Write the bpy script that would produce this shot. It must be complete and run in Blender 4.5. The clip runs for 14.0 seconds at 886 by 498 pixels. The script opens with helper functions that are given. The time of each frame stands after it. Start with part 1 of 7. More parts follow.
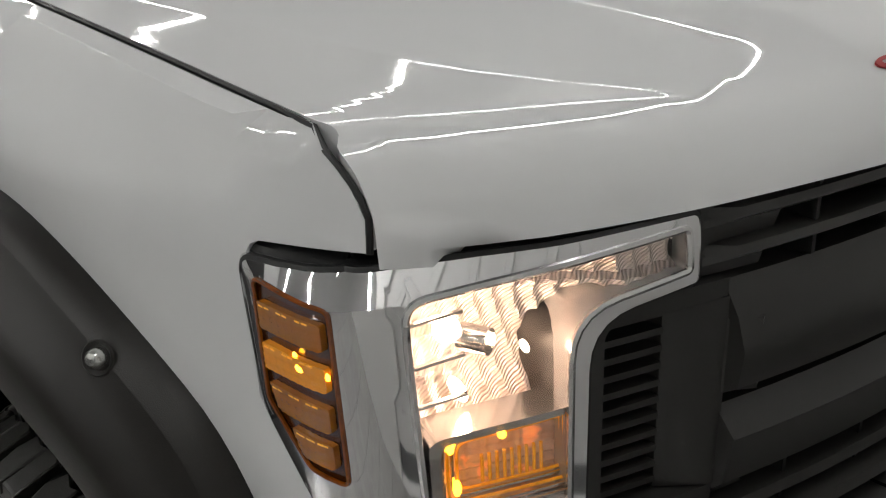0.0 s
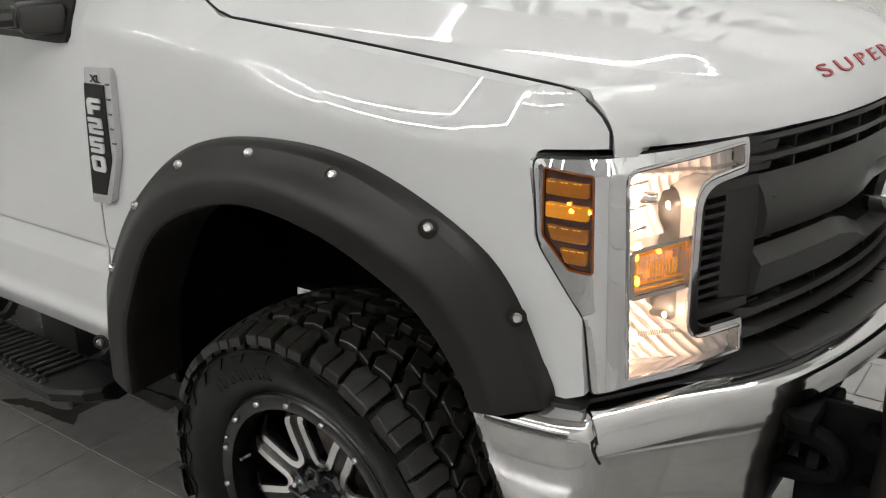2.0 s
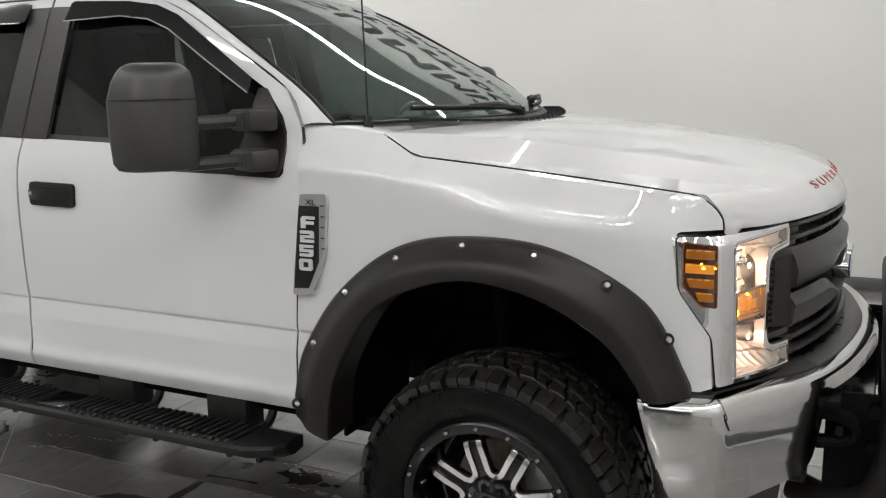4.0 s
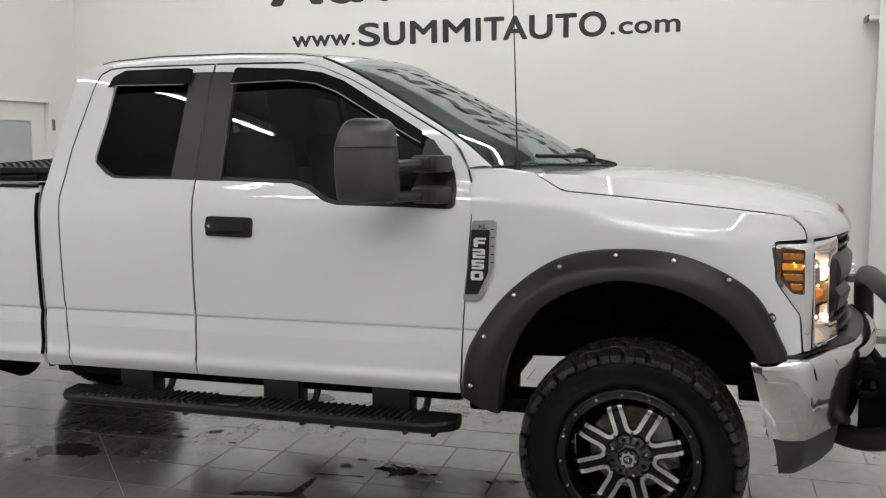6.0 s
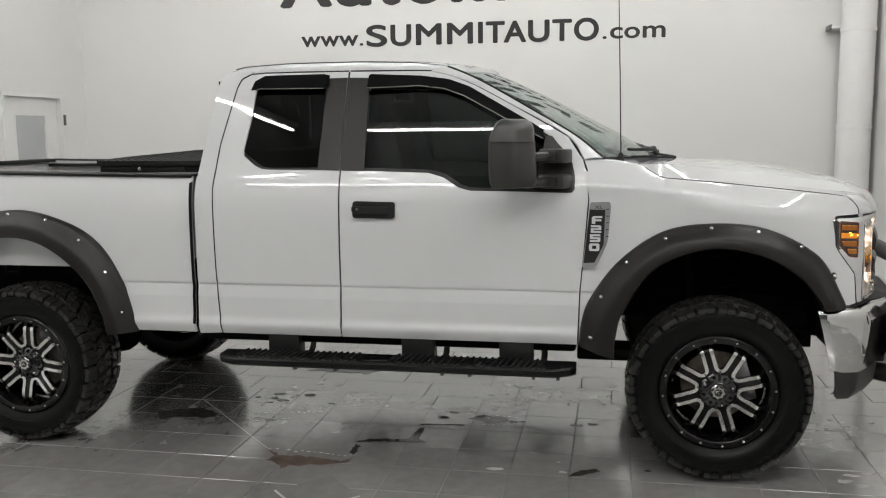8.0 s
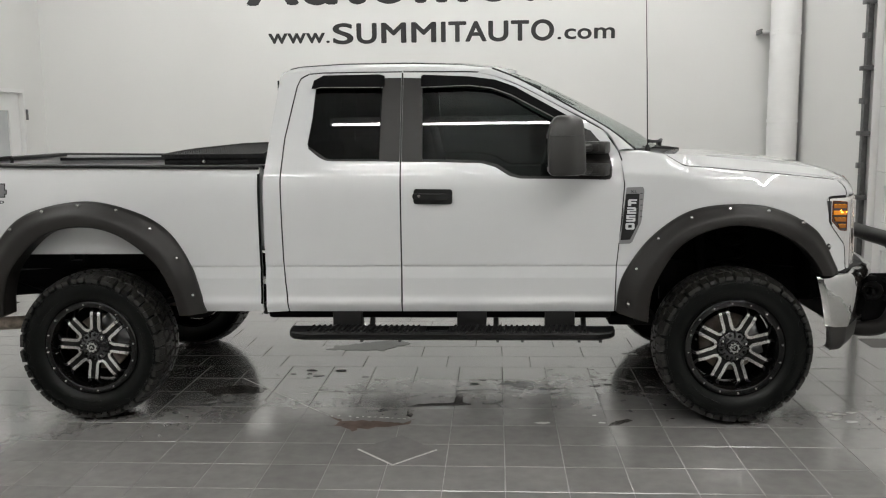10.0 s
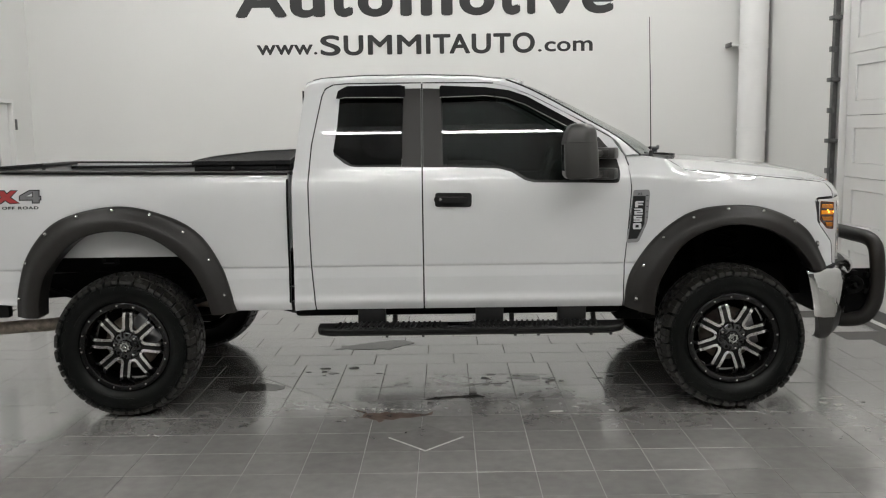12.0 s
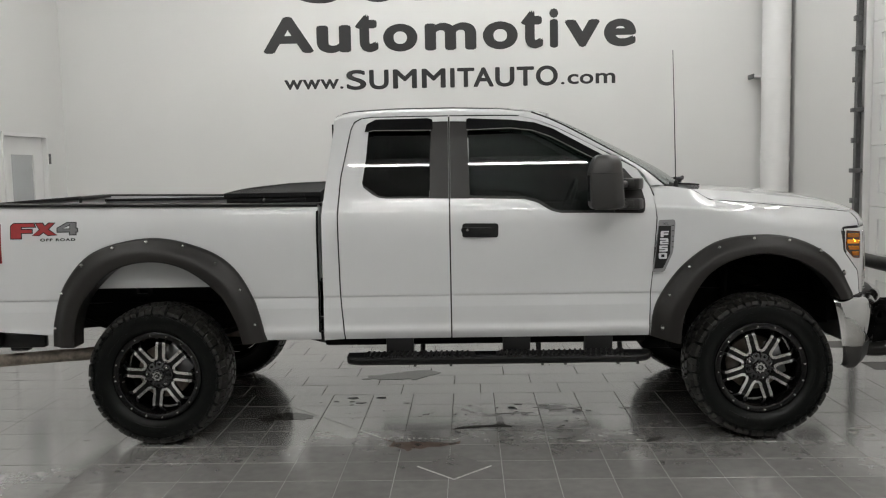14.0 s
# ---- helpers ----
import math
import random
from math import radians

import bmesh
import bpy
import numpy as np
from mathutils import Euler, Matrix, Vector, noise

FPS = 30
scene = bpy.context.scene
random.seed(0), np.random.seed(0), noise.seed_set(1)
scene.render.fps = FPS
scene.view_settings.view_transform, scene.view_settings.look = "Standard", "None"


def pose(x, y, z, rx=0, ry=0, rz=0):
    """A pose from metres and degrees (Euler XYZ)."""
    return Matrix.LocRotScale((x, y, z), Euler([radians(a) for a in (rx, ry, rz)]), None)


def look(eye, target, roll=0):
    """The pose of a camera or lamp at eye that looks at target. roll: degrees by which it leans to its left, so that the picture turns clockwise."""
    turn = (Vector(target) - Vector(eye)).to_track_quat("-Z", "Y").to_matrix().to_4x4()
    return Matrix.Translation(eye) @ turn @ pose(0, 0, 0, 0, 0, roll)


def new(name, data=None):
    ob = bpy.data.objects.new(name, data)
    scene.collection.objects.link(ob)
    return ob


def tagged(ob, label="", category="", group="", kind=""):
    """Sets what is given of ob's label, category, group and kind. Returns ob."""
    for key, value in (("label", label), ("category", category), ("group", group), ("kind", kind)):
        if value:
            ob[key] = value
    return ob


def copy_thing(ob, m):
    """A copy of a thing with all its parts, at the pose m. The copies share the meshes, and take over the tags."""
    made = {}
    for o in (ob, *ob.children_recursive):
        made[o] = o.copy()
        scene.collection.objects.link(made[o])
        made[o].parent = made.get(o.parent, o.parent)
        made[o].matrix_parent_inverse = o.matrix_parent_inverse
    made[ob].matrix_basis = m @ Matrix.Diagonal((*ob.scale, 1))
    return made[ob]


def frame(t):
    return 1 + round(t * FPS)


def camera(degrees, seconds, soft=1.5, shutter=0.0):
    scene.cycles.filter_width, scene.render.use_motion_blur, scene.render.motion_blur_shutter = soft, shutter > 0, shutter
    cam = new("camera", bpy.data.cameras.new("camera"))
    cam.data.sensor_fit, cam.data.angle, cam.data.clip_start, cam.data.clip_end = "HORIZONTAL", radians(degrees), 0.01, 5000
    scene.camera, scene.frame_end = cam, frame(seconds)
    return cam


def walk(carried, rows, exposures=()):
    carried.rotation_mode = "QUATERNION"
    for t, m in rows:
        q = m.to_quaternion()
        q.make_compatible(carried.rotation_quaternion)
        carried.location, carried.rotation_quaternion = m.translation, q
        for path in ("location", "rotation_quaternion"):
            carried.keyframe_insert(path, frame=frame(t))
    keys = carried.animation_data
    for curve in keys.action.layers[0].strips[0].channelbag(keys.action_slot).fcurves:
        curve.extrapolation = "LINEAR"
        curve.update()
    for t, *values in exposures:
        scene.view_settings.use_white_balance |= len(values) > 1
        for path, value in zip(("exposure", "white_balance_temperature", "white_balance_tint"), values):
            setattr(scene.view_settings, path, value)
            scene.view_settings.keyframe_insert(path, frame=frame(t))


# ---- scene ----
cam = camera(53.0, 14.0, soft=1.15)
PATH = [
    (0, (2.99, -1.282, 1.587), (1.665, -0.026, 0.769), -3.0),
    (0.5, (3.069, -1.475, 1.628), (1.779, -0.175, 0.825), -2.5),
    (1, (3.135, -1.683, 1.618), (1.893, -0.309, 0.861), -1.7),
    (1.5, (3.172, -1.915, 1.652), (1.978, -0.488, 0.919), -2.2),
    (2, (3.101, -2.148, 1.64), (1.977, -0.639, 0.962), -1.4),
    (2.5, (3.041, -2.412, 1.678), (1.99, -0.832, 1.047), -1.2),
    (3, (3.046, -2.782, 1.668), (2.046, -1.124, 1.166), -0.7),
    (3.5, (3.018, -3.007, 1.705), (2.059, -1.312, 1.248), -1.5),
    (4, (2.846, -3.251, 1.704), (1.981, -1.487, 1.33), -1.1),
    (6.5, (1.976, -4.676, 1.686), (1.452, -2.761, 1.443), -0.7),
    (7, (1.795, -4.916, 1.7), (1.306, -2.993, 1.445), -0.8),
    (7.5, (1.556, -5.122, 1.713), (1.125, -3.186, 1.453), -0.6),
    (8, (1.36, -5.365, 1.715), (0.987, -3.418, 1.453), -0.6),
    (10.5, (0.351, -6.099, 1.739), (0.279, -4.12, 1.457), -0.7),
    (11, (0.222, -6.143, 1.737), (0.181, -4.163, 1.456), -0.7),
    (11.5, (0.142, -6.275, 1.73), (0.12, -4.294, 1.453), -0.7),
    (12, (0.124, -6.381, 1.726), (0.114, -4.398, 1.467), -0.8),
    (12.5, (0.093, -6.426, 1.724), (0.075, -4.44, 1.486), -0.9),
    (13, (0.09, -6.43, 1.715), (0.031, -4.443, 1.498), -1.1),
    (13.5, (0.1, -6.439, 1.715), (0.036, -4.45, 1.518), -1.1),
    (14, (0.091, -6.454, 1.724), (0.033, -4.464, 1.537), -1.1),
]
walk(cam, [(t, look(eye, target, roll)) for t, eye, target, roll in PATH],
     exposures=[(0, -0.11), (0.5, 0.10), (1, 0.30), (1.5, 0.46), (2, 0.55), (3, 0.66), (4, 0.58), (8, 0.51), (11, 0.53), (12.5, 0.37), (14, 0.27)])

# ---- world and lights ----
world = bpy.data.worlds.new("world")
world.use_nodes = True
scene.world = world
world.node_tree.nodes["Background"].inputs[0].default_value = (0.9, 0.95, 1.0, 1)
world.node_tree.nodes["Background"].inputs[1].default_value = 0.05
LAMP = 72.0


# ---- materials ----
def mat(name, base, rough=0.5, metal=0.0, noise_scale=0.0, noise_amount=0.0, bump=0.0, bump_scale=200.0, coat=0.0,
        emit=None, strength=0.0, spec=0.5, rough_var=0.0, stain=0.0, stain_scale=3.0, piece=0.0, world_space=False):
    m = bpy.data.materials.new(name)
    m.use_nodes = True
    nt = m.node_tree
    b = nt.nodes["Principled BSDF"]
    b.inputs["Base Color"].default_value = (*base, 1)
    b.inputs["Roughness"].default_value = rough
    b.inputs["Metallic"].default_value = metal
    b.inputs["Specular IOR Level"].default_value = spec
    b.inputs["Coat Weight"].default_value = coat
    b.inputs["Coat Roughness"].default_value = 0.02
    if emit:
        b.inputs["Emission Color"].default_value = (*emit, 1)
        b.inputs["Emission Strength"].default_value = strength
    tc = nt.nodes.new("ShaderNodeTexCoord")
    where = nt.nodes.new("ShaderNodeNewGeometry").outputs["Position"] if world_space else tc.outputs["Object"]
    if noise_amount or stain or piece:
        def scaled(scale, amount, detail):
            n = nt.nodes.new("ShaderNodeTexNoise")
            n.inputs["Scale"].default_value = scale
            n.inputs["Detail"].default_value = detail
            nt.links.new(where, n.inputs["Vector"])
            r = nt.nodes.new("ShaderNodeMapRange")
            r.inputs[1].default_value, r.inputs[2].default_value = 0.3, 0.7
            r.inputs[3].default_value, r.inputs[4].default_value = 1 - amount, 1 + amount
            nt.links.new(n.outputs["Fac"], r.inputs[0])
            return r.outputs[0]

        outs = []
        if noise_amount:
            outs.append(scaled(noise_scale, noise_amount, 6))
        if stain:
            outs.append(scaled(stain_scale, stain, 4))
        if piece:
            oi = nt.nodes.new("ShaderNodeObjectInfo")
            r = nt.nodes.new("ShaderNodeMapRange")
            r.inputs[3].default_value, r.inputs[4].default_value = 1 - piece, 1 + piece
            nt.links.new(oi.outputs["Random"], r.inputs[0])
            outs.append(r.outputs[0])
            gi = nt.nodes.new("ShaderNodeNewGeometry")
            r = nt.nodes.new("ShaderNodeMapRange")
            r.inputs[3].default_value, r.inputs[4].default_value = 1 - piece, 1 + piece
            nt.links.new(gi.outputs["Random Per Island"], r.inputs[0])
            outs.append(r.outputs[0])
        factor = outs[0]
        for o in outs[1:]:
            k = nt.nodes.new("ShaderNodeMath")
            k.operation = "MULTIPLY"
            nt.links.new(factor, k.inputs[0])
            nt.links.new(o, k.inputs[1])
            factor = k.outputs[0]
        v = nt.nodes.new("ShaderNodeVectorMath")
        v.operation = "SCALE"
        v.inputs[0].default_value = base
        nt.links.new(factor, v.inputs["Scale"])
        nt.links.new(v.outputs[0], b.inputs["Base Color"])
    if rough_var:
        n = nt.nodes.new("ShaderNodeTexNoise")
        n.inputs["Scale"].default_value, n.inputs["Detail"].default_value = 6.0, 5
        nt.links.new(where, n.inputs["Vector"])
        r = nt.nodes.new("ShaderNodeMapRange")
        r.inputs[1].default_value, r.inputs[2].default_value = 0.3, 0.7
        r.inputs[3].default_value, r.inputs[4].default_value = rough - rough_var, rough + rough_var
        nt.links.new(n.outputs["Fac"], r.inputs[0])
        nt.links.new(r.outputs[0], b.inputs["Roughness"])
    if bump:
        n = nt.nodes.new("ShaderNodeTexNoise")
        n.inputs["Scale"].default_value, n.inputs["Detail"].default_value = bump_scale, 3
        nt.links.new(where, n.inputs["Vector"])
        k = nt.nodes.new("ShaderNodeBump")
        k.inputs["Strength"].default_value, k.inputs["Distance"].default_value = bump, 0.002
        nt.links.new(n.outputs["Fac"], k.inputs["Height"])
        nt.links.new(k.outputs[0], b.inputs["Normal"])
    return m


def clear(name, tint, ior=1.45, rough=0.0):
    """Thin clear pane: Fresnel gloss over a tinted see-through layer."""
    m = bpy.data.materials.new(name)
    m.use_nodes = True
    nt = m.node_tree
    nt.nodes.remove(nt.nodes["Principled BSDF"])
    t, g = nt.nodes.new("ShaderNodeBsdfTransparent"), nt.nodes.new("ShaderNodeBsdfGlossy")
    f, mix = nt.nodes.new("ShaderNodeLayerWeight"), nt.nodes.new("ShaderNodeMixShader")
    p, k = nt.nodes.new("ShaderNodeMath"), nt.nodes.new("ShaderNodeMath")
    t.inputs[0].default_value = (*tint, 1)
    g.inputs["Roughness"].default_value = rough
    f.inputs[0].default_value = 0.5
    f0 = ((ior - 1) / (ior + 1)) ** 2
    p.operation, p.inputs[1].default_value = "POWER", 5.0
    k.operation, k.inputs[1].default_value, k.inputs[2].default_value = "MULTIPLY_ADD", 1 - f0, f0
    nt.links.new(f.outputs["Facing"], p.inputs[0])
    nt.links.new(p.outputs[0], k.inputs[0])
    nt.links.new(k.outputs[0], mix.inputs[0])
    nt.links.new(t.outputs[0], mix.inputs[1])
    nt.links.new(g.outputs[0], mix.inputs[2])
    nt.links.new(mix.outputs[0], nt.nodes["Material Output"].inputs[0])
    return m


PAINT = mat("white_paint", (0.610, 0.617, 0.621), 0.5, spec=0.0, coat=1.0, noise_scale=2.0, noise_amount=0.01)
PAINT.node_tree.nodes["Principled BSDF"].inputs["Coat IOR"].default_value = 1.80
FLARE = mat("flare_plastic", (0.0112, 0.0097, 0.0086), 0.42, spec=0.34, noise_scale=400, noise_amount=0.10, bump=0.12, bump_scale=900, stain=0.05)
PLASTIC = mat("grey_plastic", (0.024, 0.0230, 0.0215), 0.40, noise_scale=300, noise_amount=0.10, bump=0.10, bump_scale=1200, stain=0.06)
GRILLE = mat("grille_plastic", (0.0185, 0.0175, 0.0162), 0.33, spec=0.55, noise_scale=300, noise_amount=0.10, bump=0.08, bump_scale=1200, stain=0.06)
BLACK = mat("black_plastic", (0.007, 0.007, 0.007), 0.45, spec=0.35, noise_scale=200, noise_amount=0.2, bump=0.08, bump_scale=700)
GLOSS = mat("gloss_black", (0.008, 0.008, 0.009), 0.08, noise_scale=5, noise_amount=0.1, coat=0.5)
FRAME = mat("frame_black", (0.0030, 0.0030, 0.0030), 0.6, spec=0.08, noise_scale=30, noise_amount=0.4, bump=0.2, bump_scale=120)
CHROME = mat("chrome", (0.80, 0.80, 0.81), 0.05, 1.0, rough_var=0.02, noise_scale=3, noise_amount=0.02)
SILVER = mat("badge_silver", (0.58, 0.58, 0.59), 0.3, noise_scale=40, noise_amount=0.04, coat=0.6)
PLATE = mat("black_tread_plate", (0.0055, 0.0055, 0.006), 0.42, spec=0.32, noise_scale=60, noise_amount=0.2, stain=0.15)
BOARD = mat("board_black", (0.005, 0.005, 0.005), 0.45, spec=0.24, noise_scale=150, noise_amount=0.2, bump=0.1, bump_scale=600)
BADGE = mat("badge_chrome", (0.58, 0.58, 0.59), 0.16, 0.6, coat=1.0, noise_scale=30, noise_amount=0.05)
BUMPER = mat("bumper_chrome", (0.60, 0.60, 0.595), 0.08, 1.0, rough_var=0.03, noise_scale=5, noise_amount=0.05, stain=0.05, stain_scale=9)
SATIN = mat("satin_chrome", (0.70, 0.70, 0.70), 0.16, 1.0, noise_scale=40, noise_amount=0.03)
# darker copy of the machined alloy, shade painted in for the recessed tips
ALLOY_SHADED = mat("shaded_alloy", (0.10, 0.10, 0.10), 0.35, 1.0, noise_scale=90, noise_amount=0.1)
ALLOY = mat("machined_alloy", (0.80, 0.79, 0.77), 0.26, 1.0, noise_scale=120, noise_amount=0.06)
STEEL = mat("bolt_steel", (0.62, 0.62, 0.60), 0.25, 1.0, noise_scale=80, noise_amount=0.08)
RUST = mat("old_steel", (0.28, 0.24, 0.20), 0.55, 0.7, noise_scale=25, noise_amount=0.35, stain=0.3, stain_scale=7)
RUBBER = mat("tyre_rubber", (0.0026, 0.0033, 0.0028), 0.36, spec=0.18, noise_scale=60, noise_amount=0.25, bump=0.12, bump_scale=500, stain=0.2, stain_scale=9)
LUG = mat("lug_rubber", (0.0075, 0.0085, 0.0078), 0.38, spec=0.36, noise_scale=60, noise_amount=0.2, bump=0.15, bump_scale=500)
TREAD = mat("tread_rubber", (0.0165, 0.0160, 0.0138), 0.38, spec=0.52, noise_scale=80, noise_amount=0.30, bump=0.2, bump_scale=400, stain=0.25, stain_scale=14)
RIM = mat("rim_black", (0.003, 0.003, 0.003), 0.22, spec=0.4, noise_scale=20, noise_amount=0.15)
AMBER = mat("amber_lens", (0.32, 0.105, 0.004), 0.10, coat=1.0, noise_scale=40, noise_amount=0.10, bump=0.3, bump_scale=500)
# copy of the amber lens with a bulb's glow painted in
AMBER_LIT = mat("lit_amber_lens", (0.50, 0.18, 0.008), 0.10, coat=1.0, emit=(1.0, 0.36, 0.01), strength=0.16, noise_scale=40, noise_amount=0.10, bump=0.3, bump_scale=500)
AMBER_DARK = mat("amber_housing", (0.055, 0.013, 0.002), 0.2, coat=1.0, noise_scale=30, noise_amount=0.2)
AMBER_GLOW = mat("amber_bulb", (0.9, 0.4, 0.05), 0.3, emit=(1.0, 0.42, 0.02), strength=14.0)
WARM_GLOW = mat("headlamp_bulb", (1, 0.8, 0.6), 0.3, emit=(1.0, 0.68, 0.46), strength=54.0)
# edge and rim pieces with a faint glow painted in
AMBER_EDGE = mat("amber_edge", (0.80, 0.36, 0.02), 0.15, emit=(1.0, 0.45, 0.03), strength=0.25, coat=1.0, noise_scale=200, noise_amount=0.3)
AMBER_RIM = mat("amber_rim", (0.14, 0.035, 0.003), 0.12, emit=(1.0, 0.25, 0.01), strength=0.01, coat=1.0, noise_scale=80, noise_amount=0.3)
SIGNAL = mat("signal_glow", (0.82, 0.62, 0.52), 0.15, emit=(1.0, 0.20, 0.008), strength=1.0, coat=1.0, noise_scale=60, noise_amount=0.2)
wave = SIGNAL.node_tree.nodes.new("ShaderNodeTexNoise")
wave.inputs["Scale"].default_value, wave.inputs["Detail"].default_value = 38.0, 3
wave_range = SIGNAL.node_tree.nodes.new("ShaderNodeMapRange")
wave_range.inputs[1].default_value, wave_range.inputs[2].default_value = 0.56, 0.80
wave_range.inputs[3].default_value, wave_range.inputs[4].default_value = 0.01, 2.0
SIGNAL.node_tree.links.new(SIGNAL.node_tree.nodes["Texture Coordinate"].outputs["Object"], wave.inputs["Vector"])
SIGNAL.node_tree.links.new(wave.outputs["Fac"], wave_range.inputs[0])
SIGNAL.node_tree.links.new(wave_range.outputs[0], SIGNAL.node_tree.nodes["Principled BSDF"].inputs["Emission Strength"])
RED = mat("red_badge", (0.32, 0.018, 0.02), 0.3, noise_scale=50, noise_amount=0.08, coat=0.6)
DECAL_GREY = mat("decal_grey", (0.15, 0.15, 0.155), 0.3, noise_scale=30, noise_amount=0.12, coat=0.6)
TAIL = mat("tail_lens", (0.28, 0.008, 0.01), 0.1, coat=1.0, noise_scale=40, noise_amount=0.1)
BLUE = mat("badge_blue", (0.03, 0.05, 0.13), 0.15, coat=1.0, noise_scale=30, noise_amount=0.05)
INTERIOR = mat("cabin_cloth", (0.17, 0.178, 0.182), 0.8, noise_scale=150, noise_amount=0.2, bump=0.2, bump_scale=800)
WALL = mat("wall_paint", (0.72, 0.72, 0.705), 0.55, noise_scale=1.2, noise_amount=0.012, bump=0.03, bump_scale=160, stain=0.008, stain_scale=0.4)
# dark colour of the unseen panel that is added to darken reflections
PANEL_UNSEEN = mat("unseen_wall_paint", (0.05, 0.05, 0.05), 0.6, noise_scale=1.2, noise_amount=0.03)
MIDWALL = mat("mid_grey_wall_paint", (0.66, 0.66, 0.65), 0.6, noise_scale=1.2, noise_amount=0.03)
CEILING = mat("ceiling_paint", (0.40, 0.40, 0.395), 0.8, noise_scale=2, noise_amount=0.02, bump=0.03)
BASE = mat("base_grey", (0.12, 0.12, 0.12), 0.5, noise_scale=4, noise_amount=0.1)
LETTER = mat("letter_vinyl", (0.012, 0.012, 0.012), 0.4, noise_scale=20, noise_amount=0.1)
DUCT = mat("duct_white", (0.78, 0.78, 0.77), 0.4, noise_scale=6, noise_amount=0.02)
DOORW = mat("door_white", (0.74, 0.74, 0.73), 0.4, noise_scale=4, noise_amount=0.02)
PANELW = mat("panel_white", (0.72, 0.72, 0.71), 0.4, noise_scale=5, noise_amount=0.02, bump=0.05, bump_scale=60)
RAIL = mat("galvanised", (0.11, 0.11, 0.11), 0.4, 0.6, noise_scale=25, noise_amount=0.2)
TILE = mat("floor_tile", (0.268, 0.261, 0.250), 0.20, coat=1.0, world_space=True, spec=1.0, noise_scale=14, noise_amount=0.09, bump=0.06, bump_scale=60, rough_var=0.025, stain=0.09, stain_scale=1.5, piece=0.06)
TILE.node_tree.nodes["Principled BSDF"].inputs["Coat Roughness"].default_value = 0.13
TILE.node_tree.nodes["Principled BSDF"].inputs["Coat IOR"].default_value = 1.85
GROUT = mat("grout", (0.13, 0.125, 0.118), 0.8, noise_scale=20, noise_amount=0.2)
# grout colour runs from pale on the near side to dark beyond
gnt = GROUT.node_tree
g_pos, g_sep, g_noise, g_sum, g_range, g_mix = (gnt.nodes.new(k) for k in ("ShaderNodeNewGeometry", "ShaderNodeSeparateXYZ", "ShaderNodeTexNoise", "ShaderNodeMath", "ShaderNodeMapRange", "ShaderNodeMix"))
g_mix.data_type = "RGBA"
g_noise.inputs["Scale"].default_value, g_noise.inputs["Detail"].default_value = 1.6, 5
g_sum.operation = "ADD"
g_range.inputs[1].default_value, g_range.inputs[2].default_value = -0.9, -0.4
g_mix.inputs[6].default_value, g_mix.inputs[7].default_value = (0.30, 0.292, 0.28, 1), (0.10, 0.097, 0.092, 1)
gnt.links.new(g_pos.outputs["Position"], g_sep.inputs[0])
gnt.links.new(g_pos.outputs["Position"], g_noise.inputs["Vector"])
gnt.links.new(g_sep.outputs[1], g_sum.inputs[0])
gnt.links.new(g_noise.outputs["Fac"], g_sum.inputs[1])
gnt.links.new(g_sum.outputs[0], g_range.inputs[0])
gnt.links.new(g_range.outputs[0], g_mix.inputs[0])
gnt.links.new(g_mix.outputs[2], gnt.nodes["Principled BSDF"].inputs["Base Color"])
FILM = mat("brown_film", (0.115, 0.085, 0.072), 0.10, noise_scale=9, noise_amount=0.35, bump=0.05, bump_scale=30)
WET = mat("wet_film", (0.065, 0.058, 0.052), 0.07, noise_scale=6, noise_amount=0.3, bump=0.05, bump_scale=30)
LIGHT = mat("lamp_diffuser", (0.9, 0.9, 0.9), 0.4, emit=(1.0, 0.99, 0.965), strength=LAMP)
LAMPBODY = mat("lamp_body", (0.7, 0.7, 0.7), 0.4, noise_scale=9, noise_amount=0.05)
LENS = clear("clear_lens", (0.97, 0.96, 0.95), 1.45)
TINT_FRONT = clear("front_glass", (0.34, 0.365, 0.36), 1.62)
TINT = clear("tinted_glass", (0.15, 0.165, 0.165), 1.52)
SCREEN = clear("windscreen_glass", (0.70, 0.80, 0.76), 1.95)
VISOR = mat("smoked_visor", (0.002, 0.002, 0.0025), 0.13, spec=0.40, noise_scale=10, noise_amount=0.05)
DRY = mat("dried_salt", (0.42, 0.41, 0.39), 0.8, noise_scale=60, noise_amount=0.3)
REFLECTOR = mat("reflector_chrome", (0.97, 0.91, 0.885), 0.39, 1.0, bump=0.0, noise_scale=60, noise_amount=0.06)
ribs, ribs_bump, ribs_map = (REFLECTOR.node_tree.nodes.new(k) for k in ("ShaderNodeTexWave", "ShaderNodeBump", "ShaderNodeMapping"))
ribs.bands_direction, ribs.inputs["Scale"].default_value, ribs.inputs["Distortion"].default_value = "DIAGONAL", 150.0, 0.0
ribs_map.inputs["Scale"].default_value = (0.6, 0.8, -0.9)
ribs_bump.inputs["Strength"].default_value, ribs_bump.inputs["Distance"].default_value = 1.0, 0.0011
REFLECTOR.node_tree.links.new(REFLECTOR.node_tree.nodes["Texture Coordinate"].outputs["Object"], ribs_map.inputs["Vector"])
REFLECTOR.node_tree.links.new(ribs_map.outputs[0], ribs.inputs["Vector"])
REFLECTOR.node_tree.links.new(ribs.outputs["Fac"], ribs_bump.inputs["Height"])
REFLECTOR.node_tree.links.new(ribs_bump.outputs[0], REFLECTOR.node_tree.nodes["Principled BSDF"].inputs["Normal"])


# ---- mesh helpers ----
from mathutils.geometry import delaunay_2d_cdt


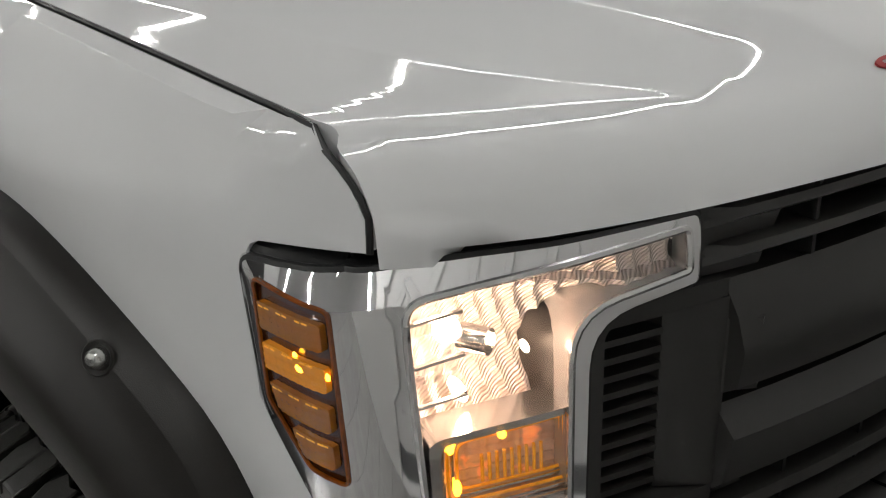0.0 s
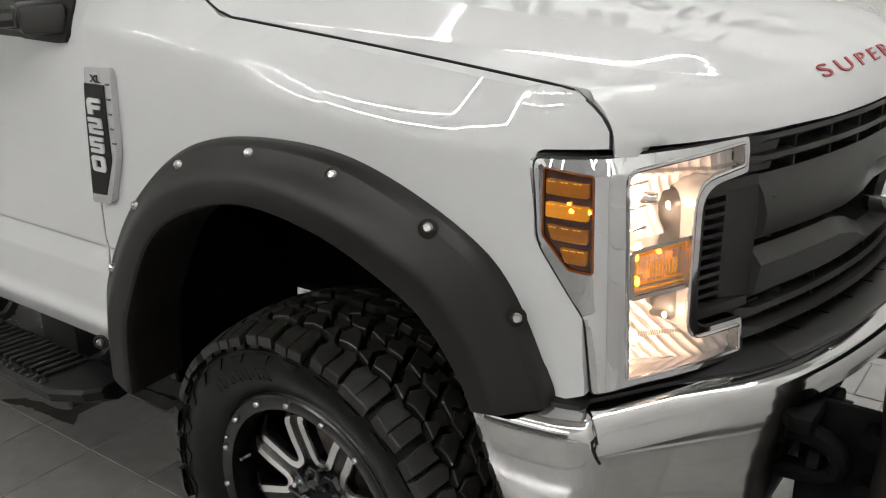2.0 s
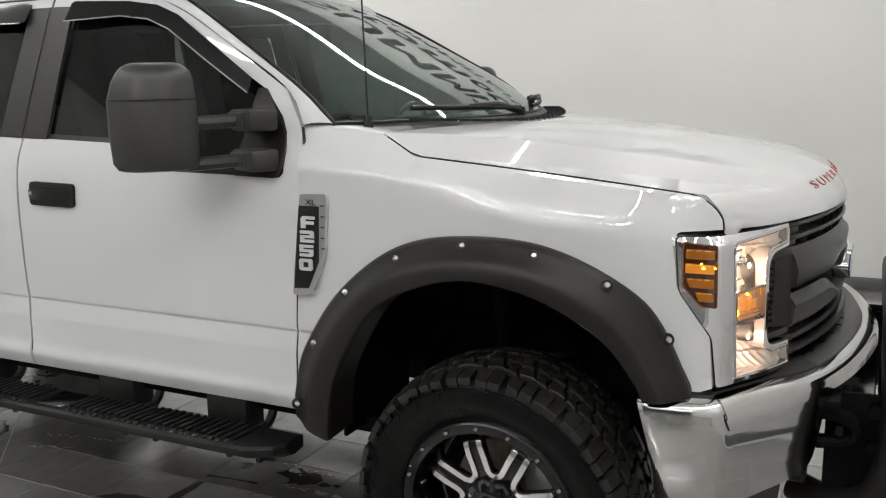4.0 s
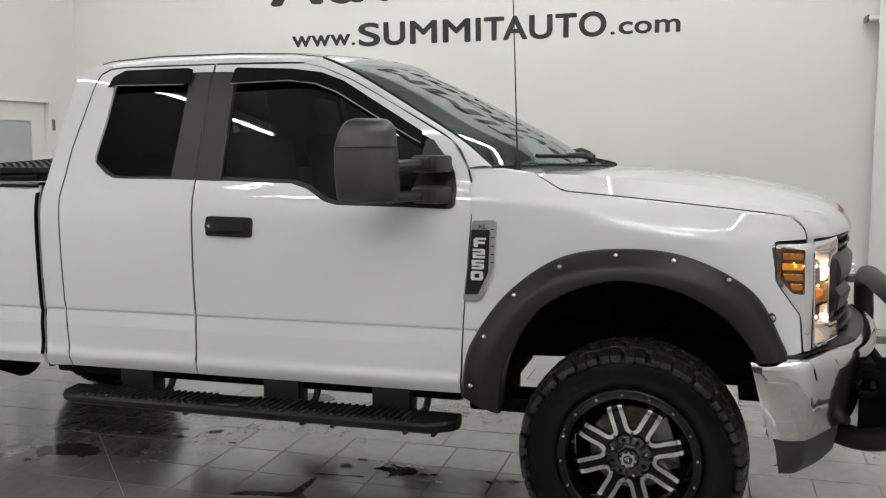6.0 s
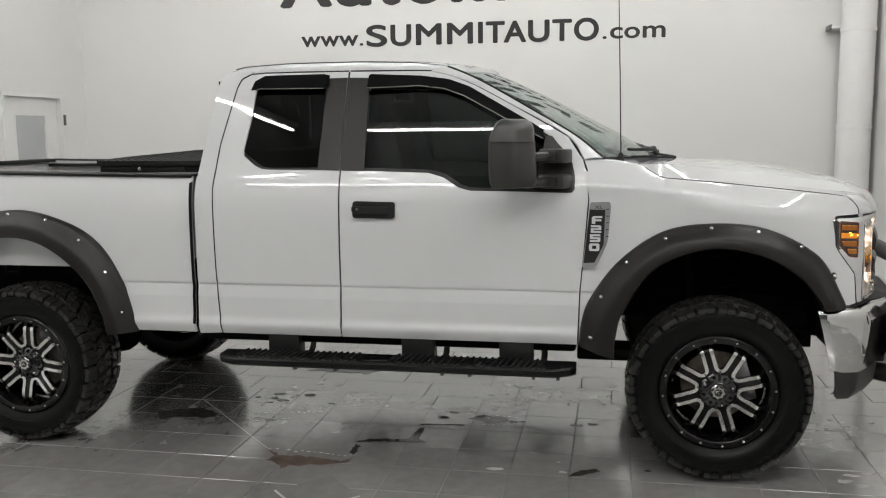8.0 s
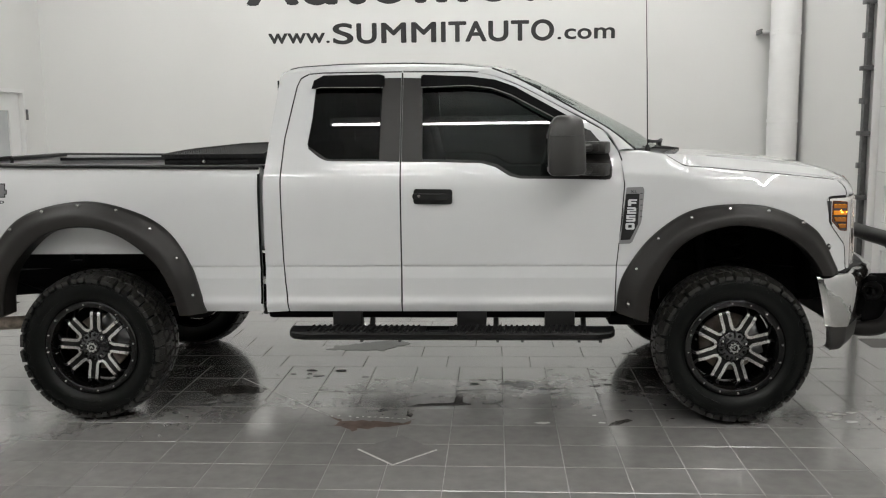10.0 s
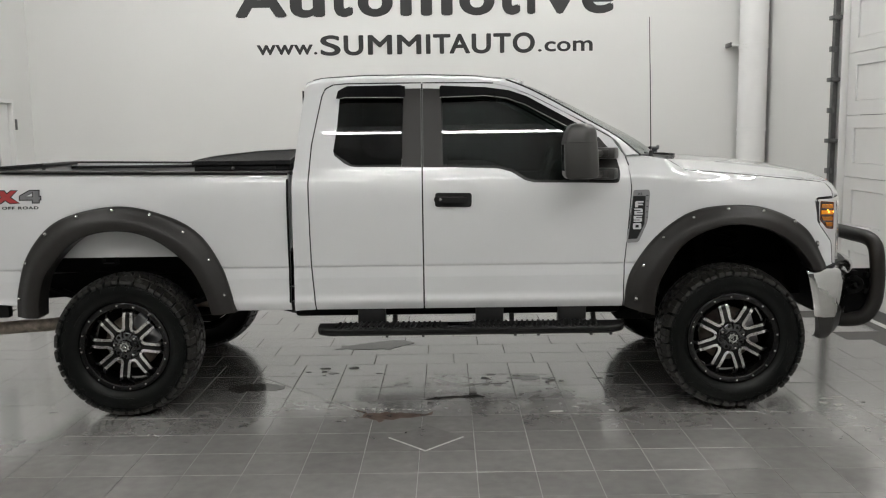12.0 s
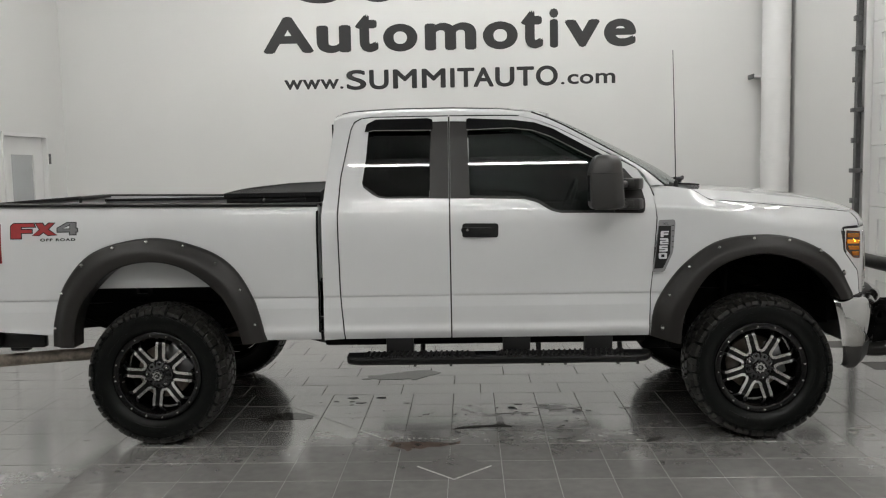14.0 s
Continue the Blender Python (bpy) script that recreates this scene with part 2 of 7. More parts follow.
def finish(bm, name, material, smooth=35):
    bmesh.ops.recalc_face_normals(bm, faces=bm.faces)
    me = bpy.data.meshes.new(name)
    bm.to_mesh(me)
    bm.free()
    me.materials.append(material)
    if smooth:
        me.polygons.foreach_set("use_smooth", [True] * len(me.polygons))
        me.set_sharp_from_angle(angle=radians(smooth))
    return me


def part(name, bm, material, parent, label="", smooth=35):
    ob = new(name, finish(bm, name, material, smooth))
    if parent:
        ob.parent = parent
    if label:
        ob["label"] = label
    return ob


def true_normals(ob, place, s=-1):
    """Shades a sheet by the surface place(u, v) = (u, y, v) that it was cut from, so that reflections run without ripples."""
    me = ob.data
    cache, out = {}, []
    e = 0.0005
    for p in me.polygons:
        for k in p.vertices:
            if k not in cache:
                c = me.vertices[k].co
                n = (place(c.x + e, c.z) - place(c.x - e, c.z)).cross(place(c.x, c.z + e) - place(c.x, c.z - e)).normalized()
                cache[k] = Vector((n.x, -n.y, n.z)) if s > 0 else n
            n = cache[k] if cache[k].dot(p.normal) > 0 else -cache[k]
            out.append(n if n.dot(p.normal) > 0.86 else p.normal.copy())
    me.normals_split_custom_set(out)


def thing(name, label, category, at=(0, 0, 0), group="", kind=""):
    ob = new(name)
    ob.location = at
    ob.empty_display_size = 0.1
    return tagged(ob, label, category, group, kind)


def single(name, bm, material, label, category, group="", kind="", smooth=35, at=(0, 0, 0)):
    ob = new(name, finish(bm, name, material, smooth))
    ob.location = at
    return tagged(ob, label, category, group, kind)


KNOTS = {}


def lerp(table, t):
    """Linear interpolation in a table of pairs; a long table is split only once."""
    if len(table) < 40:
        return float(np.interp(t, [a for a, _ in table], [b for _, b in table]))
    if id(table) not in KNOTS:
        KNOTS[id(table)] = (table, np.array([a for a, _ in table]), np.array([b for _, b in table]))
    return float(np.interp(t, KNOTS[id(table)][1], KNOTS[id(table)][2]))


def spline(points, n, closed=False):
    """n points evenly along a Catmull-Rom curve through points of any dimension."""
    p = [np.array(q, float) for q in points]
    p = [p[-1]] + p + [p[0], p[1]] if closed else [2 * p[0] - p[1]] + p + [2 * p[-1] - p[-2]]
    fine = []
    for i in range(1, len(p) - 2):
        a, b, c, d = p[i - 1:i + 3]
        for k in range(16):
            t = k / 16
            fine.append(0.5 * (2 * b + (c - a) * t + (2 * a - 5 * b + 4 * c - d) * t * t + (3 * b - a - 3 * c + d) * t ** 3))
    fine.append(p[-2])
    fine = np.array(fine)
    run = np.concatenate([[0], np.cumsum(np.linalg.norm(np.diff(fine, axis=0), axis=1))])
    at = np.linspace(0, run[-1], n + 1)[:-1] if closed else np.linspace(0, run[-1], n)
    return [tuple(np.interp(at, run, fine[:, k])[j] for k in range(fine.shape[1])) for j in range(len(at))]


def rounded(poly, r, n=4):
    """A polygon with its corners rounded; r is one radius or one for each corner."""
    out = []
    for i, p in enumerate(poly):
        a, b, c = Vector(poly[i - 1]), Vector(p), Vector(poly[(i + 1) % len(poly)])
        k = r[i] if isinstance(r, (list, tuple)) else r
        u, v = (a - b), (c - b)
        k = min(k, u.length * 0.49, v.length * 0.49)
        if k < 1e-5:
            out.append(tuple(b))
            continue
        s, e = b + u.normalized() * k, b + v.normalized() * k
        for j in range(n + 1):
            t = j / n
            out.append(tuple((1 - t) ** 2 * s + 2 * t * (1 - t) * b + t * t * e))
    return out


def inside(p, poly):
    x, y = p
    hit = False
    for i in range(len(poly)):
        (x1, y1), (x2, y2) = poly[i - 1], poly[i]
        if (y1 > y) != (y2 > y) and x < (x2 - x1) * (y - y1) / (y2 - y1) + x1:
            hit = not hit
    return hit


def dense(poly, step, closed=True):
    out = []
    last = len(poly) if closed else len(poly) - 1
    for i in range(last):
        a, b = Vector(poly[i]), Vector(poly[(i + 1) % len(poly)])
        n = max(1, int(math.ceil((b - a).length / step)))
        out += [tuple(a + (b - a) * (k / n)) for k in range(n)]
    if not closed:
        out.append(tuple(poly[-1]))
    return out


def sheet(poly, step, place, holes=(), lines=()):
    """bmesh of the region inside poly, meshed finely and laid out by place(u, v)."""
    loops = [dense(poly, step)] + [dense(h, step) for h in holes]
    verts, edges = [], []
    for loop in loops:
        n0 = len(verts)
        verts += loop
        edges += [(n0 + i, n0 + (i + 1) % len(loop)) for i in range(len(loop))]
    for line in lines:
        line = dense(line, step, False)
        n0 = len(verts)
        verts += line
        edges += [(n0 + i, n0 + i + 1) for i in range(len(line) - 1)]
    rim = np.array(verts)
    u0, v0 = rim.min(0)
    u1, v1 = rim.max(0)
    for u in np.arange(u0 + step / 2, u1, step):
        for v in np.arange(v0 + step / 2, v1, step):
            if inside((u, v), loops[0]) and not any(inside((u, v), h) for h in loops[1:]):
                if np.min(np.hypot(rim[:, 0] - u, rim[:, 1] - v)) > 0.55 * step:
                    verts.append((u, v))
    vs, _, fs, _, _, _ = delaunay_2d_cdt([Vector(p) for p in verts], edges, [], 0, 1e-6)
    bm = bmesh.new()
    out = [bm.verts.new(place(p[0], p[1])) for p in vs]
    for f in fs:
        c = (sum(vs[i][0] for i in f) / 3, sum(vs[i][1] for i in f) / 3)
        if inside(c, loops[0]) and not any(inside(c, h) for h in loops[1:]):
            bm.faces.new([out[i] for i in f])
    for v in [v for v in bm.verts if not v.link_faces]:
        bm.verts.remove(v)
    return bm


def flange(bm, shift):
    """Turns the open rim of a sheet back by shift (a vector, or a function of the place)."""
    rim = [e for e in bm.edges if len(e.link_faces) == 1]
    made = bmesh.ops.extrude_edge_only(bm, edges=rim)
    for v in [g for g in made["geom"] if isinstance(g, bmesh.types.BMVert)]:
        v.co += Vector(shift(v.co) if callable(shift) else shift)
    return bm


def solid(bm, shift):
    """Closes a sheet into a plate that is shift thick."""
    made = bmesh.ops.extrude_face_region(bm, geom=list(bm.faces))
    for v in [g for g in made["geom"] if isinstance(g, bmesh.types.BMVert)]:
        v.co += Vector(shift(v.co) if callable(shift) else shift)
    return bm


def grid(rows, closed_u=False, closed_v=False):
    bm = bmesh.new()
    vs = [[bm.verts.new(p) for p in r] for r in rows]
    nu, nv = len(vs), len(vs[0])
    for i in range(nu if closed_u else nu - 1):
        for j in range(nv if closed_v else nv - 1):
            bm.faces.new([vs[i][j], vs[(i + 1) % nu][j], vs[(i + 1) % nu][(j + 1) % nv], vs[i][(j + 1) % nv]])
    return bm


def caps(bm):
    bmesh.ops.holes_fill(bm, edges=[e for e in bm.edges if len(e.link_faces) == 1])
    return bm


def tube(path, r, n=12, closed=False):
    """A round tube along a path; r is a number or one per point."""
    pts = [Vector(p) for p in path]
    rows, up = [], None
    for i, p in enumerate(pts):
        a = pts[i - 1] if (i or closed) else p
        b = pts[(i + 1) % len(pts)] if (i < len(pts) - 1 or closed) else p
        t = (b - a).normalized()
        if up is None:
            up = t.orthogonal().normalized()
        up = (up - t * up.dot(t)).normalized()
        side = t.cross(up)
        k = r[i] if isinstance(r, (list, tuple)) else r
        rows.append([p + (up * math.cos(2 * math.pi * j / n) + side * math.sin(2 * math.pi * j / n)) * k for j in range(n)])
    bm = grid(rows, closed, True)
    return bm if closed else caps(bm)


def box(x0, x1, y0, y1, z0, z1, bevel=0.0, seg=2):
    bm = bmesh.new()
    bmesh.ops.create_cube(bm, size=1)
    for v in bm.verts:
        v.co = ((x0 + x1) / 2 + v.co.x * (x1 - x0), (y0 + y1) / 2 + v.co.y * (y1 - y0), (z0 + z1) / 2 + v.co.z * (z1 - z0))
    if bevel:
        bmesh.ops.bevel(bm, geom=list(bm.edges), offset=bevel, segments=seg, affect="EDGES", profile=0.5)
    return bm


def joined(*bms):
    out = bmesh.new()
    for b in bms:
        me = bpy.data.meshes.new("tmp")
        b.to_mesh(me)
        b.free()
        out.from_mesh(me)
        bpy.data.meshes.remove(me)
    return out


def moved(bm, m):
    bmesh.ops.transform(bm, matrix=m, verts=bm.verts)
    return bm


def flip(bm, s):
    """Mirrors a bmesh built for the -y side to the +y side when s is 1."""
    if s > 0:
        for v in bm.verts:
            v.co.y = -v.co.y
        bmesh.ops.reverse_faces(bm, faces=bm.faces)
    return bm


def lathe(profile, n=48, axis="y"):
    """Turns a profile of (radius, along) about an axis through the origin."""
    rows = []
    for j in range(n):
        a = 2 * math.pi * j / n
        c, s = math.cos(a), math.sin(a)
        rows.append([{"y": (r * c, h, r * s), "z": (r * c, r * s, h), "x": (h, r * c, r * s)}[axis] for r, h in profile])
    return grid(rows, True, False)


def words(text, x0, x1, z0, z1, depth, place, spacing=1.0, fat=0.0, bold=0.0):
    """Letters as a bmesh, fitted to a rectangle and laid out by place(u, v, w)."""
    cu = bpy.data.curves.new("text", "FONT")
    cu.body, cu.extrude, cu.space_character, cu.offset = text, 0.05, spacing, fat
    ob = bpy.data.objects.new("text", cu)
    scene.collection.objects.link(ob)
    me = bpy.data.meshes.new_from_object(ob.evaluated_get(bpy.context.evaluated_depsgraph_get()))
    bm = bmesh.new()
    bm.from_mesh(me)
    bpy.data.objects.remove(ob)
    bpy.data.meshes.remove(me)
    lo = [min(v.co[k] for v in bm.verts) for k in range(3)]
    hi = [max(v.co[k] for v in bm.verts) for k in range(3)]
    for v in bm.verts:
        v.co = [(v.co[k] - lo[k]) / max(hi[k] - lo[k], 1e-9) for k in range(3)]
    if bold:
        me = bpy.data.meshes.new("tmp")
        bm.to_mesh(me)
        for k, (du, dv) in enumerate(((-1, 0), (1, 0), (0, -0.7), (0, 0.7), (-0.5, 0), (0.5, 0), (-0.75, 0.45), (0.75, 0.45), (-0.75, -0.45), (0.75, -0.45))):
            n0 = len(bm.verts)
            bm.from_mesh(me)
            bm.verts.ensure_lookup_table()
            for v in bm.verts[n0:]:
                v.co += Vector((du * bold / (x1 - x0), dv * bold / (z1 - z0), 0.03 * (k + 1) * v.co.z))
        bpy.data.meshes.remove(me)
    for v in bm.verts:
        v.co = place(x0 + v.co.x * (x1 - x0), z0 + v.co.y * (z1 - z0), v.co.z * depth)
    return bm


def letters(bm, axis):
    """Splits lettering into one bmesh for each letter, by where the pieces overlap along an axis."""
    bm.verts.ensure_lookup_table()
    bm.verts.index_update()
    seen, islands = set(), []
    for v in bm.verts:
        if v.index in seen:
            continue
        stack, group = [v], []
        seen.add(v.index)
        while stack:
            w = stack.pop()
            group.append(w.index)
            for e in w.link_edges:
                o = e.other_vert(w)
                if o.index not in seen:
                    seen.add(o.index)
                    stack.append(o)
        c = [bm.verts[i].co[axis] for i in group]
        islands.append([min(c), max(c), group])
    islands.sort(key=lambda g: g[0])
    merged = []
    for lo, hi, group in islands:
        if merged and lo < merged[-1][1] - 0.35 * min(hi - lo, merged[-1][1] - merged[-1][0]):
            merged[-1][1] = max(hi, merged[-1][1])
            merged[-1][2] = merged[-1][2] + group
        else:
            merged.append([lo, hi, group])
    out = []
    for _, _, group in merged:
        keep = set(group)
        b = bm.copy()
        b.verts.ensure_lookup_table()
        b.verts.index_update()
        bmesh.ops.delete(b, geom=[v for v in b.verts if v.index not in keep], context="VERTS")
        out.append(b)
    bm.free()
    return out

# ---- the room ----
WX0, WX1, WY0, WY1, WZ = -4.85, 3.9, -8.6, 4.405, 4.8


def room():
    single("floor", box(WX0, WX1, WY0, WY1, -0.15, -0.0035), GROUT, "grout bed under grey floor tiles, pale in front and dark beyond", "floor", kind="structure", smooth=0)
    single("wall_back", box(WX0 - 0.2, WX1 + 0.2, WY1, WY1 + 0.2, -0.15, WZ), WALL, "light grey painted wall with black lettering", "wall", kind="structure", smooth=0)
    single("wall_front", box(WX0 - 0.2, WX1 + 0.2, WY0 - 0.2, WY0, -0.15, WZ), MIDWALL, "grey painted wall", "wall", kind="structure", smooth=0)
    # panel out of view, added so that the flank reflects something dark
    single("trim_front", box(WX0, WX1, WY0, WY0 + 0.02, -0.01, 2.8, 0.004), PANEL_UNSEEN, "unseen dark panel on the lower wall, added to darken reflections", "wall panel", kind="structure", smooth=0)
    # the end wall with a white door
    bm = sheet([(WY0, -0.15), (WY1, -0.15), (WY1, WZ), (WY0, WZ)], 2.0, lambda u, v: (WX0, u, v), holes=[[(2.93, 0), (3.94, 0), (3.94, 2.17), (2.93, 2.17)]])
    single("wall_west", solid(bm, (-0.2, 0, 0)), WALL, "light grey painted end wall with a door", "wall", kind="structure", smooth=0)
    bm = sheet([(WY0, -0.15), (WY1, -0.15), (WY1, WZ), (WY0, WZ)], 2.0, lambda u, v: (WX1, u, v), holes=[[(-1.5, 0), (2.25, 0), (2.25, 4.1), (-1.5, 4.1)]])
    single("wall_east", solid(bm, (0.2, 0, 0)), WALL, "light grey painted end wall with an overhead door", "wall", kind="structure", smooth=0)
    single("ceiling", box(WX0 - 0.2, WX1 + 0.2, WY0 - 0.2, WY1 + 0.2, WZ, WZ + 0.15), CEILING, "plain pale ceiling", "ceiling", kind="structure", smooth=0)
    single("baseboard_back", box(WX0, WX1, WY1 - 0.012, WY1, -0.01, 0.10, 0.003), BASE, "dark grey rubber base along the wall", "baseboard", kind="structure")
    single("baseboard_west", box(WX0, WX0 + 0.012, 4.0, WY1 - 0.012, -0.01, 0.10, 0.003), BASE, "dark grey rubber base along the wall", "baseboard", kind="structure")

    # door in the west wall
    d = thing("door_1", "closed white steel door with a narrow glass pane", "door", (WX0, 3.43, 0), kind="structure")
    part("door_leaf", moved(solid(sheet([(-0.47, 0.01), (0.47, 0.01), (0.47, 2.13), (-0.47, 2.13)], 0.5, lambda u, v: (-0.045, u, v),
         holes=[[(-0.25, 1.1), (0.25, 1.1), (0.25, 1.935), (-0.25, 1.935)]]), (-0.045, 0, 0)), Matrix()), DOORW, d, smooth=0)
    part("pane", box(-0.072, -0.06, -0.25, 0.25, 1.1, 1.935), mat("door_glass", (0.45, 0.465, 0.47), 0.08, noise_scale=3, noise_amount=0.05), d, "grey glass pane")
    f = sheet([(-0.51, 0), (0.51, 0), (0.51, 2.175), (-0.51, 2.175)], 0.5, lambda u, v: (0.012, u, v), holes=[[(-0.473, -0.0), (0.473, 0.0), (0.473, 2.134), (-0.473, 2.134)]])
    part("door_frame", solid(f, (-0.12, 0, 0)), DOORW, d, smooth=0)
    for z in (1.89, 1.05, 0.25):
        part("hinge", box(-0.04, 0.026, 0.52, 0.545, z - 0.06, z + 0.06, 0.004), BASE, d, "dark steel hinge")

    # overhead door in the east wall: four sections of raised panels
    g = thing("overhead_door", "white sectional overhead door with recessed panels", "garage door", (WX1, 0.37, 0), kind="structure")
    part("bottom_seal", box(0.055, 0.10, -1.86, 1.86, 0.0, 0.098, 0.006), BASE, g, "dark rubber bottom seal")
    z = 0.10
    for k in range(7):
        panels = [[(a, z + 0.13), (a + 0.62, z + 0.13), (a + 0.62, z + 0.46), (a, z + 0.46)] for a in (-1.72, -0.79, 0.14, 1.07)]
        s = sheet([(-1.86, z), (1.86, z), (1.86, z + 0.575), (-1.86, z + 0.575)], 0.6, lambda u, v: (0.06, u, v), holes=panels)
        sec = part("door_section", flange(s, (0.03, 0, 0)), PANELW, g, smooth=0)
        for p in panels:
            (a, b), (c, e) = p[0], p[2]
            part("door_panel", box(0.072, 0.10, a, c, b, e, 0.008, 1), PANELW, sec, smooth=0)
        z += 0.58
    r = thing("door_track", "dark galvanised door track with hinges and rollers", "door track", (WX1, 2.29, 0))
    part("rail", joined(box(-0.07, -0.002, 0.02, 0.026, 0, 4.3), box(-0.07, -0.064, -0.03, 0.02, 0, 4.3), box(-0.03, -0.002, 0.06, 0.066, 0, 4.3)), RAIL, r, smooth=0)
    for k in range(15):
        z = 0.15 + 0.29 * k
        if k % 2:
            part("roller", joined(box(-0.1, -0.01, -0.06, 0.05, z - 0.02, z + 0.02, 0.006), tube([(-0.06, -0.03, z - 0.05), (-0.06, -0.03, z + 0.05)], 0.012, 8)), RAIL, r)
        else:
            part("bolt", box(-0.09, -0.03, -0.005, 0.045, z - 0.025, z + 0.025, 0.005), BASE, r)

    # spiral duct standing in the corner
    d = thing("spiral_duct", "white spiral-wound round air duct in the corner", "air duct", (3.708, 4.16, 0))
    rows = []
    for i in range(160):
        zz = i * WZ / 159
        ring = []
        for j in range(28):
            a = 2 * math.pi * j / 28
            k = (zz / 0.17 + j / 28) % 1.0
            ring.append(((0.160 + (0.004 if k < 0.10 else 0)) * math.cos(a), (0.160 + (0.004 if k < 0.10 else 0)) * math.sin(a), zz))
        rows.append(ring)
    part("pipe", grid(rows, False, True), DUCT, d, smooth=25)
    for zz in (1.72, 2.67):
        part("collar", lathe([(0.160, zz - 0.02), (0.167, zz - 0.018), (0.167, zz + 0.018), (0.160, zz + 0.02)], 28, "z"), DUCT, d)
    part("bracket", box(-0.245, -0.13, 0.02, 0.23, 2.685, 2.712, 0.004), DUCT, d)
    part("bracket", box(-0.258, -0.238, 0.03, 0.23, 2.672, 2.725, 0.004), RAIL, d)

    # lettering on the back wall
    def on_wall(u, v, w):
        return Vector((u, WY1 - w, v))

    def sign(label, glyphs, bold):
        o = thing("wall_sign", label, "sign", group="wall lettering")
        for ch, a, b, z0, z1 in glyphs:
            part("letter", words(ch, a + bold, b - bold, z0 + 0.7 * bold, z1 - 0.7 * bold, 0.004, on_wall, 1.0, 0.0, bold), LETTER, o, smooth=0)

    low, cap = 3.428, 3.540
    sign("black vinyl word Automotive on the wall", [("A", -2.352, -1.736, 3.108, cap), ("u", -1.702, -1.286, 3.100, low), ("t", -1.232, -0.956, 3.100, 3.552), ("o", -0.898, -0.484, 3.100, low), ("m", -0.396, 0.223, 3.104, low),
         ("o", 0.301, 0.719, 3.100, low), ("t", 0.760, 1.022, 3.100, 3.552), ("i", 1.099, 1.204, 3.104, 3.566), ("v", 1.277, 1.700, 3.104, low), ("e", 1.747, 2.128, 3.102, low)], 0.030)
    sign("black vinyl word SUMMIT on the wall", [("S", -1.930, -1.330, 3.69, 4.29), ("U", -1.240, -0.640, 3.69, 4.28), ("M", -0.540, 0.120, 3.70, 4.28), ("M", 0.220, 0.880, 3.70, 4.28), ("I", 0.985, 1.110, 3.70, 4.28), ("T", 1.180, 1.760, 3.70, 4.28)], 0.030)
    sign("black vinyl web address on the wall", [("w", -2.112, -1.885, 2.672, 2.790), ("w", -1.888, -1.668, 2.672, 2.790), ("w", -1.670, -1.446, 2.672, 2.790), (".", -1.433, -1.392, 2.672, 2.702)], 0.006)
    sign("black vinyl web address on the wall", [("S", -1.355, -1.115, 2.655, 2.894), ("U", -1.078, -0.842, 2.655, 2.890), ("M", -0.791, -0.501, 2.660, 2.890), ("M", -0.443, -0.154, 2.660, 2.890), ("I", -0.100, -0.045, 2.660, 2.890),
         ("T", -0.015, 0.193, 2.660, 2.890), ("A", 0.179, 0.426, 2.660, 2.890), ("U", 0.443, 0.674, 2.656, 2.890), ("T", 0.701, 0.910, 2.660, 2.890), ("O", 0.931, 1.194, 2.656, 2.896)], 0.010)
    sign("black vinyl web address on the wall", [(".", 1.231, 1.275, 2.668, 2.698), ("c", 1.309, 1.444, 2.668, 2.788), ("o", 1.457, 1.619, 2.668, 2.788), ("m", 1.646, 1.881, 2.670, 2.794)], 0.006)

    # ring of long ceiling lamps known from reflections, and one added fill row
    ring = [(-1.9, -4.05), (2.3, -4.05), (3.55, -2.8), (3.55, 1.7), (2.3, 3.0), (-1.9, 3.0), (-4.4, 1.0), (-4.4, -1.9)]
    lines = [(p, q, 0.016) for p, q in zip(ring, ring[1:] + ring[:1])]
    lines[0] = ((-1.25, -4.05), ring[1], 0.013)
    # unseen fill lamp, added to brighten the near flank
    lines.append(((-3.3, -6.5), (3.5, -6.5), 0.036))
    for (x0, y0), (x1, y1), wide in lines:
        v = Vector((x1 - x0, y1 - y0, 0))
        o = thing("ceiling_lamp", "long white linear ceiling lamp, lit, of the reflected ring or the added fill row", "ceiling lamp", (x0, y0, WZ), "linear ceiling lamps")
        o.rotation_euler.z = math.atan2(v.y, v.x)
        part("housing", box(0, v.length, -0.03 - wide, 0.03 + wide, -0.09, 0, 0.006), LAMPBODY, o)
        part("diffuser", box(0.02, v.length - 0.02, -wide, wide, -0.110, -0.09, 0.008), LIGHT, o, "lit white diffuser")


room()

# ---- the truck ----
truck = thing("pickup_truck", "white lifted extended-cab pickup truck with dark flares and chrome bumper", "pickup truck", (0, 0, 0))

def widen(ps, d):
    """A polygon with every side moved outwards by d."""
    n = len(ps)
    area = sum(ps[i - 1][0] * ps[i][1] - ps[i][0] * ps[i - 1][1] for i in range(n))
    sg = 1 if area > 0 else -1
    out = []
    for i in range(n):
        p, q, r = Vector(ps[i - 1]), Vector(ps[i]), Vector(ps[(i + 1) % n])
        e, g = (q - p).normalized(), (r - q).normalized()
        n1, n2 = Vector((e.y, -e.x)) * sg, Vector((g.y, -g.x)) * sg
        h = (n1 + n2) / max(1 + n1.dot(n2), 0.45)
        out.append((q.x + d * h.x, q.y + d * h.y))
    return out


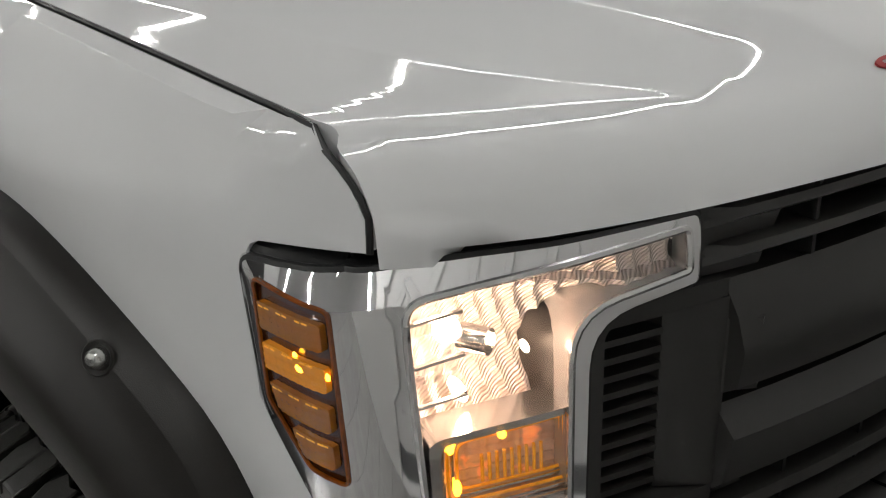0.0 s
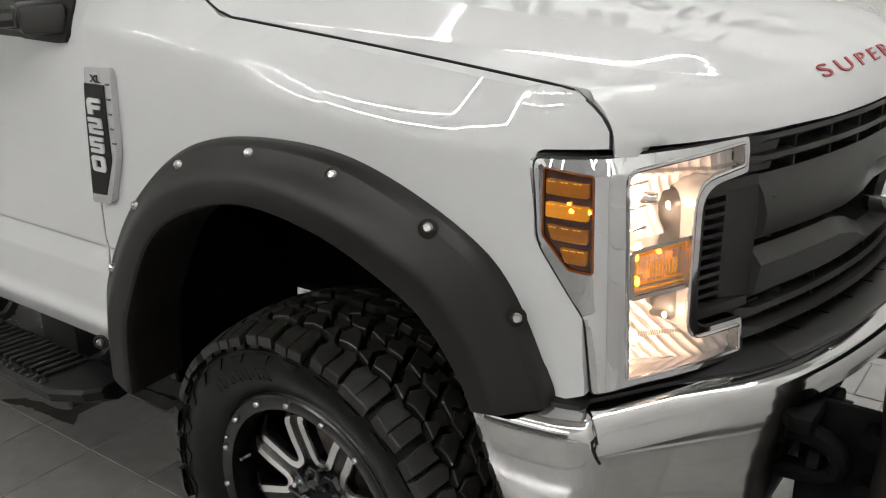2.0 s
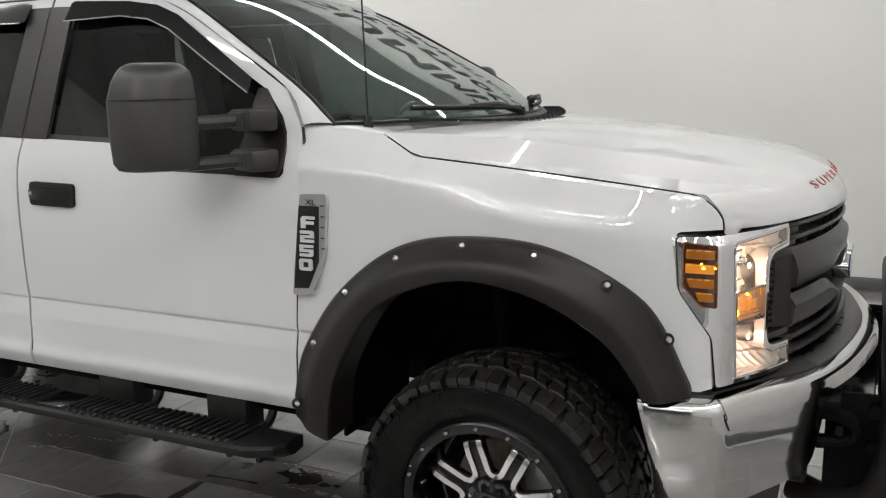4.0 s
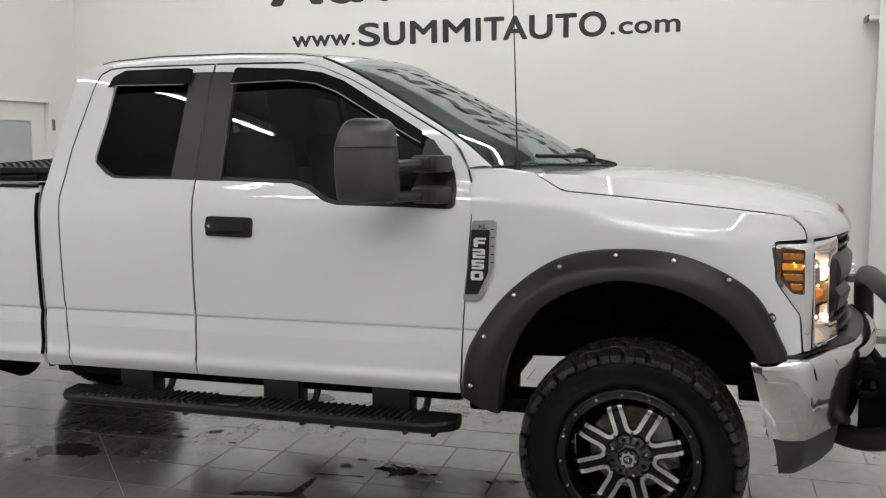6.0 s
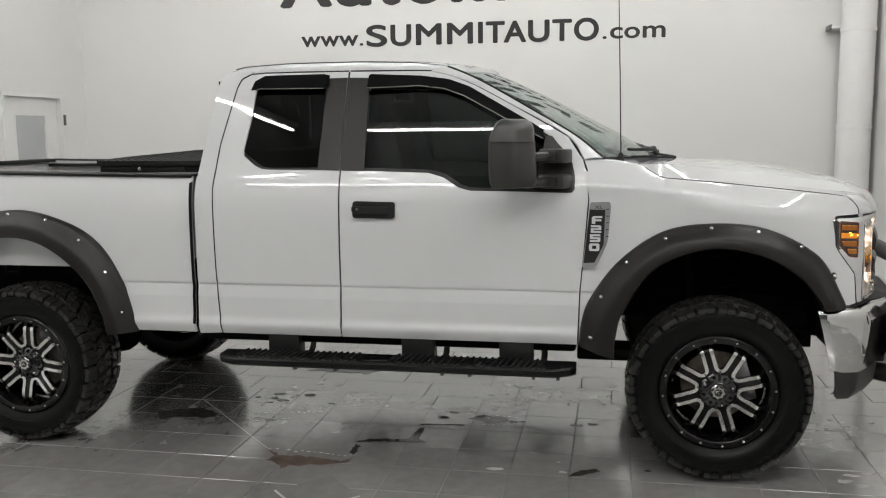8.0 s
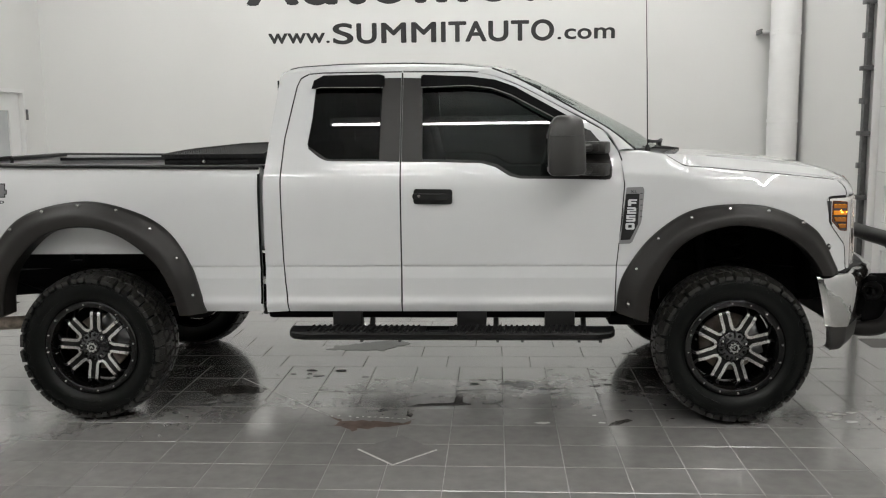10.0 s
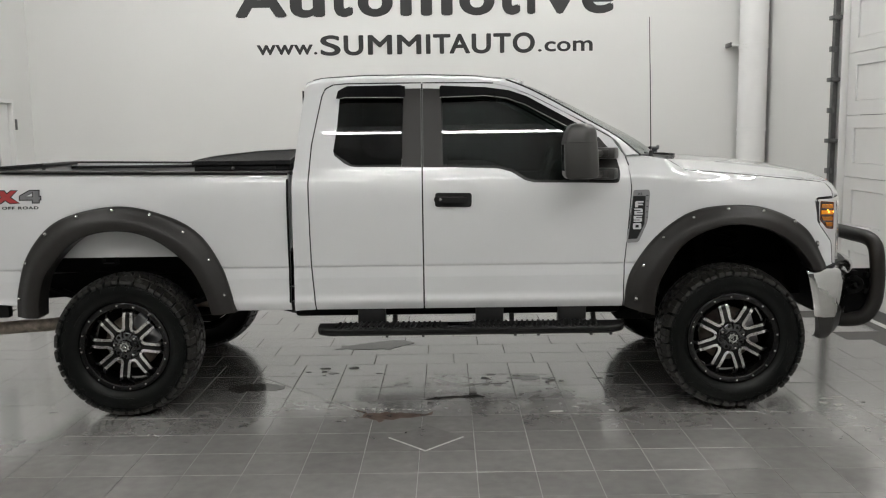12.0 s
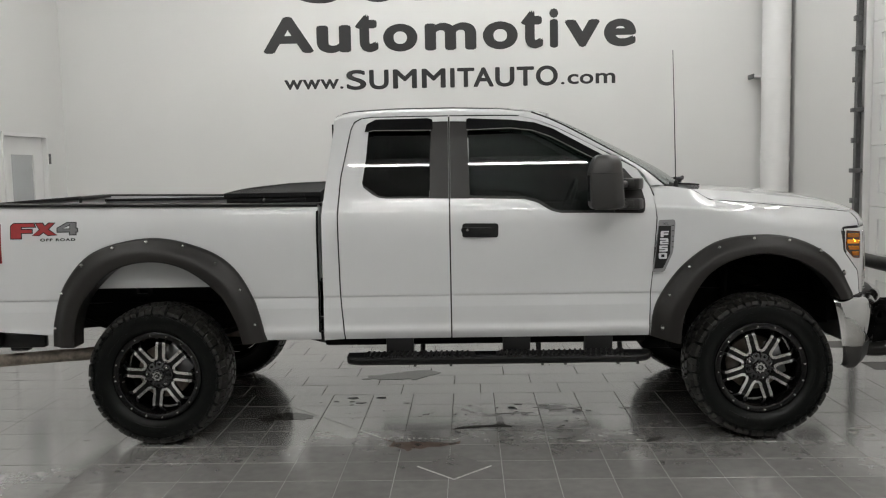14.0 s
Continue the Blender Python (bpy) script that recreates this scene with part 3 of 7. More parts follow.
# square block figures of the badge, and the decal's letters
BLOCKS = [([(0, 0), (0, 0.8), (0.14, 1), (1, 1), (1, 0.75), (0.34, 0.75), (0.34, 0.58), (0.92, 0.58), (0.92, 0.33), (0.34, 0.33), (0.34, 0)], []),
          ([(0, 0), (0, 0.6), (0.72, 0.6), (0.72, 0.74), (0, 0.74), (0, 1), (0.88, 1), (1, 0.86), (1, 0.38), (0.28, 0.38), (0.28, 0.25), (1, 0.25), (1, 0)], []),
          ([(0, 0), (0, 0.25), (0.72, 0.25), (0.72, 0.38), (0, 0.38), (0, 1), (1, 1), (1, 0.76), (0.28, 0.76), (0.28, 0.62), (1, 0.62), (1, 0.13), (0.88, 0)], []),
          ([(0.12, 0), (0, 0.14), (0, 0.86), (0.12, 1), (0.88, 1), (1, 0.86), (1, 0.14), (0.88, 0)], [[(0.3, 0.27), (0.3, 0.73), (0.7, 0.73), (0.7, 0.27)]])]
DECAL = [([(0.015, 0.228), (0.015, 0.050), (0.053, 0.015), (0.350, 0.015), (0.372, 0.062), (0.164, 0.062), (0.164, 0.102), (0.325, 0.102), (0.325, 0.150), (0.164, 0.150), (0.164, 0.228)], [], RED),
         ([(0.385, 0.015), (0.480, 0.015), (0.515, 0.062), (0.575, 0.015), (0.655, 0.015), (0.560, 0.105), (0.690, 0.187), (0.560, 0.187), (0.495, 0.140), (0.430, 0.187), (0.340, 0.187), (0.445, 0.105)], [], RED),
         ([(0.702, 0.090), (0.840, 0.015), (0.970, 0.015), (0.970, 0.098), (0.994, 0.098), (0.994, 0.140), (0.970, 0.140), (0.970, 0.182), (0.885, 0.182), (0.885, 0.140), (0.702, 0.140)], [[(0.790, 0.094), (0.878, 0.050), (0.878, 0.094)]], DECAL_GREY)]



HALF = spline([(0.58, 0.945), (0.62, 0.968), (0.655, 0.987), (0.68, 0.9975), (0.694, 1.0025), (0.704, 1.0045), (0.714, 1.0035), (0.722, 1.0005), (0.735, 0.9960), (0.745, 0.9935), (0.76, 0.9920), (0.80, 0.9912), (0.84, 0.9912), (0.849, 0.9912), (0.853, 0.9909), (0.857, 0.9902), (0.88, 0.9862), (0.90, 0.9825), (0.910, 0.9806), (0.916, 0.9798), (0.9195, 0.981), (0.9235, 0.985), (0.928, 0.9868), (0.938, 0.9875), (0.96, 0.988), (1.10, 0.991),
               (1.26, 0.990), (1.36, 0.985), (1.43, 0.974), (1.48, 0.958), (1.52, 0.938), (1.60, 0.908), (1.80, 0.830), (2.00, 0.748), (2.06, 0.705), (2.09, 0.64)], 900)
HALF_Z, HALF_Y = [p[0] for p in HALF], [p[1] for p in HALF]
CREASE = spline([(1.10, 1.455), (1.25, 1.452), (1.60, 1.432), (2.00, 1.388), (2.38, 1.325), (2.52, 1.305)], 60)
GAPZ = spline([(1.10, 1.570), (1.30, 1.564), (1.44, 1.555), (1.49, 1.545), (1.595, 1.484), (1.65, 1.478), (1.90, 1.455), (2.20, 1.424), (2.43, 1.398), (2.55, 1.385)], 60)
GAPY = spline([(1.10, 0.898), (1.32, 0.894), (1.45, 0.878), (1.52, 0.874), (1.62, 0.876), (1.8, 0.882), (2.10, 0.884), (2.43, 0.885), (2.50, 0.872), (2.56, 0.855)], 60)
TUCK = spline([(1.90, 0.0), (2.10, 0.004), (2.25, 0.014), (2.38, 0.034), (2.46, 0.048), (2.52, 0.062)], 40)


def half(z):
    return float(np.interp(z, HALF_Z, HALF_Y))


def side(x, z, out=0.0):
    """A place on the flank that faces -y."""
    return Vector((x, -(half(z) + out), z))


def tuck(x, z):
    """How far the fender's nose is drawn in."""
    return float(np.interp(x, [p[0] for p in TUCK], [p[1] for p in TUCK])) * lerp([(0.9, 0.65), (1.3, 1.5)], z)


def wing(x, z, out=0.0):
    """A place on the front fender: a narrow shelf along the bonnet, a crease, and a facet that rounds into the flank."""
    zc, zg = lerp(CREASE, x), float(np.interp(x, [p[0] for p in GAPZ], [p[1] for p in GAPZ]))
    flat = half(min(z, 1.26)) - tuck(x, z)
    total = half(1.26) - tuck(x, zg) - lerp(GAPY, x)
    w = 0.007
    k = (z - zc) / w
    plain = w * (math.log1p(math.exp(k)) if k < 30 else k) * total / (zg - zc)
    d = max(0.0, zg - z)
    shelf = min(0.026, 0.36 * total)
    u = min(1.0, max(0.0, (d - 0.010) / SHOULDER))
    drawn = total - shelf * min(1.0, max(0.0, (d - 0.003) / 0.007)) - (total - shelf) * (u / 0.775 if u < 0.55 else 1 - 1.434 * (1 - u) ** 2)
    t = min(1.0, max(0.0, (x - 1.62) / 0.40))
    t = t * t * (3 - 2 * t)
    return Vector((x, -(flat - plain * (1 - t) - drawn * t + out), z))


SHOULDER = 0.125


def arc(cx, cz, r, a0, a1, n=28):
    return [(cx + r * math.cos(radians(a0 + (a1 - a0) * k / n)), cz + r * math.sin(radians(a0 + (a1 - a0) * k / n))) for k in range(n + 1)]


INWARD = (0, 0.02, 0)
CUTS = (0.68, 0.694, 0.704, 0.714, 0.722, 0.735, 0.745, 0.76, 0.80, 0.847, 0.851, 0.854, 0.858, 0.885, 0.905, 0.914, 0.918, 0.9215, 0.925, 0.930, 0.94)
F_WHEEL, R_WHEEL = (1.88, 0.44), (-1.88, 0.435)
WHEEL_Y = 0.922

FENDER = ([(1.205, 0.655), (1.252, 0.655)] + arc(1.85, 0.62, 0.60, 176, 24) + [(2.43, 0.868), (2.495, 0.893), (2.484, 1.03), (2.474, 1.05), (2.402, 1.145), (2.394, 1.16),
          (2.387, 1.29), (2.391, 1.299), (2.40, 1.303), (2.500, 1.309), (2.497, 1.335), (2.480, 1.362), (2.455, 1.384), (2.43, 1.397)]
          + [(x, float(np.interp(x, [p[0] for p in GAPZ], [p[1] for p in GAPZ])) - 0.004) for x in np.arange(2.4, 1.58, -0.05)]
          + [(1.590, 1.482), (1.484, 1.546), (1.40, 1.556), (1.30, 1.564), (1.222, 1.565), (1.250, 1.38), (1.232, 1.15), (1.211, 0.92)])
FDOOR = [(-0.019, 0.655), (1.196, 0.655), (1.205, 0.92), (1.226, 1.15), (1.244, 1.38), (1.236, 1.50), (1.215, 1.568), (1.139, 1.683), (0.86, 1.842), (0.66, 1.948), (0.52, 2.005), (0.42, 2.028), (-0.019, 2.036)]
FHOLE = [(-0.012, 1.522), (0.44, 1.508), (0.52, 1.485), (0.60, 1.435), (0.66, 1.420), (1.165, 1.412), (1.178, 1.43), (1.166, 1.55), (1.14, 1.60), (1.06, 1.684), (0.834, 1.808), (0.62, 1.930), (0.50, 1.972), (0.373, 1.992), (-0.012, 2.004)]
RDOOR = [(-0.685, 0.655), (-0.028, 0.655), (-0.028, 2.036), (-0.50, 2.036), (-0.575, 2.030), (-0.622, 2.005), (-0.643, 1.96), (-0.700, 1.66), (-0.716, 1.43), (-0.708, 0.92)]
RHOLE = [(-0.035, 1.522), (-0.035, 2.004), (-0.50, 2.004), (-0.528, 1.990), (-0.535, 1.96), (-0.549, 1.77), (-0.570, 1.625), (-0.562, 1.597), (-0.50, 1.548), (-0.46, 1.53), (-0.42, 1.526)]
CORNER = [(-0.820, 0.648), (-0.694, 0.655), (-0.716, 0.92), (-0.724, 1.43), (-0.708, 1.66), (-0.651, 1.96), (-0.629, 2.012), (-0.575, 2.040), (-0.58, 2.05), (-0.70, 2.048), (-0.742, 2.03), (-0.757, 1.97), (-0.795, 1.66), (-0.820, 1.43)]
BED = ([(-0.842, 0.655), (-0.842, 1.493), (-2.87, 1.530), (-2.945, 1.527), (-2.955, 1.42), (-2.945, 0.735), (-2.47, 0.70)] + arc(-1.88, 0.665, 0.60, 178, 2) + [(-1.22, 0.655)])


def turn_in(c):
    return (0.004, 0.003, -0.02) if c.x > 1.3 and c.z > 1.36 else INWARD


def flank(name, poly, place, s, holes=(), step=0.045, lines=()):
    ob = part(name, flip(flange(sheet(poly, step, place, holes, lines), turn_in), s), PAINT, truck)
    true_normals(ob, place, s)
    return ob


def line_z(z, x0, x1):
    return [(x0, z), (x1, z)]


def thick(bm, d):
    return solid(bm, (0, d, 0))


def greenhouse(s):
    fd = flank("front_door", FDOOR, side, s, [FHOLE], lines=[line_z(z, 0.0, 1.19) for z in CUTS])
    rd = flank("rear_door", RDOOR, side, s, [RHOLE], lines=[line_z(z, -0.69, -0.04) for z in CUTS])
    flank("cab_corner", CORNER, side, s, lines=[line_z(z, -0.812, -0.722) for z in CUTS])
    # side glass, set back in the openings
    deep = lambda x, z: side(x, z, -0.014)
    part("window_glass", flip(thick(sheet([(0.10, 1.50)] + FHOLE[1:-1] + [(0.10, 2.0)], 0.06, deep), 0.005), s), TINT_FRONT, fd, "lightly tinted side glass")
    part("window_glass", flip(thick(sheet([(-0.15, 1.515), (-0.15, 2.006)] + RHOLE[2:], 0.06, deep), 0.005), s), TINT, rd, "dark tinted side glass")
    out = lambda x, z: side(x, z, 0.003)
    part("pillar_cover", flip(thick(sheet([(-0.0175, 1.52), (0.103, 1.517), (0.092, 1.998), (-0.0175, 2.004)], 0.05, out), 0.012), s), FLARE, fd, "matte dark grey pillar cover")
    part("pillar_cover", flip(thick(sheet([(-0.148, 1.524), (-0.0295, 1.52), (-0.0295, 2.004), (-0.136, 2.002)], 0.05, out), 0.012), s), FLARE, rd, "matte dark grey pillar cover")
    deeper = lambda x, z: side(x, z, -0.006)
    # black strips and tubes that stand in for shade in the door gaps
    part("door_seal", flip(thick(sheet([(-0.032, 0.67), (-0.015, 0.67), (-0.015, 2.03), (-0.032, 2.03)], 0.05, deeper), 0.006), s), BLACK, rd)
    for line, who in (([(1.2005, 0.66), (1.208, 0.92), (1.2285, 1.15), (1.247, 1.38), (1.239, 1.50), (1.2185, 1.566)], fd), ([(-0.6895, 0.66), (-0.712, 0.92), (-0.720, 1.43), (-0.704, 1.66), (-0.647, 1.96), (-0.6255, 2.008), (-0.580, 2.034)], rd)):
        part("door_seal", flip(tube([side(x, z, -0.006) for x, z in spline(line, 40)], 0.0048, 6), s), BLACK, who)
    part("door_seal", flip(tube([side(x, z, -0.004) for x, z in spline([(1.139, 1.686), (0.86, 1.845), (0.66, 1.951), (0.52, 2.008), (0.42, 2.031), (0.20, 2.037), (-0.019, 2.039)], 60)], 0.0042, 6), s), BLACK, fd)
    part("door_seal", flip(tube([side(x, z, -0.004) for x, z in ((-0.028, 2.039), (-0.30, 2.040), (-0.50, 2.039), (-0.575, 2.033))], 0.0042, 6), s), BLACK, rd)
    # rubber sills of the glass
    near = lambda x, z: side(x, z, -0.006)
    part("window_seal", flip(thick(sheet([(0.10, 1.51), (0.44, 1.498), (0.52, 1.475), (0.60, 1.425), (0.66, 1.410), (1.17, 1.405), (1.17, 1.425), (0.665, 1.435), (0.61, 1.450), (0.53, 1.502), (0.45, 1.523), (0.10, 1.535)], 0.05, near), 0.008), s), BLACK, fd)
    part("window_seal", flip(thick(sheet([(-0.15, 1.518), (-0.42, 1.520), (-0.47, 1.524), (-0.57, 1.592), (-0.562, 1.61), (-0.46, 1.542), (-0.42, 1.536), (-0.15, 1.536)], 0.05, near), 0.008), s), BLACK, rd)
    # black strip that stands in for the shaded gap between the pillar covers
    part("pillar_seal", flip(thick(sheet([(-0.0285, 1.522), (-0.0185, 1.522), (-0.0185, 2.034), (-0.0285, 2.034)], 0.05, lambda x, z: side(x, z, 0.0012)), 0.006), s), BLACK, rd)
    # mirror sail
    sail = rounded([(0.985, 1.415), (1.172, 1.410), (1.181, 1.48), (1.163, 1.56), (1.06, 1.690), (1.028, 1.690)], [0.01, 0.03, 0.03, 0.03, 0.01, 0.01])
    part("mirror_sail", flip(thick(sheet(sail, 0.04, lambda x, z: side(x, z, 0.008)), 0.02), s), FLARE, fd, "matte dark grey mirror base")
    # smoked rain visors
    v1 = [(0.088, 1.945), (0.088, 2.012), (0.10, 2.02), (0.373, 2.006), (0.52, 1.985), (0.63, 1.945), (0.84, 1.825), (1.02, 1.722), (1.02, 1.675), (0.83, 1.775), (0.61, 1.895), (0.50, 1.935), (0.37, 1.952)]
    v2 = [(-0.150, 1.948), (-0.125, 1.955), (-0.128, 2.018), (-0.16, 2.026), (-0.49, 2.024), (-0.545, 1.995), (-0.556, 1.945), (-0.528, 1.945), (-0.50, 1.952)]

    def puffed(x, z):
        return side(x, z, 0.012 + 0.016 * max(0.0, (2.0 - z)) / 0.06 * (1 if x < 0.45 else 0.4))

    part("rain_visor", flip(thick(sheet(v1, 0.025, puffed), 0.004), s), VISOR, fd, "smoked rain visor")
    # bright steel tubes stand in for the glint along the visors' lower edges
    part("visor_lip", flip(tube([puffed(x, z) + Vector((0, -0.001, 0)) for x, z in v1[:1] + v1[:7:-1]], 0.0030, 6), s), STEEL, fd)
    part("visor_lip", flip(tube([puffed(x, z) + Vector((0, -0.001, 0)) for x, z in v2[:1] + v2[:6:-1]], 0.0030, 6), s), STEEL, rd)
    part("rain_visor", flip(thick(sheet(v2, 0.025, puffed), 0.004), s), VISOR, rd, "smoked rain visor")
    # door handle: bezel, pull and lock
    part("door_handle", flip(thick(sheet(rounded([(0.052, 1.281), (0.274, 1.278), (0.276, 1.363), (0.054, 1.367)], 0.018), 0.03, lambda x, z: side(x, z, 0.012)), 0.014), s), BLACK, fd, "black plastic door handle")
    pull = rounded([(0.046, 1.306), (0.262, 1.303), (0.262, 1.340), (0.046, 1.343)], [0.018, 0.010, 0.010, 0.018])
    bm = solid(sheet(pull, 0.03, lambda x, z: side(x, z, 0.044 - 3.0 * (x - 0.15) ** 2)), (0, 0.022, 0))
    bmesh.ops.bevel(bm, geom=[e for e in bm.edges if len(e.link_faces) == 2 and e.calc_face_angle(0) > 1.0], offset=0.004, segments=2, affect="EDGES")
    part("handle_pull", flip(bm, s), BLACK, fd)
    part("lock", flip(moved(lathe([(0.0, -0.004), (0.008, -0.003), (0.009, 0.01)], 14), Matrix.Translation((0.085, -half(1.32) - 0.031, 1.327))), s), STEEL, fd)


def roof_z(x, y):
    a = abs(y)
    top = lerp([(-0.80, 2.065), (-0.74, 2.095), (-0.66, 2.112), (-0.4, 2.125), (0.0, 2.125), (0.3, 2.114), (0.5, 2.087), (0.66, 2.045), (0.74, 2.015)], x)
    return top - lerp([(0, 0.0), (0.4, 0.008), (0.58, 0.024), (0.64, 0.040), (0.69, 0.062), (0.715, 0.090)], a) * (1.0 if x < 0.4 else 1 - (x - 0.4) * 1.2)


def cab():
    for s in (-1, 1):
        greenhouse(s)
    ys = [-0.716, -0.70, -0.68, -0.65, -0.61, -0.55, -0.45, -0.3, -0.15, 0, 0.15, 0.3, 0.45, 0.55, 0.61, 0.65, 0.68, 0.70, 0.716]
    rows = []
    for x in spline([(-0.765,), (-0.75,), (-0.70,), (-0.6,), (-0.3,), (0.1,), (0.36,), (0.50,), (0.57,)], 26):
        x = x[0]
        rows.append([(x + (0.10 * (1 - (y / 0.72) ** 2) if x > 0.5 else (0.10 * (1 - (y / 0.72) ** 2)) * max(0, (x - 0.2) / 0.3)), y, roof_z(x, y)) for y in ys])
    part("roof", flange(grid(rows), (0, 0, -0.03)), PAINT, truck)
    for s in (-1, 1):
        part("roof_moulding", tube([(x, s * 0.60, roof_z(x, 0.60)) for x in np.linspace(-0.72, 0.52, 26)], 0.0042, 6), BLACK, truck, "black roof moulding")
    part("headliner", solid(grid([[(x, y, roof_z(x, y) - 0.05) for y in np.linspace(-0.66, 0.66, 9)] for x in (-0.70, -0.4, 0.0, 0.3, 0.52)]), (0, 0, -0.02)), INTERIOR, truck, "dark headliner")
    # rear wall of the cab
    part("cab_back", box(-0.80, -0.75, -0.90, 0.90, 0.7, 1.5, 0.02), PAINT, truck)
    part("cab_back", joined(box(-0.775, -0.74, -0.70, 0.70, 1.5, 1.56), box(-0.75, -0.71, -0.64, 0.64, 1.98, 2.05), box(-0.775, -0.74, -0.84, -0.70, 1.5, 1.66), box(-0.775, -0.74, 0.70, 0.84, 1.5, 1.66)), PAINT, truck, smooth=0)
    part("rear_window", box(-0.775, -0.765, -0.72, 0.72, 1.54, 2.0), TINT, truck, "dark tinted rear glass")
    # front pillars
    outer = spline([(0.42, -0.738, 2.030), (0.52, -0.752, 2.007), (0.66, -0.772, 1.952), (0.86, -0.817, 1.846), (1.139, -0.880, 1.690), (1.222, -0.915, 1.574)], 24)
    inner = spline([(0.50, -0.712, 2.052), (0.62, -0.738, 2.003), (0.75, -0.768, 1.936), (0.95, -0.815, 1.821), (1.18, -0.864, 1.683), (1.312, -0.887, 1.576)], 24)
    for s in (-1, 1):
        rows = []
        for a, b in zip(outer, inner):
            a, b = Vector(a), Vector(b)
            rows.append([a + Vector((0, 0.02, -0.01)), a] + [a.lerp(b, t) + Vector((0.3, -0.4, 0.6)) * 0.010 * math.sin(math.pi * t) for t in (0.15, 0.35, 0.55, 0.75, 0.9)] + [b, b + Vector((-0.01, 0.02, -0.012))])
        part("front_pillar", flip(grid(rows), s), PAINT, truck)
    # windscreen, bowed towards the front
    rows = []
    for i in range(17):
        t = i / 16
        row = []
        for j in range(25):
            k = -1 + 2 * j / 24
            e = np.interp(t * 23, range(24), [p[0] for p in inner]), np.interp(t * 23, range(24), [-p[1] for p in inner]), np.interp(t * 23, range(24), [p[2] for p in inner])
            bow = (1 - k * k)
            row.append((e[0] + (0.105 + 0.17 * t) * bow, e[1] * k * 0.995, e[2] - 0.004 + 0.024 * bow * (1 - t) - 0.008 * t * bow))
        rows.append(row)
    part("windscreen", solid(grid(rows), (-0.004, 0, -0.004)), SCREEN, truck, "clear windscreen")
    rim = [r[0] for r in rows] + rows[-1][1:-1] + [r[-1] for r in rows[::-1]]
    part("windscreen_trim", tube([(x + 0.004, y, z + 0.004) for x, y, z in rim], 0.008, 6), BLACK, truck)
    # white panels that close the fender top to the pillar foot
    for s in (-1, 1):
        rows = []
        for x, zo in ((1.20, 1.571), (1.24, 1.573), (1.30, 1.574), (1.36, 1.569), (1.42, 1.560), (1.484, 1.548)):
            yo = lerp(GAPY, x)
            rows.append([(x, -y, z) for y, z in ((yo + 0.006, zo - 0.016), (yo, zo - 0.006), (yo - 0.012, zo - 0.001), (yo - 0.04, zo), (yo - 0.09, zo), (0.76, zo - 0.002))])
        part("cowl_side", flip(solid(grid(rows), (0, 0, -0.01)), s), PAINT, truck)
    # cowl grille with slats under the glass
    rows = []
    for j in range(33):
        k = -1 + 2 * j / 32
        bow = 1 - k * k
        x0 = 1.325 + 0.31 * bow - 0.012
        lift = 1.588 + 0.012 * bow
        rows.append([(x0 - 0.13 * bow, k * 0.79, lift + 0.006 - 0.030 * bow)] + [(x0 + t, k * 0.79, lift - 0.035 * bow - 0.30 * t) for t in (0, 0.03, 0.06, 0.09, 0.12)])
    cowl = part("cowl", solid(grid(rows), (0, 0, -0.02)), BLACK, truck, "black plastic cowl")
    for j in range(26):
        k = -0.78 + j * 0.06
        x0 = 1.325 + 0.31 * (1 - k * k)
        part("slat", moved(box(-0.035, 0.045, -0.004, 0.004, 0, 0.008), Matrix.Translation((x0 + 0.04, k * 0.82, 1.588 - 0.035 * (1 - k * k)))), BLACK, cowl, smooth=0)
    # wipers
    for y0, y1 in ((-0.60, -0.02), (0.12, 0.70)):
        def on(k, lift):
            return Vector((1.325 + 0.31 * (1 - (k / 0.82) ** 2) - 0.03, k, 1.612 - 0.035 * (1 - (k / 0.82) ** 2) + lift))
        w = part("wiper_arm", joined(tube([on(y1, 0.005), on((y0 + y1) / 2 + 0.1, 0.035), on((y0 + y1) / 2 - 0.05, 0.03)], [0.014, 0.011, 0.007], 8), tube([on(y1, -0.03), on(y1, 0.02)], 0.018, 10)), BLACK, truck, "black wiper arm")
        part("wiper_blade", tube([on(y0 + (y1 - y0) * t / 12, 0.018 + 0.006 * math.sin(math.pi * t / 12)) for t in range(13)], 0.009, 8), BLACK, w)
    # antenna
    part("antenna", joined(tube([(1.398, -0.815, 1.56), (1.398, -0.815, 1.60)], [0.018, 0.010], 10), tube([(1.398, -0.815, 1.59), (1.388, -0.815, 2.0), (1.376, -0.815, 2.41)], [0.0035, 0.0028, 0.002], 6)), BLACK, truck, "thin black whip antenna")
    # cabin: floor, dash, wheel, seats
    part("cabin_floor", box(-0.72, 1.25, -0.86, 0.86, 0.66, 0.72), INTERIOR, truck, smooth=0)
    for y in (-0.90, 0.88):
        part("door_lining", box(-0.72, 1.25, y, y + 0.02, 0.70, 1.40), INTERIOR, truck, smooth=0)
    part("dashboard", joined(box(0.95, 1.42, -0.84, 0.84, 1.15, 1.50, 0.05, 3), box(1.15, 1.5, -0.80, 0.80, 1.45, 1.56, 0.03)), INTERIOR, truck, "dark dashboard")
    ring = [(0.86 + 0.06 * math.sin(a), 0.40 + 0.19 * math.cos(a), 1.42 + 0.18 * math.sin(a)) for a in np.linspace(0, 2 * math.pi, 25)[:-1]]
    part("steering_wheel", joined(tube(ring, 0.014, 8, True), tube([(0.90, 0.40, 1.42), (1.05, 0.40, 1.36)], 0.03, 8), tube([(0.86, 0.22, 1.42), (0.87, 0.40, 1.42), (0.86, 0.58, 1.42)], 0.014, 6)), INTERIOR, truck)
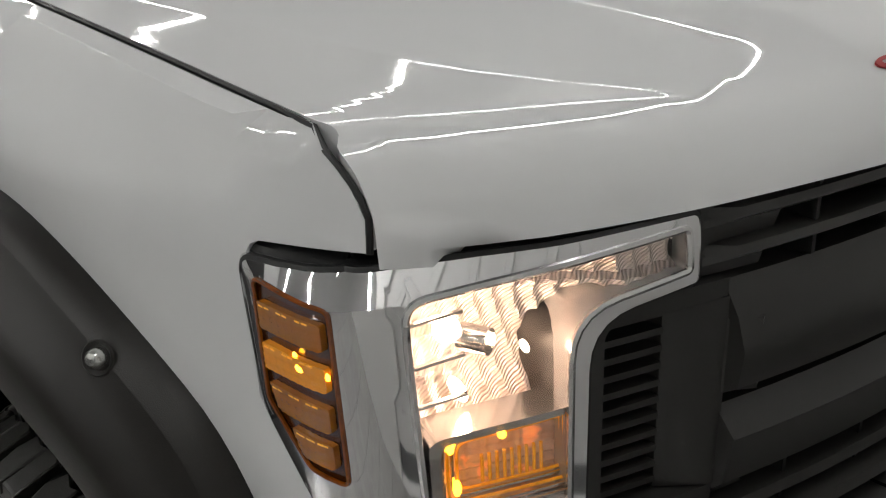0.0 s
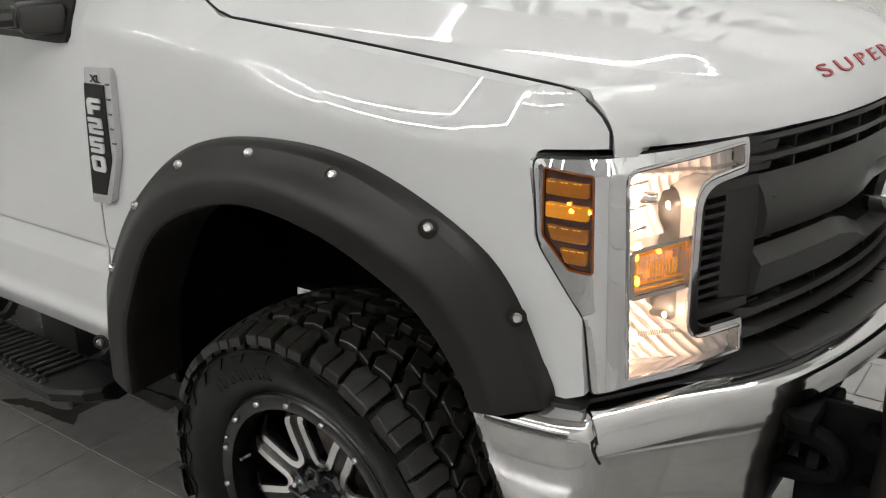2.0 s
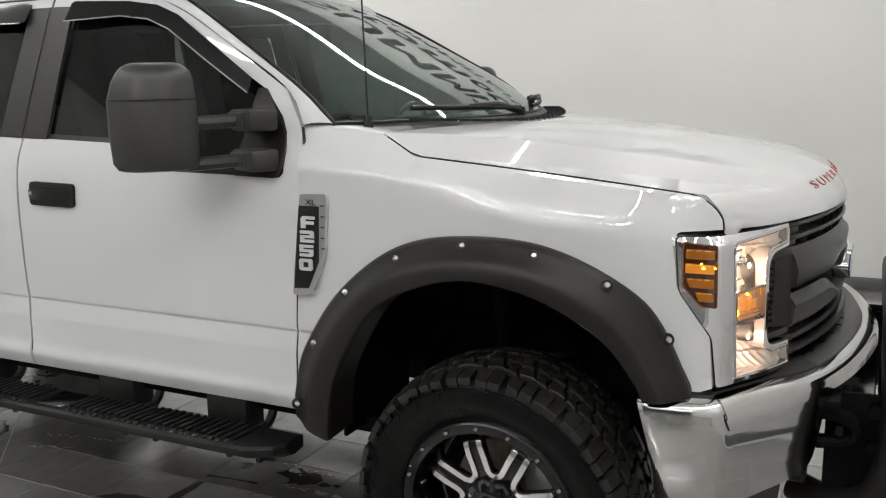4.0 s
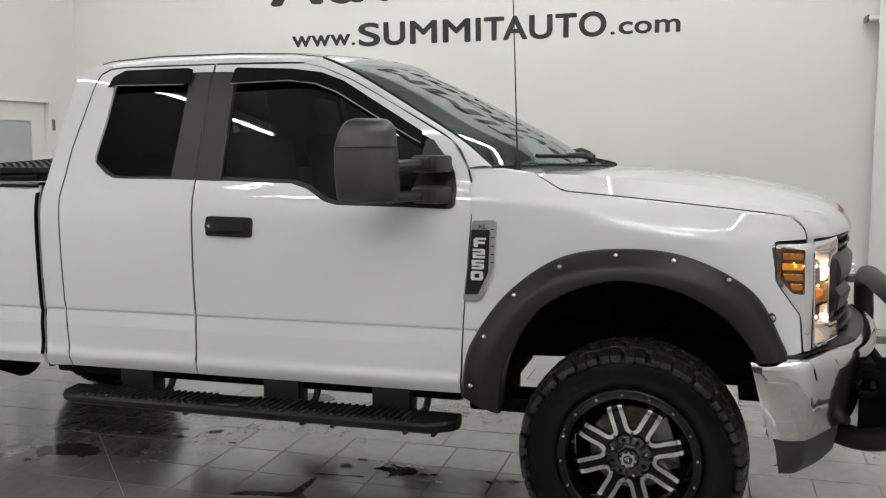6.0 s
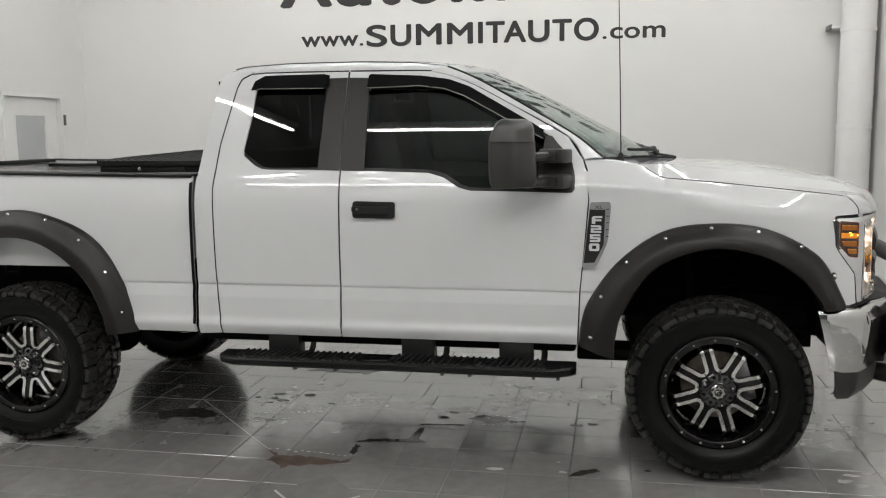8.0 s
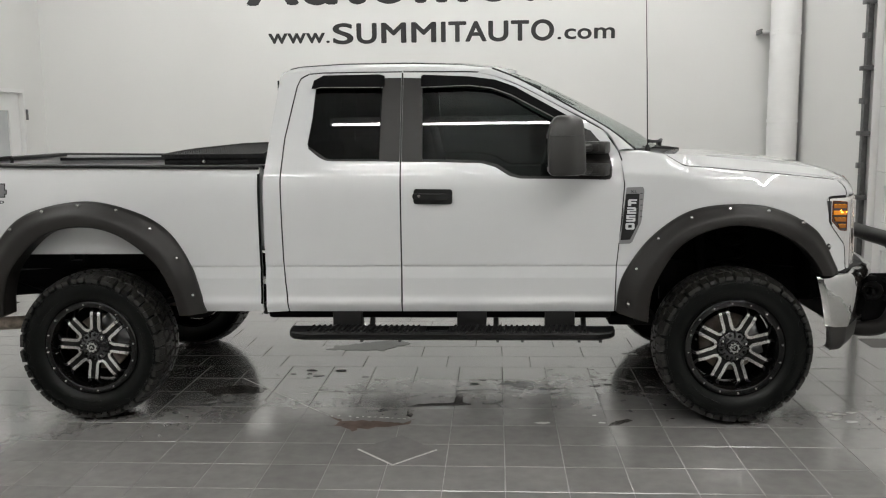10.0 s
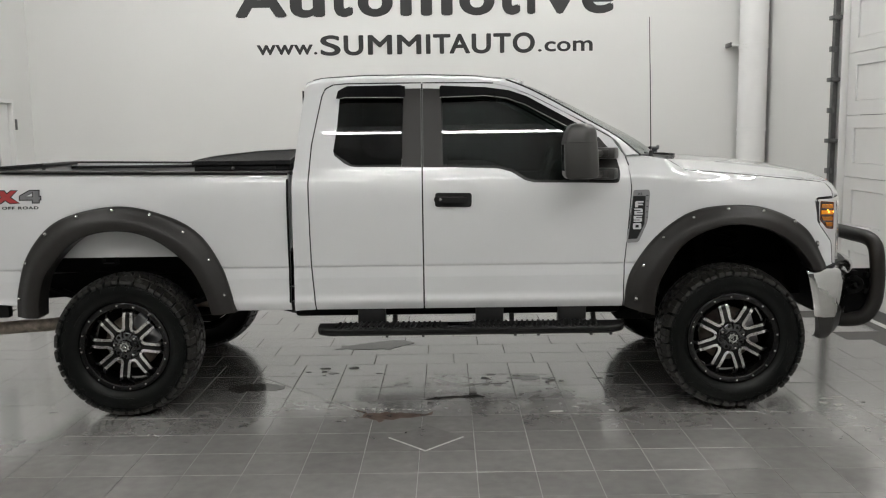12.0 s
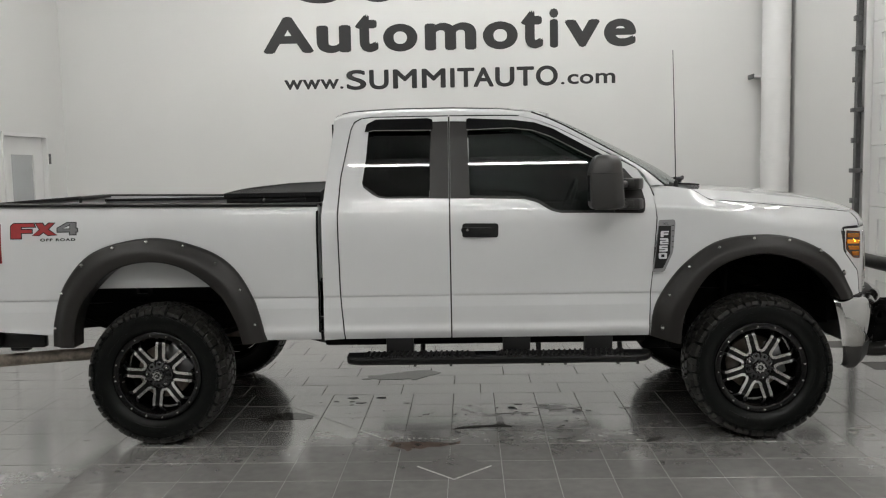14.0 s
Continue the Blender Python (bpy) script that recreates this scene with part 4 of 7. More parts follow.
    for y in (-0.45, 0.45):
        part("seat", joined(box(0.15, 0.68, y - 0.26, y + 0.26, 1.0, 1.18, 0.05, 3), moved(box(-0.06, 0.08, -0.26, 0.26, 0.0, 0.62, 0.05, 3), pose(0.14, y, 1.12, 0, -12, 0)), moved(box(-0.04, 0.05, -0.13, 0.13, 0.64, 0.82, 0.04, 3), pose(0.14, y, 1.12, 0, -12, 0))), INTERIOR, truck, "grey cloth seat")
    part("seat", joined(box(-0.68, -0.35, -0.7, 0.7, 0.95, 1.12, 0.04), box(-0.73, -0.62, -0.7, 0.7, 1.1, 1.62, 0.04)), INTERIOR, truck, "grey cloth seat")
    part("rear_mirror", box(0.80, 0.83, -0.12, 0.12, 1.86, 1.93, 0.012), BLACK, truck)


# ---- bonnet ----
def smooth_table(knots, degree):
    """A long table along the polynomial nearest to a few knots."""
    p = np.polyfit([a for a, _ in knots], [b for _, b in knots], degree)
    return [(float(x), float(np.polyval(p, x))) for x in np.linspace(knots[0][0], knots[-1][0], 2000)]


CREST = smooth_table([(1.40, 1.560), (1.50, 1.559), (1.665, 1.556), (1.78, 1.552), (1.98, 1.538), (2.20, 1.513), (2.42, 1.480), (2.58, 1.448), (2.75, 1.408)], 3)
DOME_EDGE = spline([(1.40, 0.862), (1.50, 0.850), (1.60, 0.775), (1.72, 0.705), (1.90, 0.652), (2.10, 0.616), (2.30, 0.582), (2.45, 0.552), (2.55, 0.517), (2.62, 0.480), (2.80, 0.46)], 500)
FOLD_Y = spline([(1.40, 0.874), (1.52, 0.874), (1.62, 0.870), (1.80, 0.848), (2.00, 0.820), (2.20, 0.788), (2.40, 0.732), (2.50, 0.680), (2.59, 0.605), (2.68, 0.575), (2.80, 0.56)], 500)
FOLD_Z = spline([(1.62, 1.482), (1.80, 1.468), (2.00, 1.454), (2.20, 1.437), (2.40, 1.413), (2.50, 1.400), (2.59, 1.384)], 500)
LIP = spline([(0.0, 2.765), (0.22, 2.752), (0.38, 2.727), (0.45, 2.708), (0.62, 2.648), (0.76, 2.590), (0.835, 2.542), (0.878, 2.507)], 500)
HEM = spline([(0.0, 1.665), (0.22, 1.655), (0.38, 1.620), (0.45, 1.590), (0.62, 1.540), (0.76, 1.505), (0.835, 1.492), (0.878, 1.492)], 500)


def gap_z(x):
    return float(np.interp(x, [p[0] for p in GAPZ], [p[1] for p in GAPZ]))


CROWN = smooth_table([(1.40, 0.010), (1.55, 0.022), (1.75, 0.055), (1.95, 0.086), (2.15, 0.102), (2.40, 0.106), (2.80, 0.106)], 4)


def bonnet_top(x, a):
    """Height of the upper skin: dome, sloping band and outer facet."""
    ye, yf, yg = lerp(DOME_EDGE, x), lerp(FOLD_Y, x), 0.878
    crown = lerp(CROWN, x)
    dome = lerp(CREST, x) - crown * a * a
    if a <= ye:
        return dome
    edge = lerp(CREST, x) - crown * ye * ye
    zf = lerp(FOLD_Z, x) if x > 1.62 else gap_z(x) + 0.001
    if a <= yf:
        return edge + (zf - edge) * (a - ye) / max(yf - ye, 1e-4)
    zg = gap_z(x) if x < 2.43 else 1.398 - 0.05 * (x - 2.43)
    return zf + (zg - zf) * (a - yf) / max(yg - yf, 1e-4)


NOSE_IN = spline([(0, 0), (0.006, 0.018), (0.018, 0.038), (0.035, 0.060), (0.065, 0.084), (0.11, 0.108), (0.18, 0.140), (0.30, 0.188), (0.6, 0.30), (1.5, 0.6)], 900)
NOSE_OUT = spline([(0, 0), (0.004, 0.020), (0.010, 0.037), (0.027, 0.064), (0.052, 0.086), (0.077, 0.1005), (0.13, 0.124), (0.3, 0.19), (1.5, 0.7)], 900)


def bonnet_z(x, a):
    d = max(0.0, lerp(LIP, a) - x)
    inner = lerp(NOSE_IN, d) + 0.010 * max(0.0, 1 - (a / 0.55) ** 2) * min(1, d / 0.05)
    outer = lerp(NOSE_OUT, d)
    t = min(1.0, max(0.0, (a - 0.60) / 0.26))
    t = t * t * (3 - 2 * t)
    nose = 1.301 + 0.006 * t + inner * (1 - t) + outer * t
    top = bonnet_top(x, a)
    w = lerp([(0.0, 0.014), (0.45, 0.010), (0.60, 0.003), (0.878, 0.0015)], a)
    k = (top - nose) / w
    return top - w * (math.log1p(math.exp(k)) if abs(k) < 30 else max(k, 0.0))


def bonnet_at(u, v):
    """u from 0 at the cowl to 1 at the lip; v from -3 to 3 across, whole at the creases."""
    a = abs(v)
    y = 0.3 * a
    for _ in range(5):
        x = lerp(HEM, y) + (lerp(LIP, y) - lerp(HEM, y)) * u
        ye, yf = lerp(DOME_EDGE, x), lerp(FOLD_Y, x)
        edges = [0.0, min(ye, yf - 0.004), yf, 0.878]
        n = min(int(a), 2)
        y = edges[n] + (edges[n + 1] - edges[n]) * (a - n)
    z = bonnet_z(x, y)
    if a > 2:
        edge = -wing(min(x, 2.515), max(z, 1.30)).y - 0.0035
        y += (max(edge, 0.872) - 0.878) * (a - 2) ** 2
    return Vector((x, math.copysign(y, v), z))


def bonnet():
    us = [0.74 * k / 60 for k in range(60)] + [0.74 + 0.20 * k / 40 for k in range(40)] + [0.94 + 0.06 * k / 16 for k in range(17)]
    vs = [k / 18 for k in range(18)] + [0.965, 0.985, 1.0, 1.02, 1.05] + [1 + k / 8 for k in range(1, 8)] + [1.95, 1.98, 2.0, 2.04, 2.10] + [2 + k / 8 for k in range(2, 9)]
    full = [-v for v in vs[:0:-1]] + vs
    bm = grid([[bonnet_at(u, v) for v in full] for u in us])
    bmesh.ops.remove_doubles(bm, verts=bm.verts, dist=1e-5)
    bonnet_part = part("bonnet", flange(bm, lambda c: (-0.020, 0, -0.004) if c.x > 2.52 and abs(c.y) < 0.845 else (0, 0.002 if c.y < -0.8 else (-0.002 if c.y > 0.8 else 0), -0.03)), PAINT, truck, smooth=50)
    e, loops = 0.003, []
    for p in bonnet_part.data.polygons:
        for k in p.vertices:
            c = bonnet_part.data.vertices[k].co
            h = lambda dx, dy: bonnet_z(c.x + dx, abs(c.y + dy))
            n = Vector((-(h(e, 0) - h(-e, 0)) / (2 * e), -(h(0, e) - h(0, -e)) / (2 * e), 1)).normalized()
            n = n if n.dot(p.normal) > 0 else -n
            loops.append(n if n.dot(p.normal) > 0.96 and abs(c.y) < 0.868 and 1.68 < c.x < 2.64 else bonnet_part.data.corner_normals[len(loops)].vector.copy())
    bonnet_part.data.normals_split_custom_set(loops)
    # black tube that draws the shade in the gap to each fender
    for s in (-1, 1):
        seal = [Vector((x, -lerp(GAPY, x) + 0.002, gap_z(x) - 0.003)) for x in np.arange(1.50, 2.42, 0.04)]
        seal += [wing(x, z) + Vector((0.0015, 0.0025, -0.001)) for x, z in ((2.43, 1.394), (2.455, 1.382), (2.470, 1.371), (2.480, 1.361), (2.490, 1.349), (2.497, 1.335), (2.499, 1.320), (2.500, 1.309))]
        part("gap_seal", flip(tube(seal, 0.0032, 6), s), BLACK, bonnet_part)
    # red letters across the nose
    def on_nose(u, v, w):
        x = lerp(HEM, abs(u)) + (lerp(LIP, abs(u)) - lerp(HEM, abs(u))) * (0.969 - 0.020 * v)
        best = Vector((x, u, bonnet_z(x, abs(u))))
        return best + Vector((0.55, 0, 0.83)) * (0.001 + w)
    for g in letters(words("SUPER DUTY", -0.40, 0.40, 0.0, 1.0, 0.002, on_nose, 1.45), 1):
        part("bonnet_letter", g, RED, bonnet_part, "red raised letter", smooth=0)


def fenders():
    for s in (-1, 1):
        folds = [[(x, lerp(CREASE, x) + d) for x in np.arange(1.27, 1.90, 0.03)] for d in (-0.045, -0.028, -0.016, -0.008, 0.0, 0.008, 0.016)]
        folds += [[(x, gap_z(x) - d) for x in np.arange(1.93, 2.37, 0.03)] for d in (0.0094, 0.0106, 0.016, 0.024, 0.036, 0.052, 0.072)]
        f = flank("front_fender", FENDER, wing, s, step=0.03, lines=[line_z(z, 1.222, 1.305) for z in CUTS] + folds)
        # vent badge behind the wheel
        plate = rounded([(1.256, 1.367), (1.350, 1.370), (1.354, 1.345), (1.340, 1.172), (1.292, 1.060), (1.280, 1.050), (1.216, 1.047), (1.236, 1.2)], [0.008, 0.012, 0.01, 0.02, 0.01, 0.01, 0.01, 0])
        part("vent_badge", flip(thick(sheet(plate, 0.03, lambda x, z: side(x, z, 0.018)), 0.02), s), BADGE, f, "chrome vent badge with a black insert")
        inset = [(1.253, 1.332), (1.327, 1.332), (1.321, 1.162), (1.278, 1.073), (1.225, 1.070), (1.240, 1.2)]
        part("badge_insert", flip(thick(sheet(inset, 0.03, lambda x, z: side(x, z, 0.0205)), 0.003), s), BLACK, f)
        for k in range(5):
            part("badge_rib", flip(thick(sheet([(1.331, 1.20 + k * 0.033), (1.344, 1.20 + k * 0.033), (1.345, 1.204 + k * 0.033), (1.332, 1.204 + k * 0.033)], 0.03, lambda x, z: side(x, z, 0.0195)), 0.003), s), BLACK, f)
        if s < 0:
            for k, (shape, holes) in enumerate(BLOCKS):
                z0, x0 = 1.264 - k * 0.0445, 1.263 - 0.004 * k
                lay = lambda ps: [(x0 + 0.050 * u, z0 + 0.037 * v) for u, v in ps]
                part("badge_letter", thick(sheet(lay(shape), 0.02, lambda x, z: side(x, z, 0.026), [lay(h) for h in holes]), 0.004), SILVER, f, smooth=0)
            part("badge_letter", words("XL", 1.277, 1.314, 1.336, 1.352, 0.002, lambda u, v, w: side(u, v, 0.0185 + w)), BLACK, f, smooth=0)


# ---- flares ----
def flare(s, outer, inner, bolts, name):
    n = 64
    o, i = spline(outer, n), spline(inner, n)
    # along the band: share of the width, and how far it stands out
    prof = [(0.0, 0.985), (0.0, 1.006), (0.012, 1.013), (0.085, 1.030), (0.10, 1.0315), (0.20, 1.040), (0.32, 1.055), (0.42, 1.069), (0.49, 1.0765), (0.55, 1.0815), (0.62, 1.085), (0.75, 1.088), (0.88, 1.090), (0.95, 1.090), (0.985, 1.086), (1.0, 1.076), (0.985, 1.055), (0.95, 0.93)]
    rows = []
    for k in range(n):
        a, b = np.array(o[k]), np.array(i[k])
        rows.append([(a[0] + (b[0] - a[0]) * t, -y + (tuck(a[0], a[1]) if name == "front" else 0), a[1] + (b[1] - a[1]) * t) for t, y in prof])
    f = part("wheel_flare", flip(grid(rows), s), FLARE, truck, "matte dark pocket-style wheel flare")
    for x, z in bolts:
        best = None
        for k in range(n):
            p, q = np.array(o[k]), np.array(i[k])
            t = float(np.dot(np.array((x, z)) - p, q - p) / np.dot(q - p, q - p))
            gap = float(np.hypot(*(p + (q - p) * t - np.array((x, z)))))
            if best is None or gap < best[0]:
                best = (gap, min(max(t, 0.04), 0.5), k)
        _, t, k = best
        away = Vector((o[k][0] - i[k][0], 0, o[k][1] - i[k][1])).normalized()
        y = -lerp(prof[2:12], t) + (tuck(x, z) if name == "front" else 0)
        face = (Vector((0, -1, 0)) * 0.80 + away * 0.60).normalized()
        m = Matrix.Translation((x, y, z)) @ Vector((0, -1, 0)).rotation_difference(face).to_matrix().to_4x4()
        cup = lathe([(0.0, 0.0025), (0.0125, 0.0025), (0.0148, 0.0005), (0.0168, -0.0007), (0.0185, 0.0012)], 16)
        part("bolt_pocket", flip(moved(cup, m), s), FLARE, f)
        part("bolt", flip(moved(lathe([(0.0, -0.011), (0.006, -0.0105), (0.0100, -0.006), (0.0115, 0.005)], 12), m), s), STEEL, f, "shiny round bolt head")


F_OUT = [(1.205, 0.655), (1.218, 0.78), (1.258, 0.893), (1.392, 1.079), (1.595, 1.225), (1.828, 1.268), (2.078, 1.244), (2.316, 1.118), (2.430, 0.925), (2.448, 0.872)]
F_IN = [(1.377, 0.612), (1.385, 0.72), (1.420, 0.845), (1.56, 1.052), (1.80, 1.152), (2.03, 1.128), (2.21, 1.032), (2.31, 0.920), (2.335, 0.868)]
F_BOLT = [(1.262, 0.716), (1.314, 0.910), (1.433, 1.080), (1.612, 1.197), (1.821, 1.246), (2.032, 1.232), (2.229, 1.164), (2.386, 1.025)]
R_OUT = [(-2.532, 0.640), (-2.518, 0.80), (-2.436, 1.038), (-2.240, 1.232), (-1.891, 1.310), (-1.590, 1.250), (-1.388, 1.130), (-1.258, 0.920), (-1.178, 0.650)]
R_IN = [(-2.365, 0.640), (-2.352, 0.78), (-2.290, 0.935), (-2.105, 1.112), (-1.88, 1.165), (-1.66, 1.118), (-1.46, 0.968), (-1.36, 0.80), (-1.315, 0.648)]
R_BOLT = [(-2.502, 0.755), (-2.452, 0.973), (-2.314, 1.150), (-2.116, 1.253), (-1.900, 1.287), (-1.675, 1.258), (-1.475, 1.151), (-1.328, 0.981), (-1.244, 0.763)]


def flares():
    for s in (-1, 1):
        flare(s, F_OUT, F_IN, F_BOLT, "front")
        flare(s, R_OUT, R_IN, R_BOLT, "rear")


# ---- cargo bed ----
def bed():
    for s in (-1, 1):
        flank("bed_side", BED, lambda x, z: side(x, z, 0.0), s, lines=[line_z(z, -1.28, -0.85) for z in CUTS] + [line_z(z, -2.93, -2.47) for z in CUTS])
        rows = []
        for k in range(20):
            t = k / 19
            x, z = -0.845 - 2.095 * t, 1.496 + 0.034 * t
            rows.append([(x, -0.962, z - 0.012), (x, -0.966, z + 0.002), (x, -0.957, z + 0.008), (x, -0.885, z + 0.008), (x, -0.876, z + 0.004), (x, -0.876, z - 0.004)])
        part("bed_rail", flip(caps(grid(rows)), s), BLACK, truck, "black plastic bed rail cap")
        rows = [[(x, -0.878, z) for z in (1.04, 1.15, 1.3, 1.490 + 0.0162 * (-0.845 - x))] for x in (-0.845, -1.4, -2.0, -2.6, -2.94)]
        part("bed_inner", flip(solid(grid(rows), (0, 0.012, 0)), s), PAINT, truck)
        # light inner fender skin above the rear wheel
        skin = [(-2.40, 0.985), (-1.34, 0.985), (-1.45, 1.17), (-1.7, 1.27), (-2.05, 1.27), (-2.3, 1.17)]
        part("wheel_house", flip(thick(sheet(skin, 0.1, lambda x, z: (x, -0.90, z)), 0.01), s), PAINT, truck)
        part("wheel_house", flip(thick(sheet([(-2.42, 1.0), (-2.30, 1.0), (-2.42, 0.84), (-2.46, 0.84)], 0.05, lambda x, z: (x, -0.93, z)), 0.01), s), PAINT, truck)
        t = part("tail_lamp", flip(caps(grid([[(-2.835, -half(z) - 0.004, z), (-2.845, -half(z) - 0.012, z), (-2.93, -half(z) - 0.010, z), (-2.962, -half(z) + 0.02, z), (-2.965, -0.84, z), (-2.86, -0.84, z)] for z in (1.165, 1.175, 1.25, 1.33, 1.40, 1.41)], False, True)), s), TAIL, truck, "red tail lamp")
    # dark strip that stands in for the shaded gap between cab and bed
    for s in (-1, 1):
        part("bed_seal", flip(thick(sheet([(-0.852, 0.705), (-0.8415, 0.700), (-0.8415, 1.462), (-0.854, 1.458)], 0.03, lambda x, z: side(x, z, 0.0015)), 0.012), s), FRAME, truck, "dark strip standing in for the shaded gap before the bed")
    part("bed_floor", box(-2.94, -0.845, -0.87, 0.87, 1.0, 1.03, 0.005), BLACK, truck)
    part("bed_front", box(-0.875, -0.845, -0.87, 0.87, 1.0, 1.49, 0.008), PAINT, truck)
    part("tailgate", box(-2.965, -2.90, -0.83, 0.83, 0.93, 1.52, 0.015), PAINT, truck)
    # off-road decal
    dec = lambda u, v, w: side(u, v, 0.0008 + w)
    for k, (shape, holes, m) in enumerate(DECAL):
        lay = lambda ps: [(-2.777 + 0.43 * u, 1.418 - 0.43 * v) for u, v in ps]
        d = part("decal", thick(sheet(lay(widen(shape, 0.013)), 0.03, lambda x, z: side(x, z, 0.0014 + 0.0003 * k), [lay(h) for h in holes]), 0.001), BLACK, truck, "red and grey off-road decal", smooth=0)
        part("decal_face", thick(sheet(lay(shape), 0.03, lambda x, z: side(x, z, 0.0034), [lay(widen(h, 0.012)) for h in holes]), 0.001), m, d, smooth=0)
    for g in letters(words("OFF ROAD", -2.585, -2.365, 1.300, 1.316, 0.0008, dec, 1.2, 0.0, 0.0015), 0):
        part("decal_letter", g, BLACK, truck, smooth=0)
    # soft cover: side rails, folded stack at the cab and a raised rear bow
    c = thing("bed_cover", "black bed cover rails with a raised rear bow", "tonneau cover", (-1.2, 0, 1.51))
    for s in (-1, 1):
        part("side_rail", flip(box(-1.72, 0.36, -0.868, -0.80, -0.030, -0.008, 0.004), s), BLACK, c)
    part("tail_strip", box(-1.735, -1.66, -0.84, 0.84, 0.004, 0.030, 0.006), BLACK, c)
    part("fold_bar", moved(box(-0.26, 0.26, -0.012, 0.012, -0.009, 0.009, 0.004), pose(-1.45, -0.82, 0.038, 0, -3.5, 0)), BLACK, c)
    part("prop", tube([(-1.19, -0.82, 0.02), (-1.19, -0.82, 0.052)], 0.010, 8), BLACK, c)


def tool_box():
    """A low tool box across the bed, its crowned lid covered with raised slanting marks."""
    t = thing("tool_box", "low black tread-plate tool box across the bed behind the cab", "tool box", (-1.2, 0, 1.506))

    def lid(x, y):
        b = 0.018 * (1 - (y / 0.86) ** 2)
        return 0.068 + b * lerp([(-0.25, 1.0), (0.0, 2.3), (0.36, 2.9)], x)
    part("body", joined(box(-0.235, 0.355, -0.845, 0.845, 0.002, 0.046, 0.004), box(-0.240, 0.262, -0.853, -0.845, 0.004, 0.036, 0.003)), PLATE, t)
    rows = [[(x, y, lid(x, y)) for x in (-0.252, -0.24, -0.12, 0.0, 0.12, 0.24, 0.362)] for y in np.linspace(-0.865, 0.865, 25)]
    bm = grid(rows)
    part("lid", solid(flange(bm, (0, 0, -0.004)), (0, 0, -0.026)), PLATE, t, "tread-plate lid")
    marks = bmesh.new()

    def mark(c, along, across, up):
        vs = [marks.verts.new(c + along * u + across * v + up * w) for u, v, w in ((-1, 0, 0), (0, -0.22, 0), (1, 0, 0), (0, 0.22, 0), (-0.55, 0, 0.22), (0.55, 0, 0.22))]
        for f in ((0, 1, 4), (1, 5, 4), (1, 2, 5), (2, 3, 5), (3, 4, 5), (3, 0, 4)):
            marks.faces.new([vs[k] for k in f])
    size, pitch = 0.0115, 0.0215
    for i in range(28):
        for j in range(80):
            x, y = -0.24 + pitch * i, -0.855 + pitch * j
            m = 1 if (i + j) % 2 else -1
            c = Vector((x, y, lid(x, y) + 0.0003))
            mark(c, Vector((1, m, 0)).normalized() * size, Vector((-m, 1, 0)).normalized() * size, Vector((0, 0, size)))
    for i in range(24):
        x = -0.238 + pitch * i
        for k, z in enumerate((0.062, 0.050)):
            m = 1 if (i + k) % 2 else -1
            mark(Vector((x, -0.8655, z)), Vector((1, 0, m)).normalized() * 0.009, Vector((-m, 0, 1)).normalized() * 0.009, Vector((0, -0.009, 0)))
    o = part("tread_pattern", marks, PLATE, t, "raised slanting marks", smooth=0)
    o["kind"] = "stuff"
    part("lock", moved(lathe([(0, -0.006), (0.010, -0.005), (0.012, 0.0)], 12), Matrix.Translation((0.0, -0.853, 0.022))), STEEL, t)


